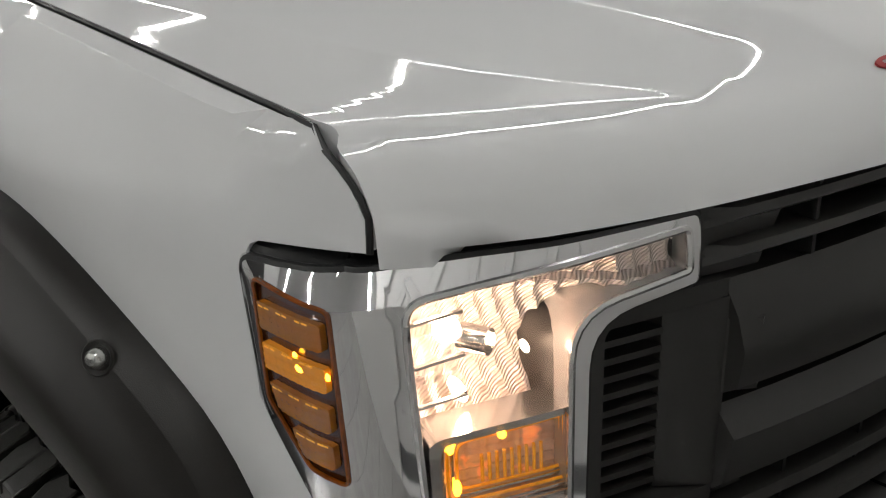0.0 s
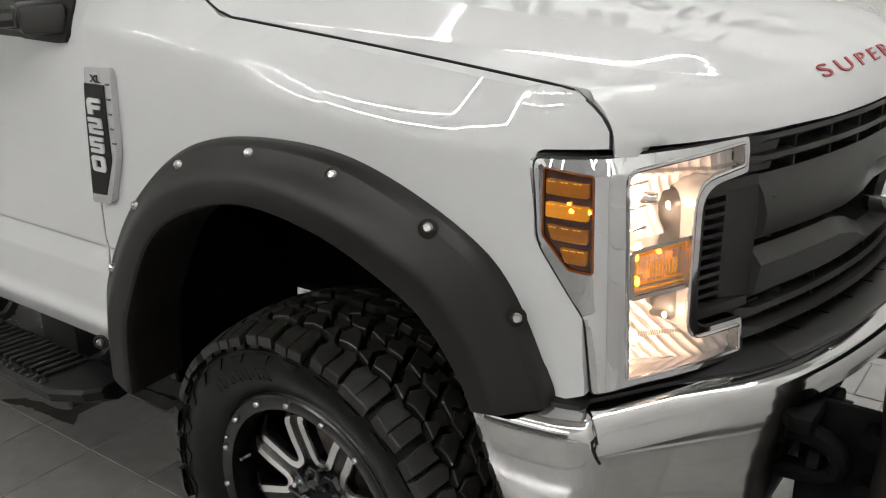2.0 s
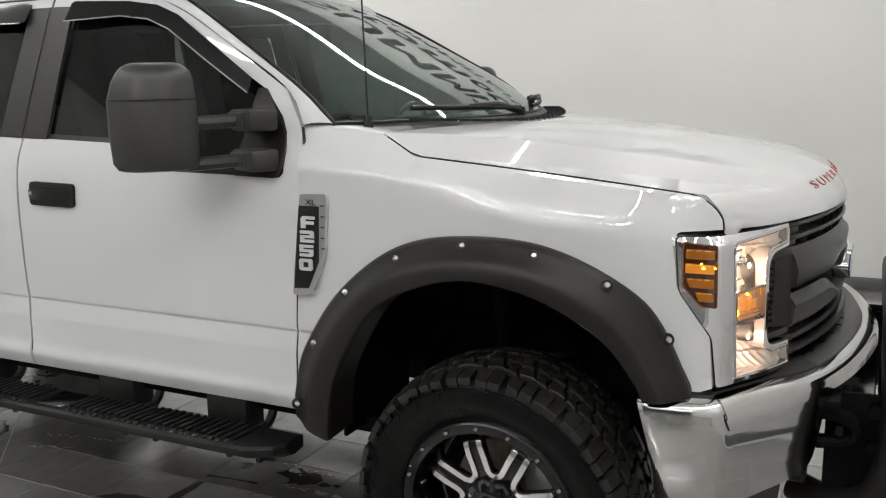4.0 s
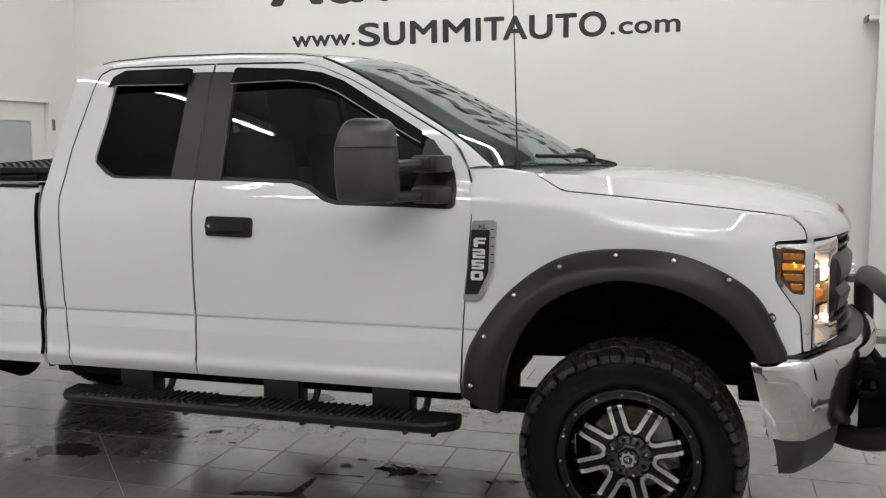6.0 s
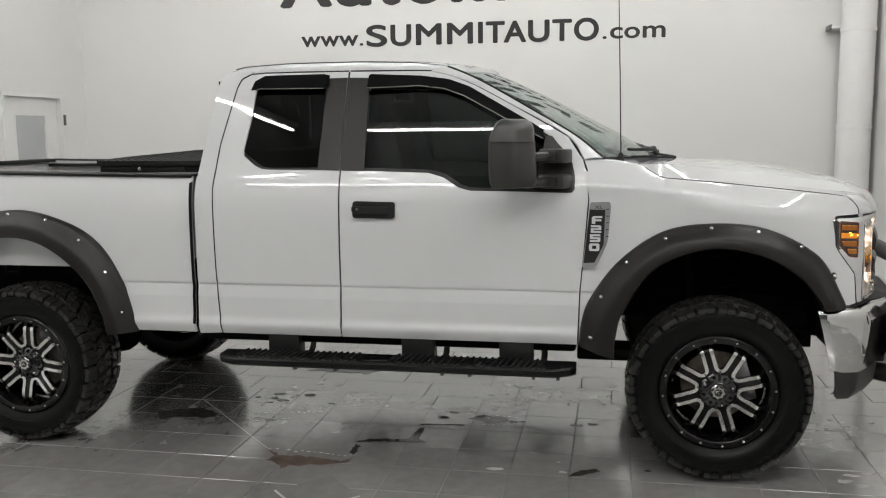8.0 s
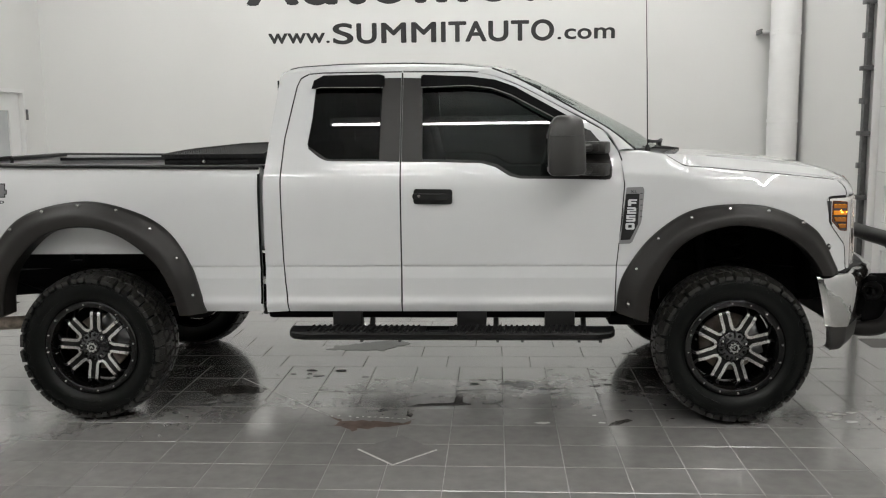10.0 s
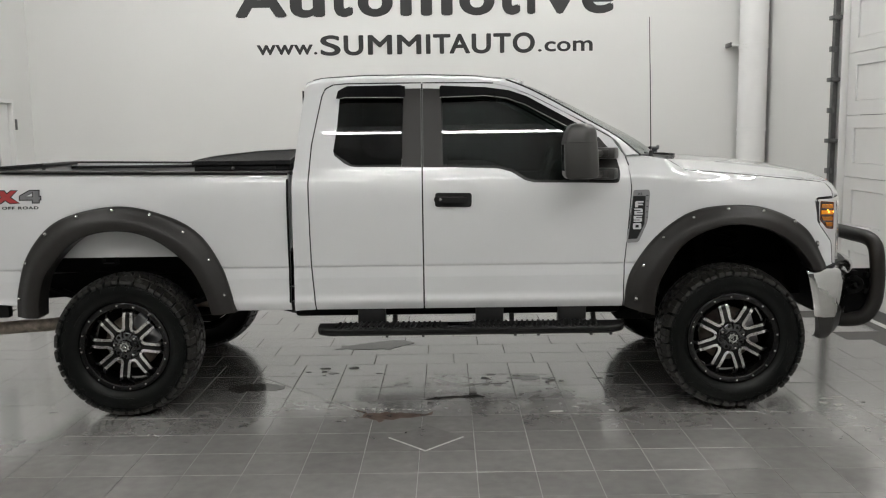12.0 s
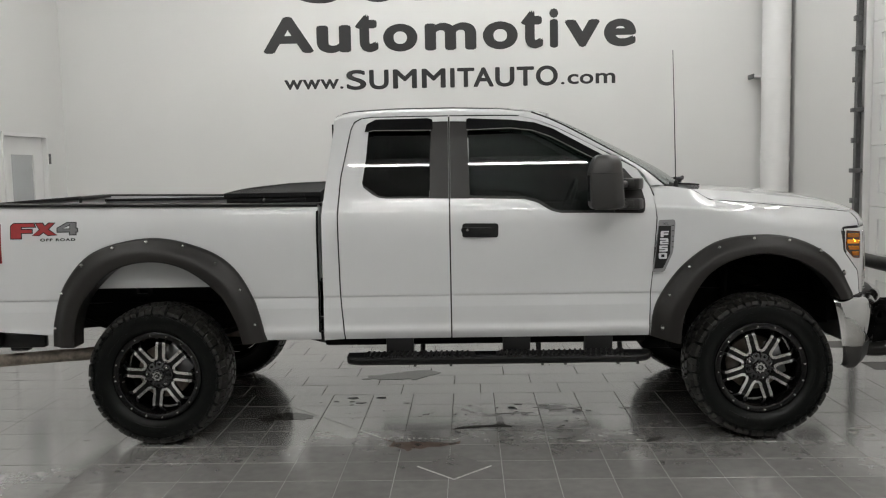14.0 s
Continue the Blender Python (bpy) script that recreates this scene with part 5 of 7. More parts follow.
# ---- underside ----
def chassis():
    for s in (-1, 1):
        rows = [(2.55, 0.74), (1.60, 0.80), (1.28, 0.79), (1.02, 0.60), (-0.9, 0.62), (-1.3, 0.72), (-2.3, 0.76), (-2.9, 0.72)]
        for (x0, z0), (x1, z1) in zip(rows[:-1], rows[1:]):
            part("frame_rail", flip(grid([[(x, -0.52, z - 0.08), (x, -0.52, z + 0.08), (x, -0.44, z + 0.08), (x, -0.44, z - 0.08)] for x, z in ((x0, z0), (x1, z1))], False, True), s), FRAME, truck, smooth=0)
        # wheel wells
        for (cx, cz, r, a0, a1) in ((1.85, 0.62, 0.605, 158, 20), (-1.88, 0.665, 0.605, 180, 0)):
            rows = []
            for x, z in arc(cx, cz, r, a0, a1, 24):
                rows.append([(x, -0.975, z), (x, -0.80, z + 0.01), (x, -0.45, z + 0.02)])
            if cx > 0:
                part("wheel_liner", flip(solid(grid(rows), (0, 0, 0.01)), s), FRAME, truck)
        part("wheel_liner", flip(joined(box(1.55, 2.5, -0.46, -0.42, 0.62, 1.35), box(1.2, 1.545, -0.46, -0.42, 0.86, 1.35)), s), FRAME, truck, smooth=0)
        part("wheel_liner", flip(box(-2.5, -1.2, -0.60, -0.56, 0.85, 1.06), s), FRAME, truck, smooth=0)
        part("hitch_block", flip(joined(box(-2.03, -2.015, -0.93, -0.88, 0.945, 0.985), box(-1.945, -1.93, -0.93, -0.88, 0.945, 0.985), box(-2.03, -1.93, -0.93, -0.88, 0.94, 0.95)), s), FRAME, truck, smooth=0)
        part("wheel_liner", flip(box(1.335, 1.350, -0.935, -0.50, 0.565, 0.96, 0.004), s), FRAME, truck, smooth=0)
        part("rocker", flip(box(-0.83, 1.19, -0.93, -0.60, 0.60, 0.68, 0.02), s), FRAME, truck)
        part("cab_mount", flip(box(1.19, 1.47, -0.82, -0.62, 0.535, 0.60, 0.012), s), FRAME, truck)
        # shock and spring at the front, leaf spring at the rear
        part("shock", flip(joined(tube([(1.80, -0.62, 0.50), (1.74, -0.60, 1.15)], 0.032, 10), tube([(1.76, -0.61, 0.95), (1.74, -0.60, 1.2)], 0.045, 10)), s), FRAME, truck)
        coil = [(1.95 + 0.075 * math.cos(a), -0.58 + 0.075 * math.sin(a), 0.60 + 0.5 * a / 37.7) for a in np.arange(0, 37.7, 0.4)]
        part("coil_spring", flip(tube(coil, 0.012, 6), s), FRAME, truck)
        for k in range(4):
            part("leaf_spring", flip(tube([(-1.88 + t * (0.68 - 0.12 * k), -0.55, 0.60 - 0.02 * k + 0.14 * t * t) for t in np.linspace(-1, 1, 11)], 0.014, 6), s), FRAME, truck)
    part("front_axle", joined(tube([(1.88, -0.78, 0.44), (1.88, 0.78, 0.44)], 0.055, 12), moved(lathe([(0, -0.14), (0.10, -0.11), (0.15, 0.0), (0.10, 0.11), (0, 0.14)], 16), Matrix.Translation((1.90, 0.2, 0.44)))), FRAME, truck)
    part("rear_axle", joined(tube([(-1.88, -0.78, 0.435), (-1.88, 0.78, 0.435)], 0.06, 12), moved(lathe([(0, -0.16), (0.12, -0.12), (0.18, 0.0), (0.12, 0.12), (0, 0.16)], 16), Matrix.Translation((-1.90, 0.0, 0.44)))), FRAME, truck)
    part("gearbox", joined(box(0.3, 1.3, -0.25, 0.25, 0.50, 0.85, 0.08), box(0.45, 0.75, -0.36, -0.10, 0.50, 0.66, 0.03), box(-0.4, 0.3, -0.18, 0.18, 0.55, 0.80, 0.06)), FRAME, truck)
    part("drive_shaft", tube([(-0.4, 0, 0.60), (-1.75, 0, 0.46)], 0.045, 10), FRAME, truck)
    part("fuel_tank", box(-1.1, -0.3, 0.15, 0.55, 0.60, 0.85, 0.05), FRAME, truck)
    for x, z in ((-0.70, 0.61), (1.0, 0.59), (2.35, 0.615)):
        part("cross_member", box(x - 0.05, x + 0.05, -0.5, 0.5, z - 0.05, z + 0.05, 0.006), FRAME, truck)
    part("underbody", box(-0.82, 1.3, -0.86, 0.86, 0.655, 0.675), FRAME, truck, smooth=0)
    part("engine_bay", joined(box(1.25, 2.45, -0.40, 0.40, 0.75, 1.28), box(2.36, 2.46, -0.80, 0.80, 0.70, 1.28)), FRAME, truck, smooth=0)
    part("exhaust_pipe", joined(tube(spline([(-1.3, -0.45, 0.62), (-2.0, -0.52, 0.62), (-2.35, -0.66, 0.53), (-2.65, -0.72, 0.515), (-3.04, -0.74, 0.490)], 14), 0.042, 14)), RUST, truck, "stained steel exhaust tailpipe")
    part("rear_bumper", joined(box(-3.03, -2.93, -0.93, 0.93, 0.60, 0.78, 0.03), box(-2.96, -2.66, -0.86, -0.80, 0.60, 0.69, 0.01), box(-2.90, -2.78, -0.84, -0.78, 0.575, 0.62, 0.01)), BLACK, truck, "black rear bumper")
    part("skirt", box(-0.85, -0.825, -0.96, -0.90, 0.63, 0.70, 0.006), BLACK, truck)


# ---- running boards ----
def boards():
    for s in (-1, 1):
        b = thing("running_board", "black ribbed aluminium running board under the doors", "running board", (0.25, s * 1.04, 0.54), "running boards")
        rows = []
        ends = [(-0.92, 0.06), (-0.90, 0.03), (-0.84, 0.0), (0.84, 0.0), (0.92, 0.045), (0.945, 0.085)]
        for x, cut in ends:
            rows.append([(x, -0.10 + cut, 0.000), (x, -0.105 + cut, 0.012), (x, -0.095 + cut, 0.022), (x, 0.06, 0.026), (x, 0.075, 0.018), (x, 0.075, -0.022), (x, -0.06 + cut, -0.030), (x, -0.098 + cut, -0.012)])
        part("board", flip(caps(grid(rows, False, True)), s), BOARD, b, smooth=25)
        for x0, n in ((-0.80, 20), (0.03, 24)):
            for k in range(n):
                x = x0 + k * 0.0325
                rib = joined(moved(box(-0.0065, 0.0065, -0.070, 0.056, 0.020, 0.036, 0.003, 1), Matrix.Rotation(-0.12, 4, "Z")), box(0.002, 0.022, -0.094, -0.072, 0.016, 0.030, 0.005, 1))
                part("tread_rib", flip(moved(rib, Matrix.Translation((x, 0, 0))), s), BLACK, b, smooth=0)
        part("step_plate", flip(box(-0.13, 0.0, -0.08, 0.05, 0.020, 0.028, 0.003), s), GLOSS, b)
        for x in (-0.60, 0.13, 0.64):
            part("bracket", flip(joined(box(x - 0.085, x + 0.085, 0.06, 0.16, -0.02, 0.12, 0.006), tube(spline([(x + 0.13, 0.05, 0.01), (x + 0.14, 0.11, 0.02), (x + 0.14, 0.15, 0.08), (x + 0.14, 0.16, 0.14)], 8), 0.016, 8)), s), BLACK, b)
        for x in (-0.5, -0.28, 0.28, 0.42, 0.74, 0.86):
            part("clip", flip(box(x - 0.008, x + 0.008, -0.06, 0.0, -0.042, -0.025), s), BLACK, b, smooth=0)


# ---- mirrors ----
def mirrors():
    for s in (-1, 1):
        rows = []
        for z, x0, x1, y0, y1 in ((1.452, 0.835, 0.985, -1.30, -1.17), (1.456, 0.815, 1.000, -1.305, -1.150), (1.475, 0.803, 1.010, -1.312, -1.140), (1.56, 0.798, 1.006, -1.316, -1.134),
                                  (1.655, 0.798, 1.000, -1.314, -1.130), (1.670, 0.800, 0.997, -1.312, -1.130), (1.715, 0.812, 0.996, -1.305, -1.133), (1.742, 0.825, 0.990, -1.296, -1.138), (1.758, 0.836, 0.978, -1.285, -1.148), (1.767, 0.850, 0.962, -1.272, -1.160), (1.770, 0.866, 0.945, -1.255, -1.178)):
            ring = rounded([(x0, y0), (x1 - 0.075, y0), (x1, y0 + 0.075), (x1, y1), (x0, y1)], [0.02, 0.03, 0.03, 0.03, 0.02], 4)
            rows.append([(x, y, z) for x, y in ring])
        m = part("mirror_head", flip(caps(grid(rows, False, True)), s), PLASTIC, truck, "large matte dark grey towing mirror")
        part("mirror_glass", flip(box(0.797, 0.803, -1.285, -1.165, 1.50, 1.65), s), CHROME, m)
        seam = [(x, y, 1.663) for x, y in rounded([(0.797, -1.316), (0.928, -1.316), (1.0015, -1.241), (1.0015, -1.128), (0.797, -1.128)], [0.02, 0.03, 0.03, 0.03, 0.02], 4)]
        part("cap_seam", flip(tube(seam, 0.002, 4, True), s), BLACK, m)
        for z in (1.592, 1.468):
            part("mirror_arm", flip(joined(tube([(0.95, -1.16, z - 0.005), (1.045, -1.03, z)], 0.022, 8), moved(box(-0.065, 0.075, -0.05, 0.05, -0.034, 0.034, 0.012), pose(1.08, -0.985, z, 0, 0, -25))), s), PLASTIC, m)
            part("arm_cover", flip(moved(box(-0.055, 0.045, -0.056, -0.045, -0.026, 0.022, 0.006), pose(1.075, -0.985, z + 0.004, 0, 0, -25)), s), PLASTIC, m)


cab()
bonnet()
fenders()
flares()
bed()
tool_box()
chassis()
boards()
mirrors()

# ---- headlamps, grille and bumper ----
LAMP_PLAN = spline([(2.385, -0.948), (2.43, -0.946), (2.475, -0.942), (2.500, -0.933), (2.517, -0.918), (2.531, -0.893), (2.552, -0.850), (2.597, -0.765), (2.640, -0.655), (2.655, -0.60)], 120)
LAMP_RUN = np.concatenate([[0], np.cumsum([math.dist(a, b) for a, b in zip(LAMP_PLAN[:-1], LAMP_PLAN[1:])])])


def by_x(x):
    return float(np.interp(x, [p[0] for p in LAMP_PLAN], LAMP_RUN))


def by_y(y):
    return float(np.interp(y, [p[1] for p in LAMP_PLAN], LAMP_RUN))


def lamp_face(u, z, deep=0.0):
    """A place on the headlamp's wrapped face; deep goes into the housing."""
    x = float(np.interp(u, LAMP_RUN, [p[0] for p in LAMP_PLAN]))
    y = float(np.interp(u, LAMP_RUN, [p[1] for p in LAMP_PLAN]))
    t = min(1.0, max(0.0, (u - 0.09) / 0.06))
    n = Vector((0.15 + 0.78 * t, -0.99 + 0.60 * t, 0)).normalized()
    lean = (1.30 - z) * 0.02
    deep += 0.048 * max(0.0, (z - 1.276) / 0.032) * lerp([(0.0, 0.1), (0.05, 0.35), (0.12, 1.0), (0.16, 0.8), (0.30, 0.25), (0.45, 0.1)], u)
    return Vector((x + lean * t, y - lean * (1 - t) * 0.3, z)) - n * deep


BEZEL = rounded([(by_x(2.392), 1.291), (by_x(2.50), 1.294), (by_y(-0.9), 1.294), (by_y(-0.650), 1.2975), (by_y(-0.650), 1.236), (by_y(-0.752), 1.224), (by_y(-0.758), 0.968), (by_y(-0.640), 0.962), (by_y(-0.630), 0.886),
                 (by_y(-0.905), 0.896), (by_x(2.500), 0.893), (by_x(2.488), 1.03), (by_x(2.402), 1.150)], [0.012, 0.01, 0.02, 0.008, 0.006, 0.045, 0.04, 0.006, 0.008, 0.01, 0.008, 0.02, 0.02], 5)
LENS_HOLE = rounded([(by_y(-0.893), 1.273), (by_y(-0.662), 1.2885), (by_y(-0.660), 1.249), (by_y(-0.768), 1.236), (by_y(-0.773), 0.955), (by_y(-0.648), 0.950), (by_y(-0.643), 0.899), (by_y(-0.884), 0.908)],
                    [0.020, 0.006, 0.005, 0.045, 0.04, 0.005, 0.006, 0.008], 5)
MARKER = rounded([(by_x(2.411), 1.279), (by_x(2.494), 1.272), (by_x(2.496), 1.109), (by_x(2.458), 1.113), (by_x(2.411), 1.165)], 0.006, 3)


def headlamps():
    for s in (-1, 1):
        lamp = part("headlamp", flip(flange(sheet(BEZEL, 0.018, lamp_face, [LENS_HOLE, MARKER]), lambda c: (-0.035, 0.02, 0)), s), CHROME, truck, "chrome-framed headlamp, lit warm white with an amber side marker")
        # black tube that stands in for the shaded gap round the bezel
        ring = [lamp_face(u, z, 0.004) for u, z in dense(BEZEL, 0.03)]
        part("lamp_seal", flip(tube(ring, 0.0042, 6, True), s), BLACK, lamp)
        # black backing that stands in for the shaded gap below the bonnet lip
        rows = [[lamp_face(u, 1.282, 0.010), lamp_face(u, 1.297, 0.014), lamp_face(u, 1.304, 0.030), lamp_face(u, 1.306, 0.055)] for u in np.linspace(0.004, by_y(-0.64), 30)]
        part("lamp_gasket", flip(solid(grid(rows), (-0.004, 0.002, -0.002)), s), BLACK, lamp, "black backing for the shaded gap above the lamp")
        ring = [lamp_face(u, z, -0.0005) for u, z in dense(LENS_HOLE, 0.02)]
        part("lens_rim", flip(tube(ring, 0.0035, 6, True), s), SATIN, lamp)
        part("lens", flip(solid(sheet(LENS_HOLE, 0.03, lambda u, z: lamp_face(u, z, -0.001)), (-0.003, 0.0005, 0)), s), LENS, lamp, "clear lens")
        # reflector bowls with ribbed facets, and the walls that close them
        rows = [[lamp_face(u, z, d) for u, z in dense(LENS_HOLE, 0.02)] for d in (0.001, 0.02, 0.045, 0.075)]
        part("lamp_wall", flip(grid(rows, False, True), s), BADGE, lamp)

        def bowl(u, z):
            up = z > 1.098
            cz, cu = (1.205, by_y(-0.842)) if up else (0.985, by_y(-0.838))
            r2 = ((u - cu) / 0.13) ** 2 + ((z - cz) / 0.12) ** 2
            d = 0.074 - 0.040 * min(r2, 1.35)
            if abs(z - 1.245) < 0.004 or abs(z - 1.205) < 0.0035 and u < cu or abs(z - 1.165) < 0.003 and u < cu or abs(z - 0.945) < 0.003:
                d -= 0.010
            flute = (u - cu) * (1.0 if up else 0.75) + (0.25 if up else 0.65) * (z - cz)
            d += 0.0055 * abs(math.sin(math.pi * flute / 0.017)) + 0.0025 * abs(math.sin(math.pi * z / 0.031))
            return lamp_face(u, z, max(0.014, d))
        part("reflector", flip(sheet(LENS_HOLE, 0.0038, bowl), s), REFLECTOR, lamp, "ribbed chrome reflector", smooth=30)
        # bulbs, and small glowing balls added to brighten the bowl's inner side
        for y, z, r, long in ((-0.852, 1.225, 0.012, 1.0), (-0.846, 1.165, 0.006, 3.0), (-0.850, 0.968, 0.010, 1.4), (-0.690, 1.272, 0.005, 1.0), (-0.860, 0.925, 0.006, 1.0), (-0.792, 1.195, 0.0035, 2.5), (-0.790, 0.995, 0.0035, 2.0), (-0.70, 0.925, 0.003, 1.0)):
            c = lamp_face(by_y(y), z, 0.034)
            ball = bmesh.new()
            bmesh.ops.create_uvsphere(ball, u_segments=14, v_segments=9, radius=r)
            part("bulb", flip(moved(ball, Matrix.Translation(c) @ Matrix.Rotation(0.5, 4, "X") @ Matrix.Diagonal((1, 1, long, 1))), s), WARM_GLOW, lamp, "lit warm bulb or small glow added to brighten the bowl")
        part("bulb_shield", flip(tube([lamp_face(by_y(-0.825), 1.215, 0.018), lamp_face(by_y(-0.84), 1.215, 0.036)], [0.012, 0.013], 12), s), SATIN, lamp)
        for z in (1.244, 1.204, 1.166):
            part("lamp_shelf", flip(tube([lamp_face(by_y(y), z + (y + 0.89) * 0.12, 0.016) for y in (-0.888, -0.868, -0.845)], 0.0025, 6), s), SATIN, lamp)
        # turn signal: clear box over amber steps and a ribbed core
        def ring_at(k):
            return rounded([(by_y(-0.882 + k), 1.140 - k * 0.75), (by_y(-0.769), 1.146 - k * 0.75), (by_y(-0.769), 1.052 + k * 0.75), (by_y(-0.882 + k), 1.050 + k * 0.75)], [0.012, 0.003, 0.003, 0.012], 4)
        box_poly, inner = ring_at(0.0), ring_at(0.009)
        part("signal_rim", flip(solid(sheet(box_poly, 0.02, lambda u, z: lamp_face(u, z, 0.003), [inner]), lambda c: (-0.035, 0.014, 0)), s), SATIN, lamp)
        sig = part("signal_back", flip(sheet(inner, 0.004, lambda u, z: lamp_face(u, z, 0.026 + 0.003 * abs(math.sin(z * 500)) + 0.002 * abs(math.sin(u * 300)))), s), SIGNAL, lamp, "glowing amber turn signal", smooth=15)
        for k, d in ((0.012, 0.010), (0.017, 0.014), (0.022, 0.018), (0.027, 0.021)):
            part("signal_step", flip(tube([lamp_face(u, z, d) for u, z in dense(ring_at(k), 0.01)], 0.0016, 5, True), s), SATIN if k in (0.012, 0.022) else AMBER_EDGE, sig)
        for k in range(9):
            y = -0.838 + k * 0.006
            part("signal_rib", flip(tube([lamp_face(by_y(y), 1.082, 0.012), lamp_face(by_y(y), 1.110, 0.012)], 0.0018, 5), s), AMBER_EDGE, sig)
        part("signal_cover", flip(sheet(box_poly, 0.02, lambda u, z: lamp_face(u, z, 0.002)), s), LENS, lamp, "clear signal cover")
        for y, z, r, long in ((-0.862, 1.122, 0.0045, 1.6), (-0.820, 1.124, 0.004, 1.0), (-0.858, 1.078, 0.004, 2.2)):
            ball = bmesh.new()
            bmesh.ops.create_uvsphere(ball, u_segments=10, v_segments=6, radius=r)
            part("signal_bulb", flip(moved(ball, Matrix.Translation(lamp_face(by_y(y), z, 0.015)) @ Matrix.Diagonal((1, 1, long, 1))), s), AMBER_GLOW, lamp, "lit amber bulb")
        # side marker: dark amber housing and four lens bars
        part("marker_housing", flip(solid(sheet(MARKER, 0.02, lambda u, z: lamp_face(u, z, 0.002)), (0, 0.02, 0)), s), AMBER_DARK, lamp, "amber side marker")
        for k, (z, x0) in enumerate(((1.250, 2.420), (1.212, 2.420), (1.174, 2.422), (1.138, 2.446))):
            bar = rounded([(by_x(x0 - 0.003), z + 0.0125), (by_x(2.488), z + 0.0105), (by_x(2.488), z - 0.0135), (by_x(x0 - 0.003 + (0.010 if k > 1 else 0)), z - 0.0125)], 0.003, 2)
            part("marker_bar", flip(solid(sheet(bar, 0.003, lambda u, z: lamp_face(u, z, -0.003 - 0.0010 * abs(math.sin(z * 700)) - 0.0008 * abs(math.sin(u * 700)))), (0, 0.006, 0)), s), AMBER_LIT if k == 1 else AMBER, lamp)
        # short glowing tubes that paint the bright line along each marker bar
        for k, (z, x0) in enumerate(((1.250, 2.420), (1.212, 2.420), (1.174, 2.424), (1.138, 2.449))):
            for q in range(9):
                if q % 3 != 2:
                    a = x0 + (2.487 - x0) * q / 9
                    part("marker_edge", flip(tube([lamp_face(by_x(a), z + 0.0090, -0.004), lamp_face(by_x(a + 0.0055), z + 0.0088, -0.004)], 0.0011, 4), s), AMBER_EDGE, lamp)
        part("marker_rim", flip(tube([lamp_face(u, z, -0.0005) for u, z in dense(MARKER, 0.015)], 0.0022, 6, True), s), AMBER_RIM, lamp, "orange lens rim")
        for x, z, r in ((2.462, 1.215, 0.006), (2.453, 1.207, 0.0045), (2.470, 1.208, 0.0035), (2.489, 1.214, 0.0035), (2.457, 1.224, 0.003)):
            ball = bmesh.new()
            bmesh.ops.create_uvsphere(ball, u_segments=10, v_segments=6, radius=r)
            part("marker_bulb", flip(moved(ball, Matrix.Translation(lamp_face(by_x(x), z, -0.002)) @ Matrix.Diagonal((1, 0.5, 1, 1))), s), AMBER_GLOW, lamp, "lit amber bulb")


def front_x(y):
    return 2.772 - 0.30 * y * y


def on_front(y, z, deep=0.0):
    return Vector((front_x(y) - deep, y, z))


def bar_rows(y0, y1, sections, n=40):
    """A bar bent along the front; sections are (deep, z) pairs, or a function of y that gives them."""
    rows = []
    for k in range(n + 1):
        y = y0 + (y1 - y0) * k / n
        sec = sections(y) if callable(sections) else sections
        rows.append([on_front(y, z, d) for d, z in sec])
    return rows


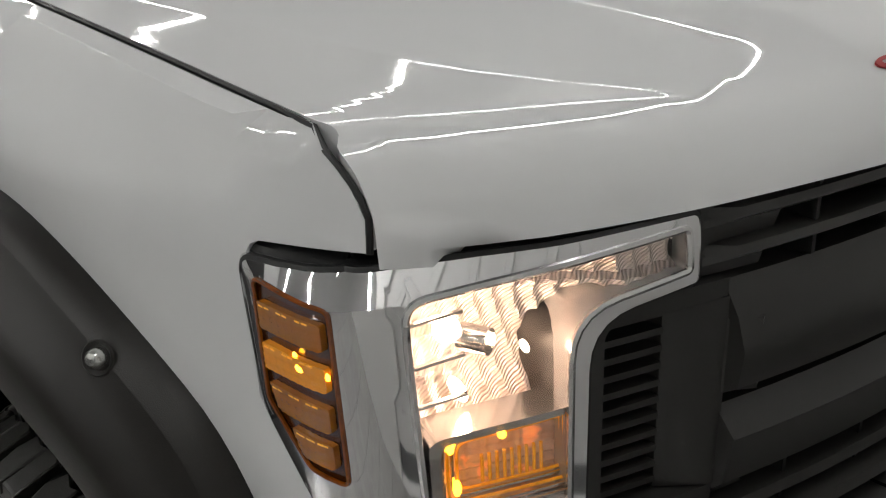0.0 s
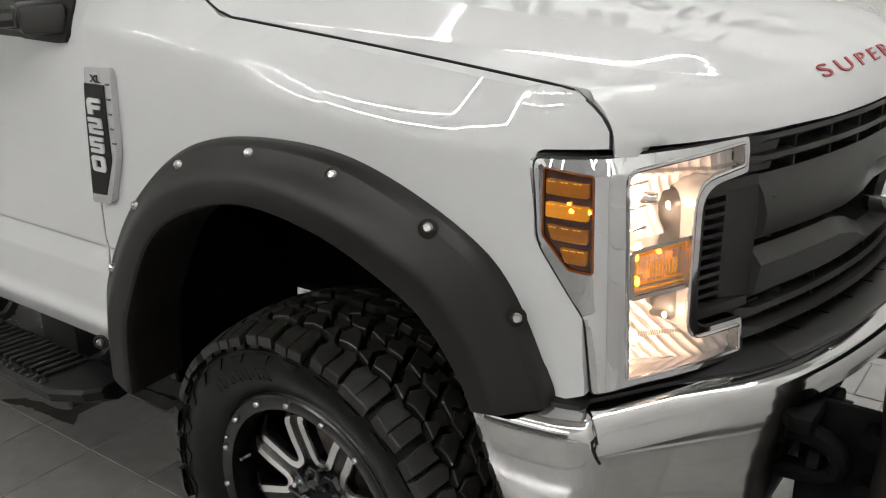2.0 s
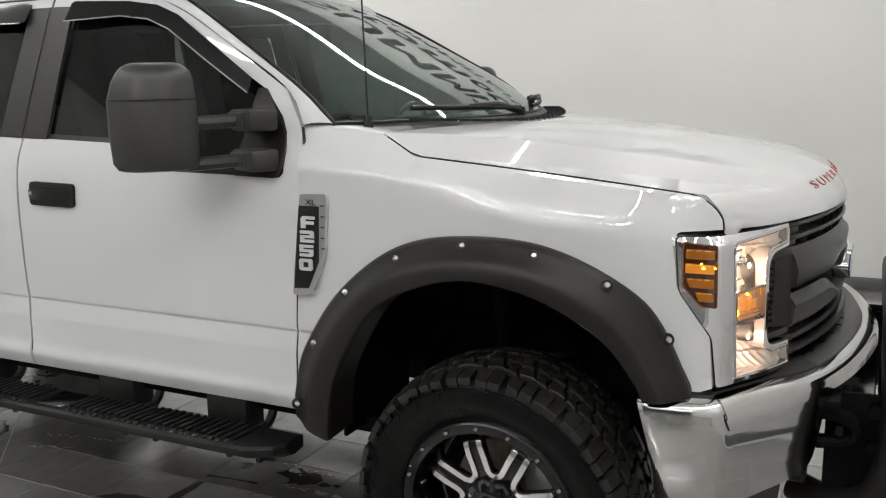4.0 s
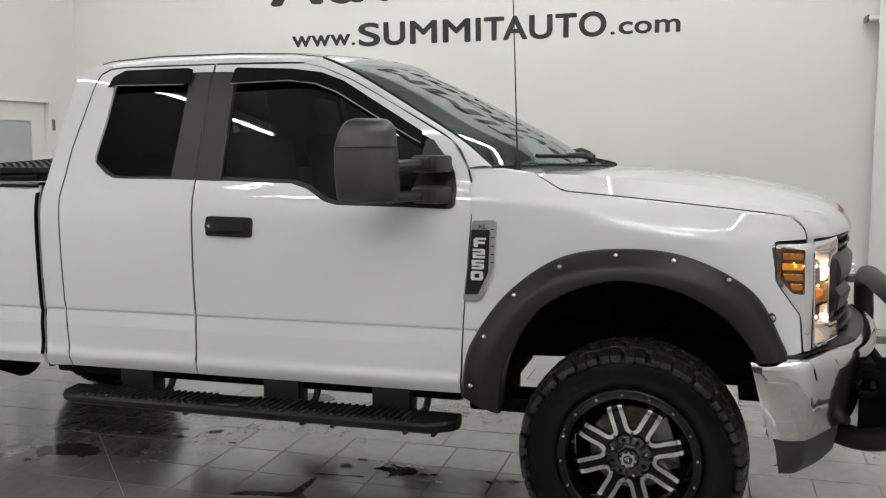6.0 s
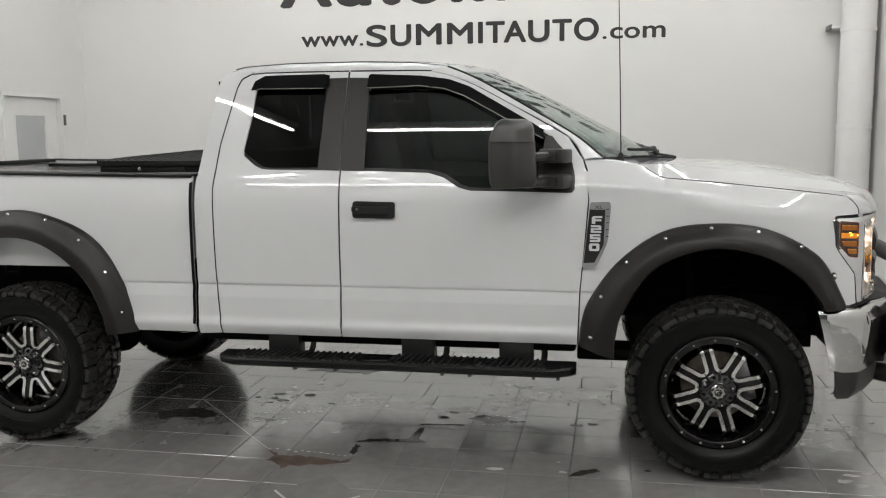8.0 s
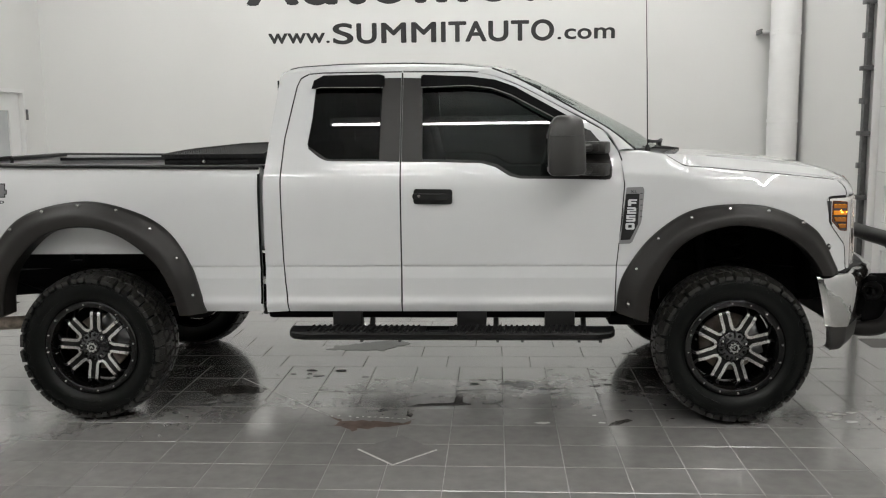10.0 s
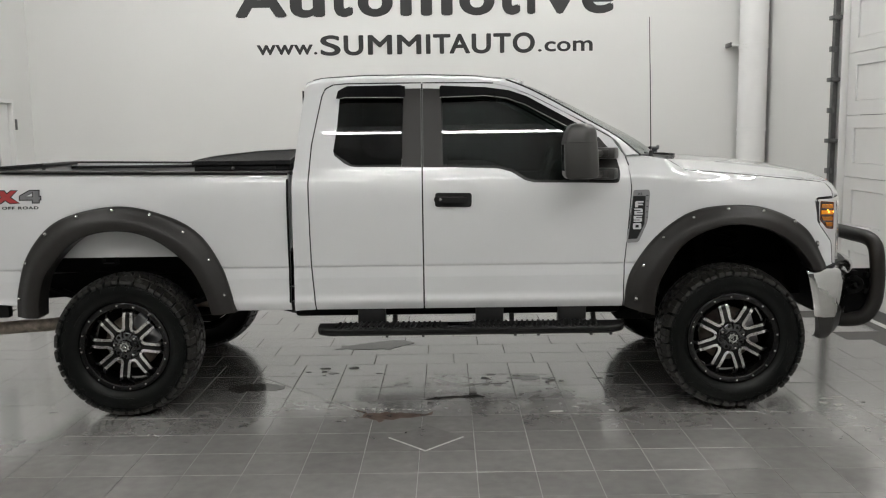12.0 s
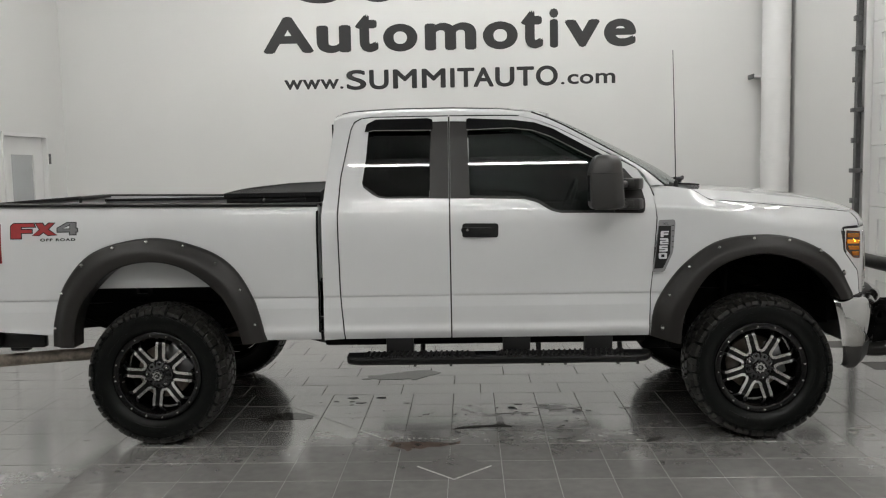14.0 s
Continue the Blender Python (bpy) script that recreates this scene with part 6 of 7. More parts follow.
def grille():
    g = part("grille", solid(grid(bar_rows(-0.80, 0.80, [(0.13, 0.86), (0.13, 1.0), (0.13, 1.15), (0.13, 1.305)])), (-0.02, 0, 0)), BLACK, truck, "dark grey grille with broad bars and fins", smooth=0)
    # cheek plates beside the upper and lower fins
    for s in (-1, 1):
        up = [(-0.66, 1.225), (-0.66, 1.300), (-0.60, 1.304), (-0.52, 1.304), (-0.555, 1.222)]
        part("cheek", flip(solid(sheet(up, 0.04, lambda y, z: on_front(y, z, 0.03)), (-0.03, 0, 0)), s), GRILLE, g)
        low = [(-0.70, 0.862), (-0.665, 0.960), (-0.55, 0.972), (-0.54, 0.95), (-0.52, 0.880), (-0.54, 0.862)]
        part("cheek", flip(solid(sheet(low, 0.04, lambda y, z: on_front(y, z, 0.03)), (-0.03, 0, 0)), s), GRILLE, g)
    for z, d in ((1.284, 0.012), (1.248, 0.010)):
        part("fin", caps(grid(bar_rows(-0.63, 0.63, lambda y: [(0.055, z - 0.008), (d + 0.01, z - 0.009), (d + 0.03 * (abs(y) > 0.60), z - 0.002), (d + 0.004 + 0.03 * (abs(y) > 0.60), z + 0.006), (0.055, z + 0.011)]), False, True)), GRILLE, g)
    part("fin", caps(grid(bar_rows(-0.55, 0.55, [(0.06, 1.288), (0.035, 1.287), (0.033, 1.292), (0.06, 1.297)]), False, True)), BLACK, g)
    for z, d in ((0.957, 0.004), (0.922, -0.008)):
        part("fin", caps(grid(bar_rows(-0.62, 0.62, lambda y: [(0.06, z - 0.008), (d + 0.01, z - 0.010), (d + 0.03 * (abs(y) > 0.59), z - 0.003), (d + 0.006 + 0.03 * (abs(y) > 0.59), z + 0.006), (0.06, z + 0.012)]), False, True)), GRILLE, g)
    for y in (-0.50, -0.38, -0.26, -0.13, 0, 0.13, 0.26, 0.38, 0.50):
        part("fin_strut", moved(box(-0.07, -0.02, -0.004, 0.004, 1.22, 1.30), Matrix.Translation((front_x(y), y, 0))), BLACK, g, smooth=0)
        part("fin_strut", moved(box(-0.07, -0.02, -0.004, 0.004, 0.88, 0.98), Matrix.Translation((front_x(y), y, 0))), BLACK, g, smooth=0)

    # C-shaped frame with two broad bars
    def upper(y):
        a = abs(y)
        lo = lerp([(0, 1.128), (0.20, 1.128), (0.27, 1.108), (0.34, 1.100), (0.64, 1.100)], a)
        return [(0.09, lo), (0.014, lo), (0.000, lo + 0.010), (-0.004, lo + 0.05), (0.006, 1.185), (0.018, 1.207), (0.022, 1.219), (0.09, 1.221)]

    def lower(y):
        a = abs(y)
        hi = lerp([(0, 1.040), (0.20, 1.040), (0.27, 1.068), (0.34, 1.082), (0.64, 1.082)], a)
        return [(0.09, 0.985), (0.016, 0.985), (0.006, 0.995), (-0.002, hi - 0.030), (0.014, hi - 0.008), (0.022, hi), (0.09, hi)]
    part("upper_bar", caps(grid(bar_rows(-0.60, 0.60, upper, 60), False, True)), GRILLE, g, smooth=30)
    part("lower_bar", caps(grid(bar_rows(-0.60, 0.60, lower, 60), False, True)), GRILLE, g, smooth=30)
    part("slot_back", grid(bar_rows(-0.62, 0.62, [(0.085, 0.98), (0.085, 1.22)])), BLACK, g)
    for s in (-1, 1):
        outer = rounded([(-0.756, 1.222), (-0.60, 1.222), (-0.60, 1.205), (-0.60, 1.0), (-0.60, 0.972), (-0.762, 0.972)], [0.035, 0, 0, 0, 0, 0.025], 5)
        hole = rounded([(-0.722, 1.203), (-0.605, 1.203), (-0.605, 0.990), (-0.722, 0.990)], [0.014, 0, 0, 0.01], 4)
        part("bar_frame", flip(flange(sheet(outer, 0.025, lambda y, z: on_front(y, z, 0.018), [hole]), (-0.06, 0.0, 0)), s), GRILLE, g)
        part("vent_back", flip(solid(sheet([(-0.73, 0.985), (-0.59, 0.985), (-0.59, 1.21), (-0.73, 1.21)], 0.08, lambda y, z: on_front(y, z, 0.075)), (-0.01, 0, 0)), s), BLACK, g, smooth=0)
        for k in range(11):
            z = 1.000 + k * 0.0188
            part("vent_slat", flip(caps(grid([[on_front(y, z, 0.066), on_front(y, z + 0.002, 0.036), on_front(y, z + 0.009, 0.036), on_front(y, z + 0.008, 0.066)] for y in (-0.724, -0.68, -0.648)], False, True)), s), GRILLE, g, smooth=0)
        part("vent_wall", flip(caps(grid([[on_front(y, z, d) for y, d in ((-0.650, 0.070), (-0.646, 0.040), (-0.606, 0.016), (-0.598, 0.016), (-0.598, 0.07))] for z in (0.992, 1.05, 1.12, 1.204)], False, True)), s), GRILLE, g)
        part("bar_step", flip(caps(grid([[on_front(y, z, d) for y, d in ((-0.606, 0.03), (-0.600, 0.014), (-0.575, 0.002), (-0.56, 0.012), (-0.56, 0.05))] for z in (1.102, 1.112, 1.165, 1.18)], False, True)), s), GRILLE, g)
    # plain oval badge in the middle
    ov = [(0.148 * math.cos(a), 1.080 + 0.060 * math.sin(a)) for a in np.linspace(0, 2 * math.pi, 40)[:-1]]
    part("badge_rim", solid(sheet(ov, 0.03, lambda y, z: on_front(y, z, -0.020)), (-0.05, 0, 0)), CHROME, g, "chrome rim of a plain oval badge")
    ov = [(0.134 * math.cos(a), 1.080 + 0.050 * math.sin(a)) for a in np.linspace(0, 2 * math.pi, 40)[:-1]]
    part("badge_face", solid(sheet(ov, 0.03, lambda y, z: on_front(y, z, -0.0225)), (-0.006, 0, 0)), BLUE, g, "dark blue oval face")


BUMP_PLAN = spline([(2.345, -1.035), (2.42, -1.028), (2.49, -1.015), (2.540, -0.992), (2.575, -0.945), (2.66, -0.815), (2.745, -0.680), (2.80, -0.55), (2.85, -0.35), (2.885, -0.12), (2.89, 0.0)], 140)
BUMP_RUN = np.concatenate([[0], np.cumsum([math.dist(a, b) for a, b in zip(BUMP_PLAN[:-1], BUMP_PLAN[1:])])])


def bump_s(y):
    return float(np.interp(y, [p[1] for p in BUMP_PLAN], BUMP_RUN))


def on_bumper(u, z, deep=0.0):
    k = min(max(u, 0), BUMP_RUN[-1])
    x, y = (float(np.interp(k, BUMP_RUN, [p[m] for p in BUMP_PLAN])) for m in (0, 1))
    e = 0.012
    x2, y2 = (float(np.interp(k + e, BUMP_RUN, [p[m] for p in BUMP_PLAN])) for m in (0, 1))
    x1, y1 = (float(np.interp(k - e, BUMP_RUN, [p[m] for p in BUMP_PLAN])) for m in (0, 1))
    n = Vector((y2 - y1, -(x2 - x1), 0)).normalized()
    out = lerp([(0.50, -0.058), (0.56, -0.037), (0.60, -0.025), (0.65, -0.0135), (0.70, -0.006), (0.75, -0.001), (0.800, 0.0015), (0.846, 0.0), (0.856, -0.004), (0.864, -0.011), (0.870, -0.024), (0.874, -0.058)], z)
    brim = lerp([(0.0, 0.852), (0.192, 0.850), (0.212, 0.818), (0.60, 0.815), (0.9, 0.822)], u)
    out -= 0.55 * max(0.0, min(z, 0.862) - brim) * lerp([(0.0, 0.3), (0.19, 0.3), (0.212, 1.0), (0.40, 1.0), (0.54, 0.2), (0.8, 0.0)], u)
    return Vector((x, y, z)) + n * (out - deep)


def bumper():
    e = BUMP_RUN[-1]
    for s in (-1, 1):
        cut = bump_s(-0.66)
        foot = [(0.0, 0.860), (0.004, 0.846), (0.070, 0.585), (0.078, 0.568), (0.10, 0.563), (bump_s(-0.93), 0.562), (cut - 0.05, 0.578), (cut - 0.02, 0.592), (cut - 0.006, 0.63), (cut + 0.004, 0.75), (cut + 0.012, 0.80), (cut + 0.03, 0.822), (e, 0.822)]
        levels = [0.555 + 0.012 * k for k in range(21)] + [0.8135, 0.816, 0.8195, 0.826, 0.836, 0.846, 0.853, 0.859, 0.864, 0.868, 0.871, 0.8735]
        cols = sorted(set([0.188, 0.192, 0.197, 0.202, 0.207, 0.212, 0.217] + [round(u, 5) for u in np.linspace(0, e, 120)] + [p[0] for p in foot]))
        bm = grid([[on_bumper(u, max(z, lerp(foot, u))) for z in levels] for u in cols])
        bmesh.ops.remove_doubles(bm, verts=bm.verts, dist=1e-5)
        bmesh.ops.dissolve_degenerate(bm, edges=bm.edges, dist=1e-6)
        b = part("bumper", flip(flange(bm, (-0.03, 0.012, 0)), s), BUMPER, truck, "chrome front bumper, chipped at the corner")
        chip = [(0.196, 0.842), (0.203, 0.846), (0.207, 0.835), (0.204, 0.826), (0.209, 0.812), (0.215, 0.800), (0.210, 0.799), (0.203, 0.812), (0.198, 0.826)]
        if s < 0:
            part("chip", solid(sheet(chip, 0.006, lambda u, z: on_bumper(u, z, -0.0012)), (-0.002, 0.001, 0)), BLACK, b, "dark chip in the chrome")
        # plastic filler above and the black end cap below
        rows = [[on_bumper(u, 0.868, d + 0.02) + Vector((0, 0, h)) for d, h in ((0.0, -0.01), (0.01, 0.010), (0.06, 0.022), (0.13, 0.026))] for u in np.linspace(0.0, bump_s(-0.60), 24)]
        part("filler", flip(solid(grid(rows), (0, 0, -0.008)), s), BLACK, b, "black plastic filler strip")
        rows = []
        for z, u0, u1, d0 in ((0.578, 0.060, bump_s(-0.76), 0.010), (0.53, 0.075, bump_s(-0.765), 0.006), (0.47, 0.085, bump_s(-0.78), 0.012), (0.435, 0.095, bump_s(-0.83), 0.030), (0.420, 0.10, bump_s(-0.86), 0.045)):
            front = [on_bumper(u, max(z, 0.56), d0) for u in np.linspace(u0, u1, 14)]
            rows.append([(p.x, p.y, z) for p in front + [on_bumper(u, 0.56, d0 + 0.09) for u in np.linspace(u1, u0 + 0.03, 10)]])
        part("end_cap", flip(caps(grid(rows, False, True)), s), PLASTIC, b, "dark plastic bumper end cap")
        # bonnet of the step pad
        rows = []
        for k in range(25):
            y = -0.62 + 0.62 * k / 24
            u = bump_s(y)
            rows.append([on_bumper(u, 0.870, d) + Vector((0, 0, h)) for d, h in ((0.026, -0.004), (0.030, 0.008), (0.040, 0.011), (0.165 if k else 0.085, 0.012), (0.17 if k else 0.09, 0.0))])
        pad = part("step_pad", flip(caps(grid(rows)), s), PLASTIC, b, "black textured bumper step pad")
        for y in (-0.50, -0.38, -0.26, -0.14, -0.03):
            c = on_bumper(bump_s(y), 0.881, 0.105) + Vector((0, 0, 0.0005))
            part("pad_groove", flip(moved(box(-0.055, 0.055, -0.002, 0.002, -0.002, 0.0015), Matrix.Translation(c)), s), FRAME, pad, smooth=0)
        # dark recess, tow hook and brackets
        part("recess", flip(joined(box(2.50, 2.60, -0.68, 0.0, 0.56, 0.84), box(2.50, 2.72, -0.66, 0.0, 0.54, 0.575, 0.01)), s), BLACK, b, smooth=0)
        hook = spline([(2.66, -0.60, 0.74), (2.78, -0.60, 0.745), (2.84, -0.595, 0.715), (2.83, -0.59, 0.665), (2.74, -0.585, 0.650)], 14)
        part("tow_hook", flip(tube(hook, 0.022, 10), s), FRAME, b, "black tow hook")
        part("hook_mount", flip(joined(box(2.60, 2.80, -0.655, -0.53, 0.765, 0.800, 0.008), moved(box(-0.01, 0.01, -0.02, 0.02, -0.10, 0.10, 0.006), pose(2.81, -0.50, 0.70, 8, 0, 0)), tube([(2.79, -0.51, 0.77), (2.835, -0.51, 0.77)], 0.014, 6), tube([(2.79, -0.49, 0.64), (2.835, -0.49, 0.64)], 0.014, 6), moved(box(-0.012, 0.012, -0.14, 0.02, -0.018, 0.018, 0.006), pose(2.80, -0.50, 0.62, -35, 0, 0))), s), FRAME, b)
    # bull bar of thick dark tube
    bar = thing("bull_bar", "dark thick-tube bull bar mounted before the bumper", "bull bar", (2.9, 0, 0.7))
    yy = 0.60
    path = spline([(-0.22, -yy + 0.10, -0.235), (-0.13, -yy + 0.05, -0.245), (-0.03, -yy, -0.215), (0.03, -yy - 0.01, -0.12), (0.05, -yy, 0.03), (0.045, -yy + 0.005, 0.17), (0.04, -yy + 0.04, 0.255), (0.04, -yy + 0.15, 0.29), (0.04, -0.2, 0.292), (0.04, 0.2, 0.292),
                   (0.04, yy - 0.15, 0.29), (0.04, yy - 0.04, 0.255), (0.045, yy - 0.005, 0.17), (0.05, yy, 0.03), (0.03, yy + 0.01, -0.12), (-0.03, yy, -0.215), (-0.13, yy - 0.05, -0.245), (-0.22, yy - 0.10, -0.235)], 90)
    part("hoop", tube(path, 0.048, 16), FLARE, bar)
    for s in (-1, 1):
        part("mount", flip(joined(box(-0.14, 0.03, -0.56, -0.545, -0.22, 0.10, 0.006), tube([(-0.01, -0.60, 0.06), (-0.01, -0.52, 0.06)], 0.02, 8), tube([(-0.01, -0.60, -0.05), (-0.01, -0.52, -0.05)], 0.02, 8)), s), FRAME, bar)
    part("cross_tube", tube([(0.03, -0.58, -0.06), (0.03, 0.58, -0.06)], 0.03, 12), FRAME, bar)
    part("skid_plate", moved(solid(grid([[(0, y, 0), (0.10, y, 0.20)] for y in (-0.42, -0.2, 0.0, 0.2, 0.42)]), (0.004, 0, -0.002)), Matrix.Translation((-0.11, 0, -0.27))), SATIN, bar, "bright perforated skid plate")
    for k in range(9):
        for r in range(2):
            c = moved(box(-0.028, 0.028, -0.03, 0.03, -0.002, 0.002, 0.001), pose(-0.035 - 0.045 * (1 - r) + 0.01, -0.36 + k * 0.09, -0.125 - 0.09 * (1 - r) + 0.012, 0, -63, 0))
            part("plate_slot", c, BLACK, bar, smooth=0)


# ---- wheels ----
def polar(a, r, y):
    return (r * math.cos(a), y, r * math.sin(a))


def tread_blocks():
    """The tread as one mesh: interlocking many-sided blocks in five rows, each cut by a thin sipe."""
    bm = bmesh.new()
    n = 28
    d = 2 * math.pi / n
    rng = random.Random(3)

    def block(poly, r0, r1, inset=0.0022):
        ca, cy = sum(p[0] for p in poly) / len(poly), sum(p[1] for p in poly) / len(poly)
        rings = []
        for r, e in ((r0, -0.0015), (r1 - 0.0022, 0.0), (r1, inset)):
            ring = []
            for a, y in poly:
                k = 1 - e / 0.022
                drop = 0.9 * (y - 0.032) ** 2
                ring.append(bm.verts.new(polar(ca + (a - ca) * k, r - drop, cy + (y - cy) * k)))
            rings.append(ring)
        m = len(poly)
        for p, q in zip(rings[:-1], rings[1:]):
            for i in range(m):
                bm.faces.new([p[i], p[(i + 1) % m], q[(i + 1) % m], q[i]])
        bm.faces.new(rings[-1])

    shoulder = [[(0.05, -0.131), (0.44, -0.133), (0.45, -0.072), (0.30, -0.066), (0.10, -0.075)], [(0.47, -0.133), (0.84, -0.131), (0.93, -0.100), (0.86, -0.070), (0.62, -0.078), (0.475, -0.073)]]
    second = [[(0.06, -0.058), (0.30, -0.057), (0.52, -0.064), (0.66, -0.040), (0.56, -0.012), (0.33, -0.016), (0.20, -0.034)], [(0.64, -0.066), (0.98, -0.060), (0.90, -0.040), (1.08, -0.020), (0.96, -0.006), (0.68, -0.012), (0.77, -0.038)]]
    middle = [[(0.02, -0.004), (0.40, -0.008), (0.58, 0.012), (0.42, 0.030), (0.50, 0.052), (0.16, 0.054), (0.22, 0.028)], [(0.50, -0.004), (0.90, 0.002), (0.99, 0.022), (1.10, 0.050), (0.64, 0.056), (0.55, 0.034), (0.70, 0.016)]]
    for k in range(n):
        for rows, mirror, shift, top in ((shoulder, False, 0.0, 0.4485), (second, False, 0.22, 0.4485), (middle, False, 0.50, 0.4485), (second, True, 0.72, 0.4485), (shoulder, True, 0.36, 0.4485)):
            for poly in rows:
                j = rng.uniform(-0.035, 0.035)
                long = 0.006 if k % 2 and rows is shoulder else 0.0
                pts = []
                for a, y in poly:
                    y -= long if y < -0.12 else 0.0
                    pts.append(((a + shift + j + rng.uniform(-0.02, 0.02) + k) * d, (0.064 - y if mirror else y) + rng.uniform(-0.0015, 0.0015)))
                block(pts, 0.428, top + rng.uniform(-0.0010, 0.0006))
    return bm


def wheels():
    w = part("wheel", joined(lathe([(0.280, 0.20), (0.262, 0.18), (0.240, 0.10), (0.236, -0.02), (0.240, -0.075), (0.246, -0.098), (0.268, -0.104), (0.280, -0.104), (0.286, -0.098), (0.286, -0.085), (0.268, -0.075)], 64)), RIM, truck, "gloss black and machined alloy wheel with an all-terrain tyre")
    # tyre carcass with a fine rib round the shoulder
    prof = [(0.268, 0.19), (0.300, 0.200), (0.345, 0.198), (0.390, 0.184), (0.413, 0.168), (0.4265, 0.10), (0.431, 0.03), (0.4265, -0.04), (0.420, -0.08), (0.412, -0.106), (0.404, -0.116), (0.395, -0.122), (0.3905, -0.1245), (0.3895, -0.1275), (0.3870, -0.1275), (0.3860, -0.1255),
            (0.374, -0.129), (0.358, -0.131), (0.345, -0.131), (0.330, -0.128), (0.312, -0.121), (0.298, -0.112), (0.288, -0.103), (0.283, -0.098)]
    part("tyre", lathe(prof, 112), RUBBER, w, "black rubber tyre", smooth=40)
    part("tread", tread_blocks(), TREAD, w, "worn brown-black tread blocks", smooth=0)
    # stepped lugs below the shoulder blocks, and wedge marks under the rib
    n = 28
    d = 2 * math.pi / n
    for k in range(n):
        lug = bmesh.new()
        for a0, a1, lo, out in ((0.05, 0.43, 0.393 if k % 2 else 0.398, 0.0), (0.48, 0.86, 0.392 if k % 2 else 0.395, 0.002)):
            for r0, r1, deep in ((lo, 0.409, 0.0), (0.411, 0.4245, -0.003)):
                pts = [((k + a0) * d, r1), ((k + a1) * d, r1), ((k + a1 - 0.03) * d, r0), ((k + a0 + 0.05) * d, r0)]
                top = lambda r: -0.1265 - out - deep + 0.35 * max(0.0, r - 0.40)
                f0 = [lug.verts.new(polar(t, r - 0.001, top(r) - 0.003)) for t, r in pts]
                f1 = [lug.verts.new(polar(t, r, top(r) + 0.016)) for t, r in pts]
                lug.faces.new(f0)
                for i in range(4):
                    lug.faces.new([f0[i], f0[(i + 1) % 4], f1[(i + 1) % 4], f1[i]])
        part("side_lug", lug, LUG, w, smooth=0)
        a = (k + 0.2) * d
        wedge = [(a, 0.383), (a + 0.50 * d, 0.383), (a + 0.60 * d, 0.377), (a + 0.30 * d, 0.363), (a + 0.20 * d, 0.363)]
        mark = bmesh.new()
        f0 = [mark.verts.new(polar(t, r, -0.1300 - 0.06 * (0.383 - r) - 0.0012)) for t, r in wedge]
        f1 = [mark.verts.new(polar(t, r, -0.127)) for t, r in wedge]
        mark.faces.new(f0)
        for i in range(5):
            mark.faces.new([f0[i], f0[(i + 1) % 5], f1[(i + 1) % 5], f1[i]])
        part("moulded_wedge", mark, RUBBER, w, smooth=0)
    # raised bars for the moulded writing
    for base in (1.95, 4.1, 5.9):
        for k in range(6):
            a0 = base - k * 0.105
            outer = [(a0, 0.322), (a0 + 0.075, 0.322), (a0 + 0.082, 0.350), (a0 + 0.010, 0.350)]
            hole = [(a0 + 0.016, 0.328), (a0 + 0.062, 0.328), (a0 + 0.067, 0.344), (a0 + 0.023, 0.344)]
            part("moulded_mark", solid(sheet(outer, 0.05, lambda a, r: polar(a, r, -0.1262 - 0.16 * (r - 0.322) - 0.0012), [hole]), (0, 0.004, 0)), RUBBER, w, smooth=0)
    # outer ring with sixteen bolts
    part("bead_ring", lathe([(0.240, -0.085), (0.245, -0.106), (0.251, -0.110), (0.274, -0.110), (0.279, -0.106), (0.281, -0.095)], 64), RIM, w)
    for k in range(16):
        a = 2 * math.pi * (k + 0.5) / 16
        part("ring_bolt", moved(lathe([(0, -0.1185), (0.005, -0.1175), (0.0075, -0.1145), (0.008, -0.108)], 10), Matrix.Translation((0.2623 * math.cos(a), 0, 0.2623 * math.sin(a)))), STEEL, w, "bright ring bolt")
    # a small screw and the valve in the lip
    part("ring_screw", moved(lathe([(0, -0.1145), (0.003, -0.114), (0.0045, -0.112), (0.005, -0.108)], 8), Matrix.Translation((0.268 * math.cos(2.45), 0, 0.268 * math.sin(2.45)))), SATIN, w)
    part("valve", moved(tube([(0, -0.075, 0), (0, -0.100, 0)], [0.0055, 0.004], 8), Matrix.Translation((0.222 * math.cos(2.62), 0, 0.222 * math.sin(2.62)))), STEEL, w)
    # deep disc with eight windows
    disc = [(0.242 * math.cos(a), 0.242 * math.sin(a)) for a in np.linspace(0, 2 * math.pi, 97)[:-1]]
    holes, frames = [], []
    for k in range(8):
        a = 2 * math.pi * (k + 0.5) / 8
        c, s_ = math.cos(a), math.sin(a)
        turn = lambda p, c=c, s_=s_: (p[0] * c - p[1] * s_, p[0] * s_ + p[1] * c)
        holes.append([turn(p) for p in rounded([(0.110, -0.010), (0.140, -0.024), (0.198, -0.047), (0.236, -0.044), (0.238, 0.0), (0.236, 0.044), (0.198, 0.047), (0.140, 0.024), (0.110, 0.010)], [0.012, 0.02, 0.006, 0.004, 0, 0.004, 0.006, 0.02, 0.012], 3)])
        frames.append(turn)

    def dish(u, v):
        r = math.hypot(u, v)
        return (u, -lerp([(0.0, 0.040), (0.09, 0.050), (0.13, 0.056), (0.17, 0.061), (0.203, 0.063), (0.218, 0.052), (0.245, 0.030)], r), v)
    part("spokes", solid(sheet(disc, 0.016, dish, holes), (0, 0.022, 0)), RIM, w)

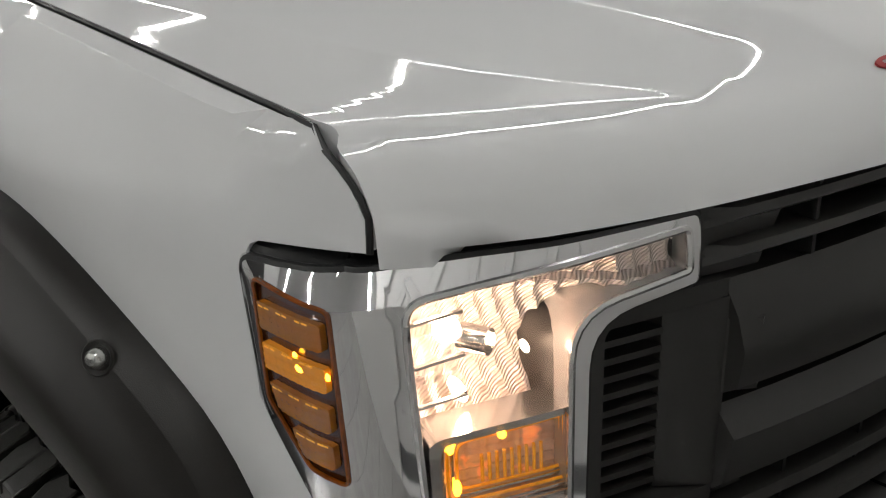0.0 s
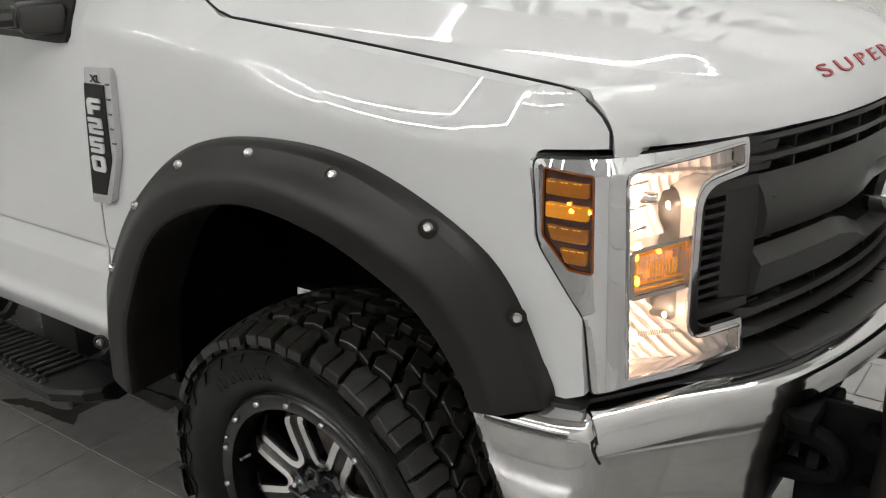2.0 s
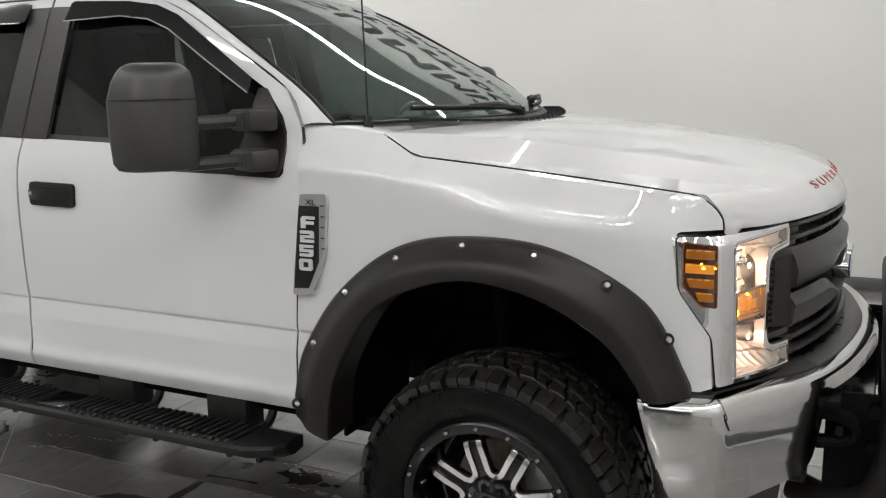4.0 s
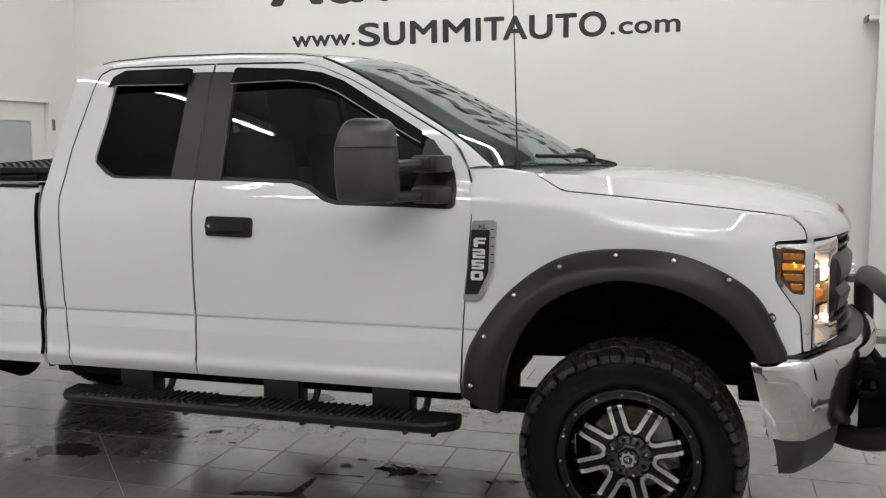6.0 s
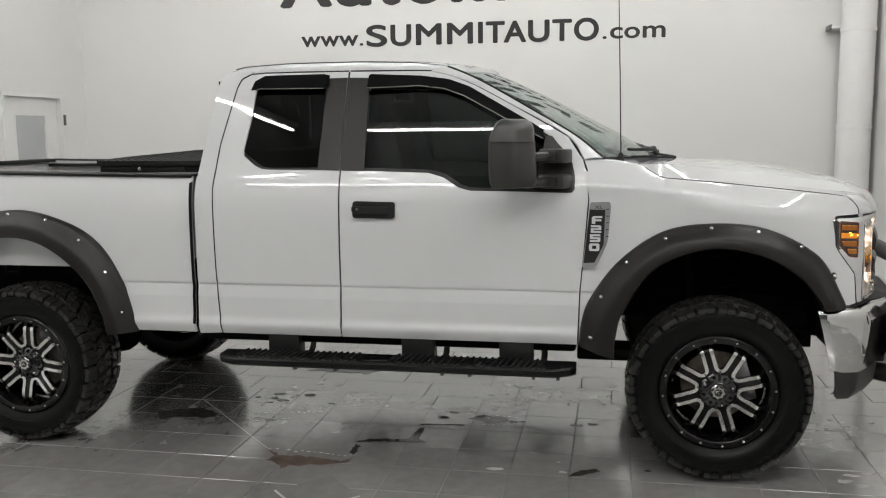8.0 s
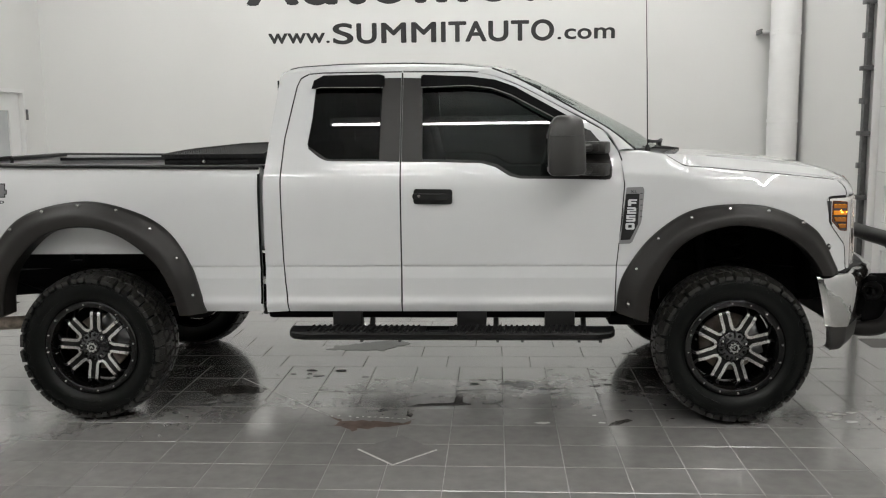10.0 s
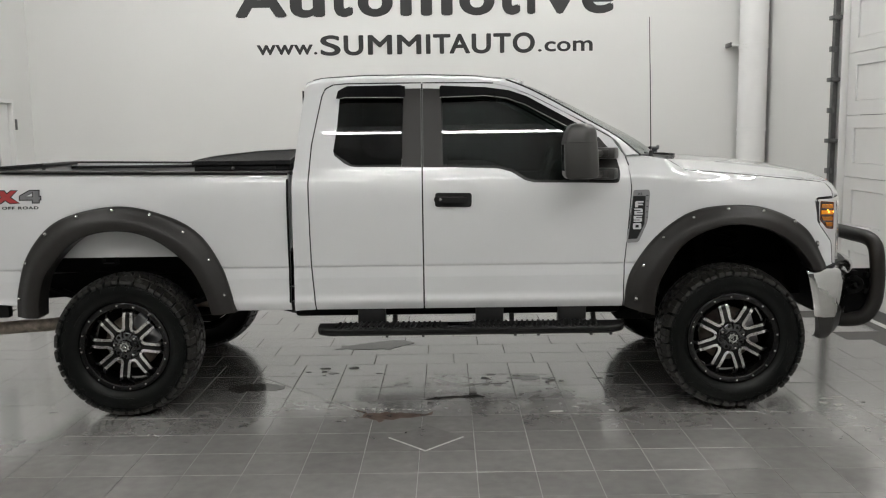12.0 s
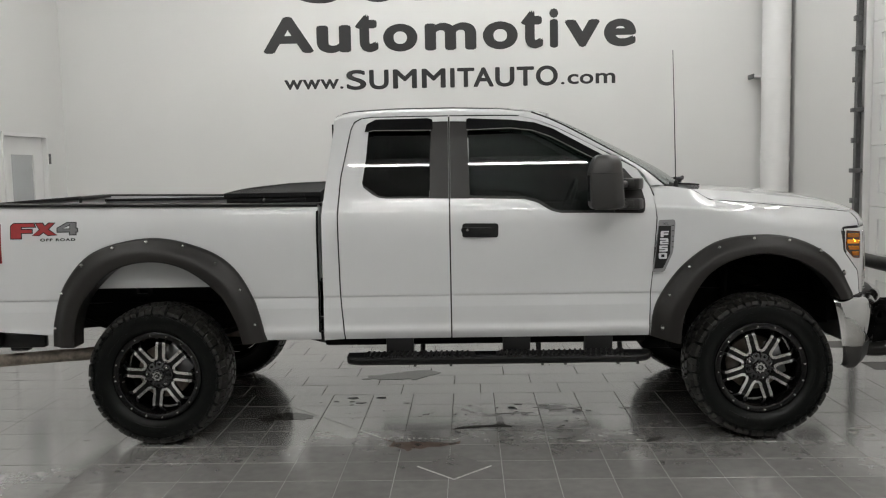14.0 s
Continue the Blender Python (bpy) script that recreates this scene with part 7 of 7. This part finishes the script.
    def band(mid, wide):
        one, two = [], []
        for q in range(len(mid)):
            p0, p1 = Vector(mid[max(q - 1, 0)]), Vector(mid[min(q + 1, len(mid) - 1)])
            n_ = Vector((-(p1 - p0).y, (p1 - p0).x)).normalized() * wide[q]
            one.append(tuple(Vector(mid[q]) + n_))
            two.append(tuple(Vector(mid[q]) - n_))
        return one + two[::-1]

    def lift(u, v):
        x, y, z = dish(u, v)
        return (x, y - 0.007, z)
    arm = [(0.202, 0.0605), (0.180, 0.0505), (0.150, 0.0375), (0.128, 0.0295), (0.110, 0.0215), (0.1005, 0.0125)]
    loop = [(p, -q) for p, q in arm] + [(0.0975, 0.0)] + arm[::-1]
    tip = [(0.203, 0.0600), (0.213, 0.0595), (0.230, 0.0520), (0.238, 0.0500)]
    for turn in frames:
        part("machined_edge", solid(sheet([turn(p) for p in band(loop, [0.0085] * 3 + [0.0082] * 7 + [0.0085] * 3)], 0.016, lift), (0, 0.008, 0)), ALLOY, w, "bright machined spoke edge")
        for m in (-1, 1):
            part("spoke_tip", solid(sheet([turn(p) for p in band([(p, q * m) for p, q in tip], [0.0078, 0.0065, 0.0048, 0.004])], 0.012, lift), (0, 0.008, 0)), ALLOY_SHADED, w)
    # bolted hub with ribs, centre cap, lug nuts, brake disc
    part("hub", lathe([(0.0, -0.098), (0.034, -0.097), (0.039, -0.093), (0.044, -0.080), (0.056, -0.074), (0.074, -0.070), (0.088, -0.062), (0.095, -0.050), (0.095, -0.020)], 8), GLOSS, w, smooth=20)
    for k in range(8):
        a = 2 * math.pi * (k + 0.5) / 8
        part("hub_rib", moved(box(0.045, 0.092, -0.074, -0.050, -0.006, 0.006, 0.003), Matrix.Rotation(-a, 4, "Y")), GLOSS, w)
    star = [((0.034 if k % 2 else 0.025) * math.cos(2 * math.pi * k / 16), (0.034 if k % 2 else 0.025) * math.sin(2 * math.pi * k / 16)) for k in range(16)]
    part("cap_mark", solid(sheet(star, 0.01, lambda u, v: (u, -0.1005, v), [[(0.018 * math.cos(a), 0.018 * math.sin(a)) for a in np.linspace(0, 6.283, 13)[:-1]]]), (0, 0.004, 0)), STEEL, w, "bright star-shaped cap mark", smooth=0)
    for x0, x1, z0, z1 in ((-0.009, 0.009, 0.006, 0.010), (-0.002, 0.003, -0.010, 0.006), (-0.012, -0.006, -0.002, 0.008)):
        part("cap_bar", box(x0, x1, -0.1005, -0.097, z0, z1, 0.001, 1), STEEL, w, smooth=0)
    for k in range(8):
        a = 2 * math.pi * k / 8
        part("lug_nut", moved(lathe([(0, -0.082), (0.006, -0.081), (0.0085, -0.076), (0.009, -0.05)], 6), Matrix.Translation((0.070 * math.cos(a), 0, 0.070 * math.sin(a)))), STEEL if k % 3 == 0 else RIM, w)
    part("brake_disc", lathe([(0.0, 0.055), (0.168, 0.055), (0.172, 0.060), (0.172, 0.075), (0.0, 0.08)], 40), RUST, w, "grey steel brake disc")
    part("caliper", box(0.085, 0.175, 0.02, 0.09, -0.11, 0.11, 0.014), BADGE, w)
    # dark disc added to stand in for the shade inside the barrel
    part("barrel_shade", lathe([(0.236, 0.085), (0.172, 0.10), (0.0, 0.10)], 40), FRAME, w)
    w.location = (F_WHEEL[0], -WHEEL_Y, 0.4475)
    w.rotation_euler = Euler((0, -0.29, -0.031), "XYZ")
    for x, s, turn, steer in ((R_WHEEL[0], -1, -0.69, 0.0), (F_WHEEL[0], 1, 0.4, 1.8), (R_WHEEL[0], 1, 0.1, 0.0)):
        copy_thing(w, pose(x, s * WHEEL_Y, 0.4475 if x > 0 else 0.441, 0, math.degrees(turn), 180 - steer if s > 0 else 0))


headlamps()
grille()
bumper()
wheels()

# ---- floor tiles ----
def tiles():
    floor = bpy.data.objects["floor"]

    def tile_mesh(w, d, name):
        bm = box(-w / 2, w / 2, -d / 2, d / 2, -0.012, 0.0, 0.0012, 1)
        return finish(bm, name, TILE, 0)
    W, D = 0.3025, 0.3105
    small, wide = tile_mesh(W - 0.004, D - 0.004, "tile"), tile_mesh(2 * W - 0.004, 0.295 - 0.004, "tile")
    rng = random.Random(8)
    far = []

    def lay(me, x, y, w, d, close):
        lift = rng.uniform(-0.0006, 0.0006)
        if close:
            ob = new("tile", me)
            ob.location = (x, y, lift)
            ob.rotation_euler = (rng.uniform(-0.001, 0.001), rng.uniform(-0.001, 0.001), 0)
            ob.parent = floor
        else:
            far.append((x, y, w - 0.004, d - 0.004, lift))
    # square tiles on the near side
    for i in range(-17, 14):
        for j in range(0, 29):
            x, y = -0.042 + W * (i + 0.5), 0.160 - D * (j + 0.5)
            if x + W / 2 > WX1 or x - W / 2 < WX0 or y - D / 2 < WY0:
                continue
            lay(small, x, y, W, D, -2.2 < x < 3.1 and y > -2.1)
    # long tiles in staggered rows beyond
    for j in range(15):
        y = 0.160 + 0.295 * (j + 0.5)
        if y + 0.15 > WY1:
            break
        for i in range(-9, 7):
            x = 0.163 + 2 * W * (i + 0.5) - (0.203 * (j % 3))
            if x + W > WX1 or x - W < WX0:
                continue
            lay(wide, x, y, 2 * W, 0.295, -2.6 < x < 3.0 and j < 8)
    bm = bmesh.new()
    for x, y, w, d, lift in far:
        vs = [bm.verts.new((x + a * w / 2, y + b * d / 2, lift)) for a, b in ((-1, -1), (1, -1), (1, 1), (-1, 1))]
        lo = [bm.verts.new((x + a * (w / 2 + 0.001), y + b * (d / 2 + 0.001), -0.012)) for a, b in ((-1, -1), (1, -1), (1, 1), (-1, 1))]
        bm.faces.new(vs)
        for k in range(4):
            bm.faces.new([vs[k], lo[k], lo[(k + 1) % 4], vs[(k + 1) % 4]])
    ob = part("tile_field", bm, TILE, floor, smooth=0)
    ob["kind"] = "stuff"

    # an inlaid tile set on its corner
    d = 0.212
    single("inlay_tile", solid(sheet([(-0.012 - d, -1.482), (-0.012, -1.70), (-0.012 + d, -1.482), (-0.012, -1.262)], 0.2, lambda u, v: (u, v, 0.0022)), (0, 0, -0.004)), TILE, "grey floor tile laid diagonally as a diamond", "floor tile", smooth=0)
    edge = [((-0.012 - d, -1.482), (-0.012, -1.70)), ((-0.012, -1.70), (-0.012 + d, -1.482))]
    for a, b in edge:
        v = Vector(b) - Vector(a)
        n = Vector((-v.y, v.x)).normalized() * 0.005
        q = [Vector(a) - n, Vector(b) - n, Vector(b) + n, Vector(a) + n]
        single("tile_trim", solid(sheet([tuple(p) for p in q], 0.3, lambda u, w_: (u, w_, 0.0035)), (0, 0, -0.003)), DRY, "pale trim strip at the edge of a floor tile", "tile trim", smooth=0)

    # fine cuts in the tiles along the falls of the floor
    for a, b in (((-1.222, -0.161), (-0.488, -0.929)),):
        v = (Vector(b) - Vector(a))
        n = Vector((-v.y, v.x)).normalized() * 0.0016
        q = [Vector(a) - n, Vector(b) - n, Vector(b) + n, Vector(a) + n]
        single("tile_cut", solid(sheet([tuple(p) for p in q], 0.3, lambda u, w_: (u, w_, 0.0016)), (0, 0, -0.001)), DRY, "fine pale cut across the floor tiles", "tile cut", smooth=0)

    # puddles and dried marks under the truck
    def blot(name, pts, material, label, jag, seed, step=0.03, z=0.0016):
        r = random.Random(seed)
        fine_ = dense(pts, 0.03)
        fine_ = [(x + r.uniform(-jag, jag), y + r.uniform(-jag, jag)) for x, y in fine_]
        single(name, solid(sheet(fine_, 0.08, lambda u, v: (u, v, z)), (0, 0, -0.0008)), material, label, "stain" if material is DRY else "puddle", smooth=0)
    wet = "thin dark puddle of water on the floor tiles"
    blot("puddle", [(-0.47, -0.95), (-0.38, -1.02), (-0.20, -1.02), (-0.02, -1.05), (0.03, -0.98), (0.0, -1.08), (-0.10, -1.12), (-0.18, -1.13), (-0.22, -1.17), (-0.26, -1.14), (-0.30, -1.20), (-0.36, -1.14), (-0.43, -1.10), (-0.41, -1.04)], FILM, "thin brown film of water on the floor tiles", 0.012, 1)
    blot("puddle", [(-0.04, -0.765), (0.03, -0.70), (0.255, -0.665), (0.27, -0.49), (0.30, -0.465), (0.31, -0.66), (0.36, -0.71), (0.25, -0.722), (0.10, -0.735)], WET, wet, 0.006, 2)
    blot("puddle", [(-0.02, -0.80), (0.02, -0.82), (0.01, -0.95), (-0.02, -0.93)], WET, wet, 0.008, 3)
    blot("puddle", [(0.537, -0.25), (0.60, -0.19), (0.68, -0.20), (0.77, -0.235), (0.74, -0.30), (0.64, -0.33), (0.59, -0.28)], WET, wet, 0.016, 4)
    blot("puddle", [(0.264, -0.405), (0.40, -0.385), (0.52, -0.375), (0.52, -0.39), (0.38, -0.402), (0.265, -0.42)], WET, wet, 0.004, 5)
    blot("puddle", [(-1.33, -0.37), (-1.15, -0.32), (-1.0, -0.42), (-1.05, -0.52), (-1.2, -0.50), (-1.3, -0.56), (-1.4, -0.47)], WET, wet, 0.02, 6)
    blot("puddle", [(1.22, -0.98), (1.30, -0.95), (1.33, -0.98), (1.24, -1.04), (1.17, -1.07)], WET, wet, 0.01, 7)
    blot("puddle", [(-0.75, 0.75), (-0.30, 0.95), (-0.15, 0.85), (-0.35, 0.62), (-0.8, 0.65)], WET, wet, 0.02, 8)
    # pale rims round the puddles
    for k, (a, b) in enumerate((((-0.47, -0.94), (0.03, -0.975)), ((0.50, -0.16), (0.82, -0.20)), ((0.60, -0.36), (0.86, -0.34)), ((-0.80, -0.36), (-0.34, -0.27)), ((-0.75, -0.50), (-0.55, -0.42)))):
        r = random.Random(70 + k)
        n = 14
        for i in range(n):
            if r.random() < 0.25:
                continue
            x, y = a[0] + (b[0] - a[0]) * i / n + r.uniform(-0.01, 0.01), a[1] + (b[1] - a[1]) * i / n + r.uniform(-0.012, 0.012)
            l, w_ = r.uniform(0.012, 0.03), r.uniform(0.002, 0.005)
            single("water_mark", solid(sheet([(x, y - w_), (x + l, y - w_ * 0.5 + r.uniform(-0.006, 0.006)), (x + l * 0.9, y + w_), (x + l * 0.3, y + w_ * 1.6)], 0.05, lambda u, v: (u, v, 0.0024)), (0, 0, -0.001)), DRY, "pale dried water mark on the floor tiles", "stain", smooth=0)
    salt = "pale dried water mark on the floor tiles"
    r = random.Random(21)
    for k in range(34):
        x, y = r.choice([(0.75, -0.25), (0.5, -0.2), (1.0, -0.3), (-0.9, -0.1), (-0.5, 0.0), (1.25, -0.95), (2.55, -0.9), (1.5, 0.5)])
        x, y = x + r.gauss(0, 0.16), y + r.gauss(0, 0.06)
        w_ = r.uniform(0.008, 0.035)
        pts = [(x + w_ * r.uniform(0.6, 1.5) * math.cos(a), y + w_ * r.uniform(0.4, 0.9) * math.sin(a)) for a in np.linspace(0, 6.283, 9)[:-1]]
        blot("water_mark", pts, DRY if k % 3 else WET, salt if k % 3 else wet, 0.002, 40 + k, z=0.0022)


tiles()
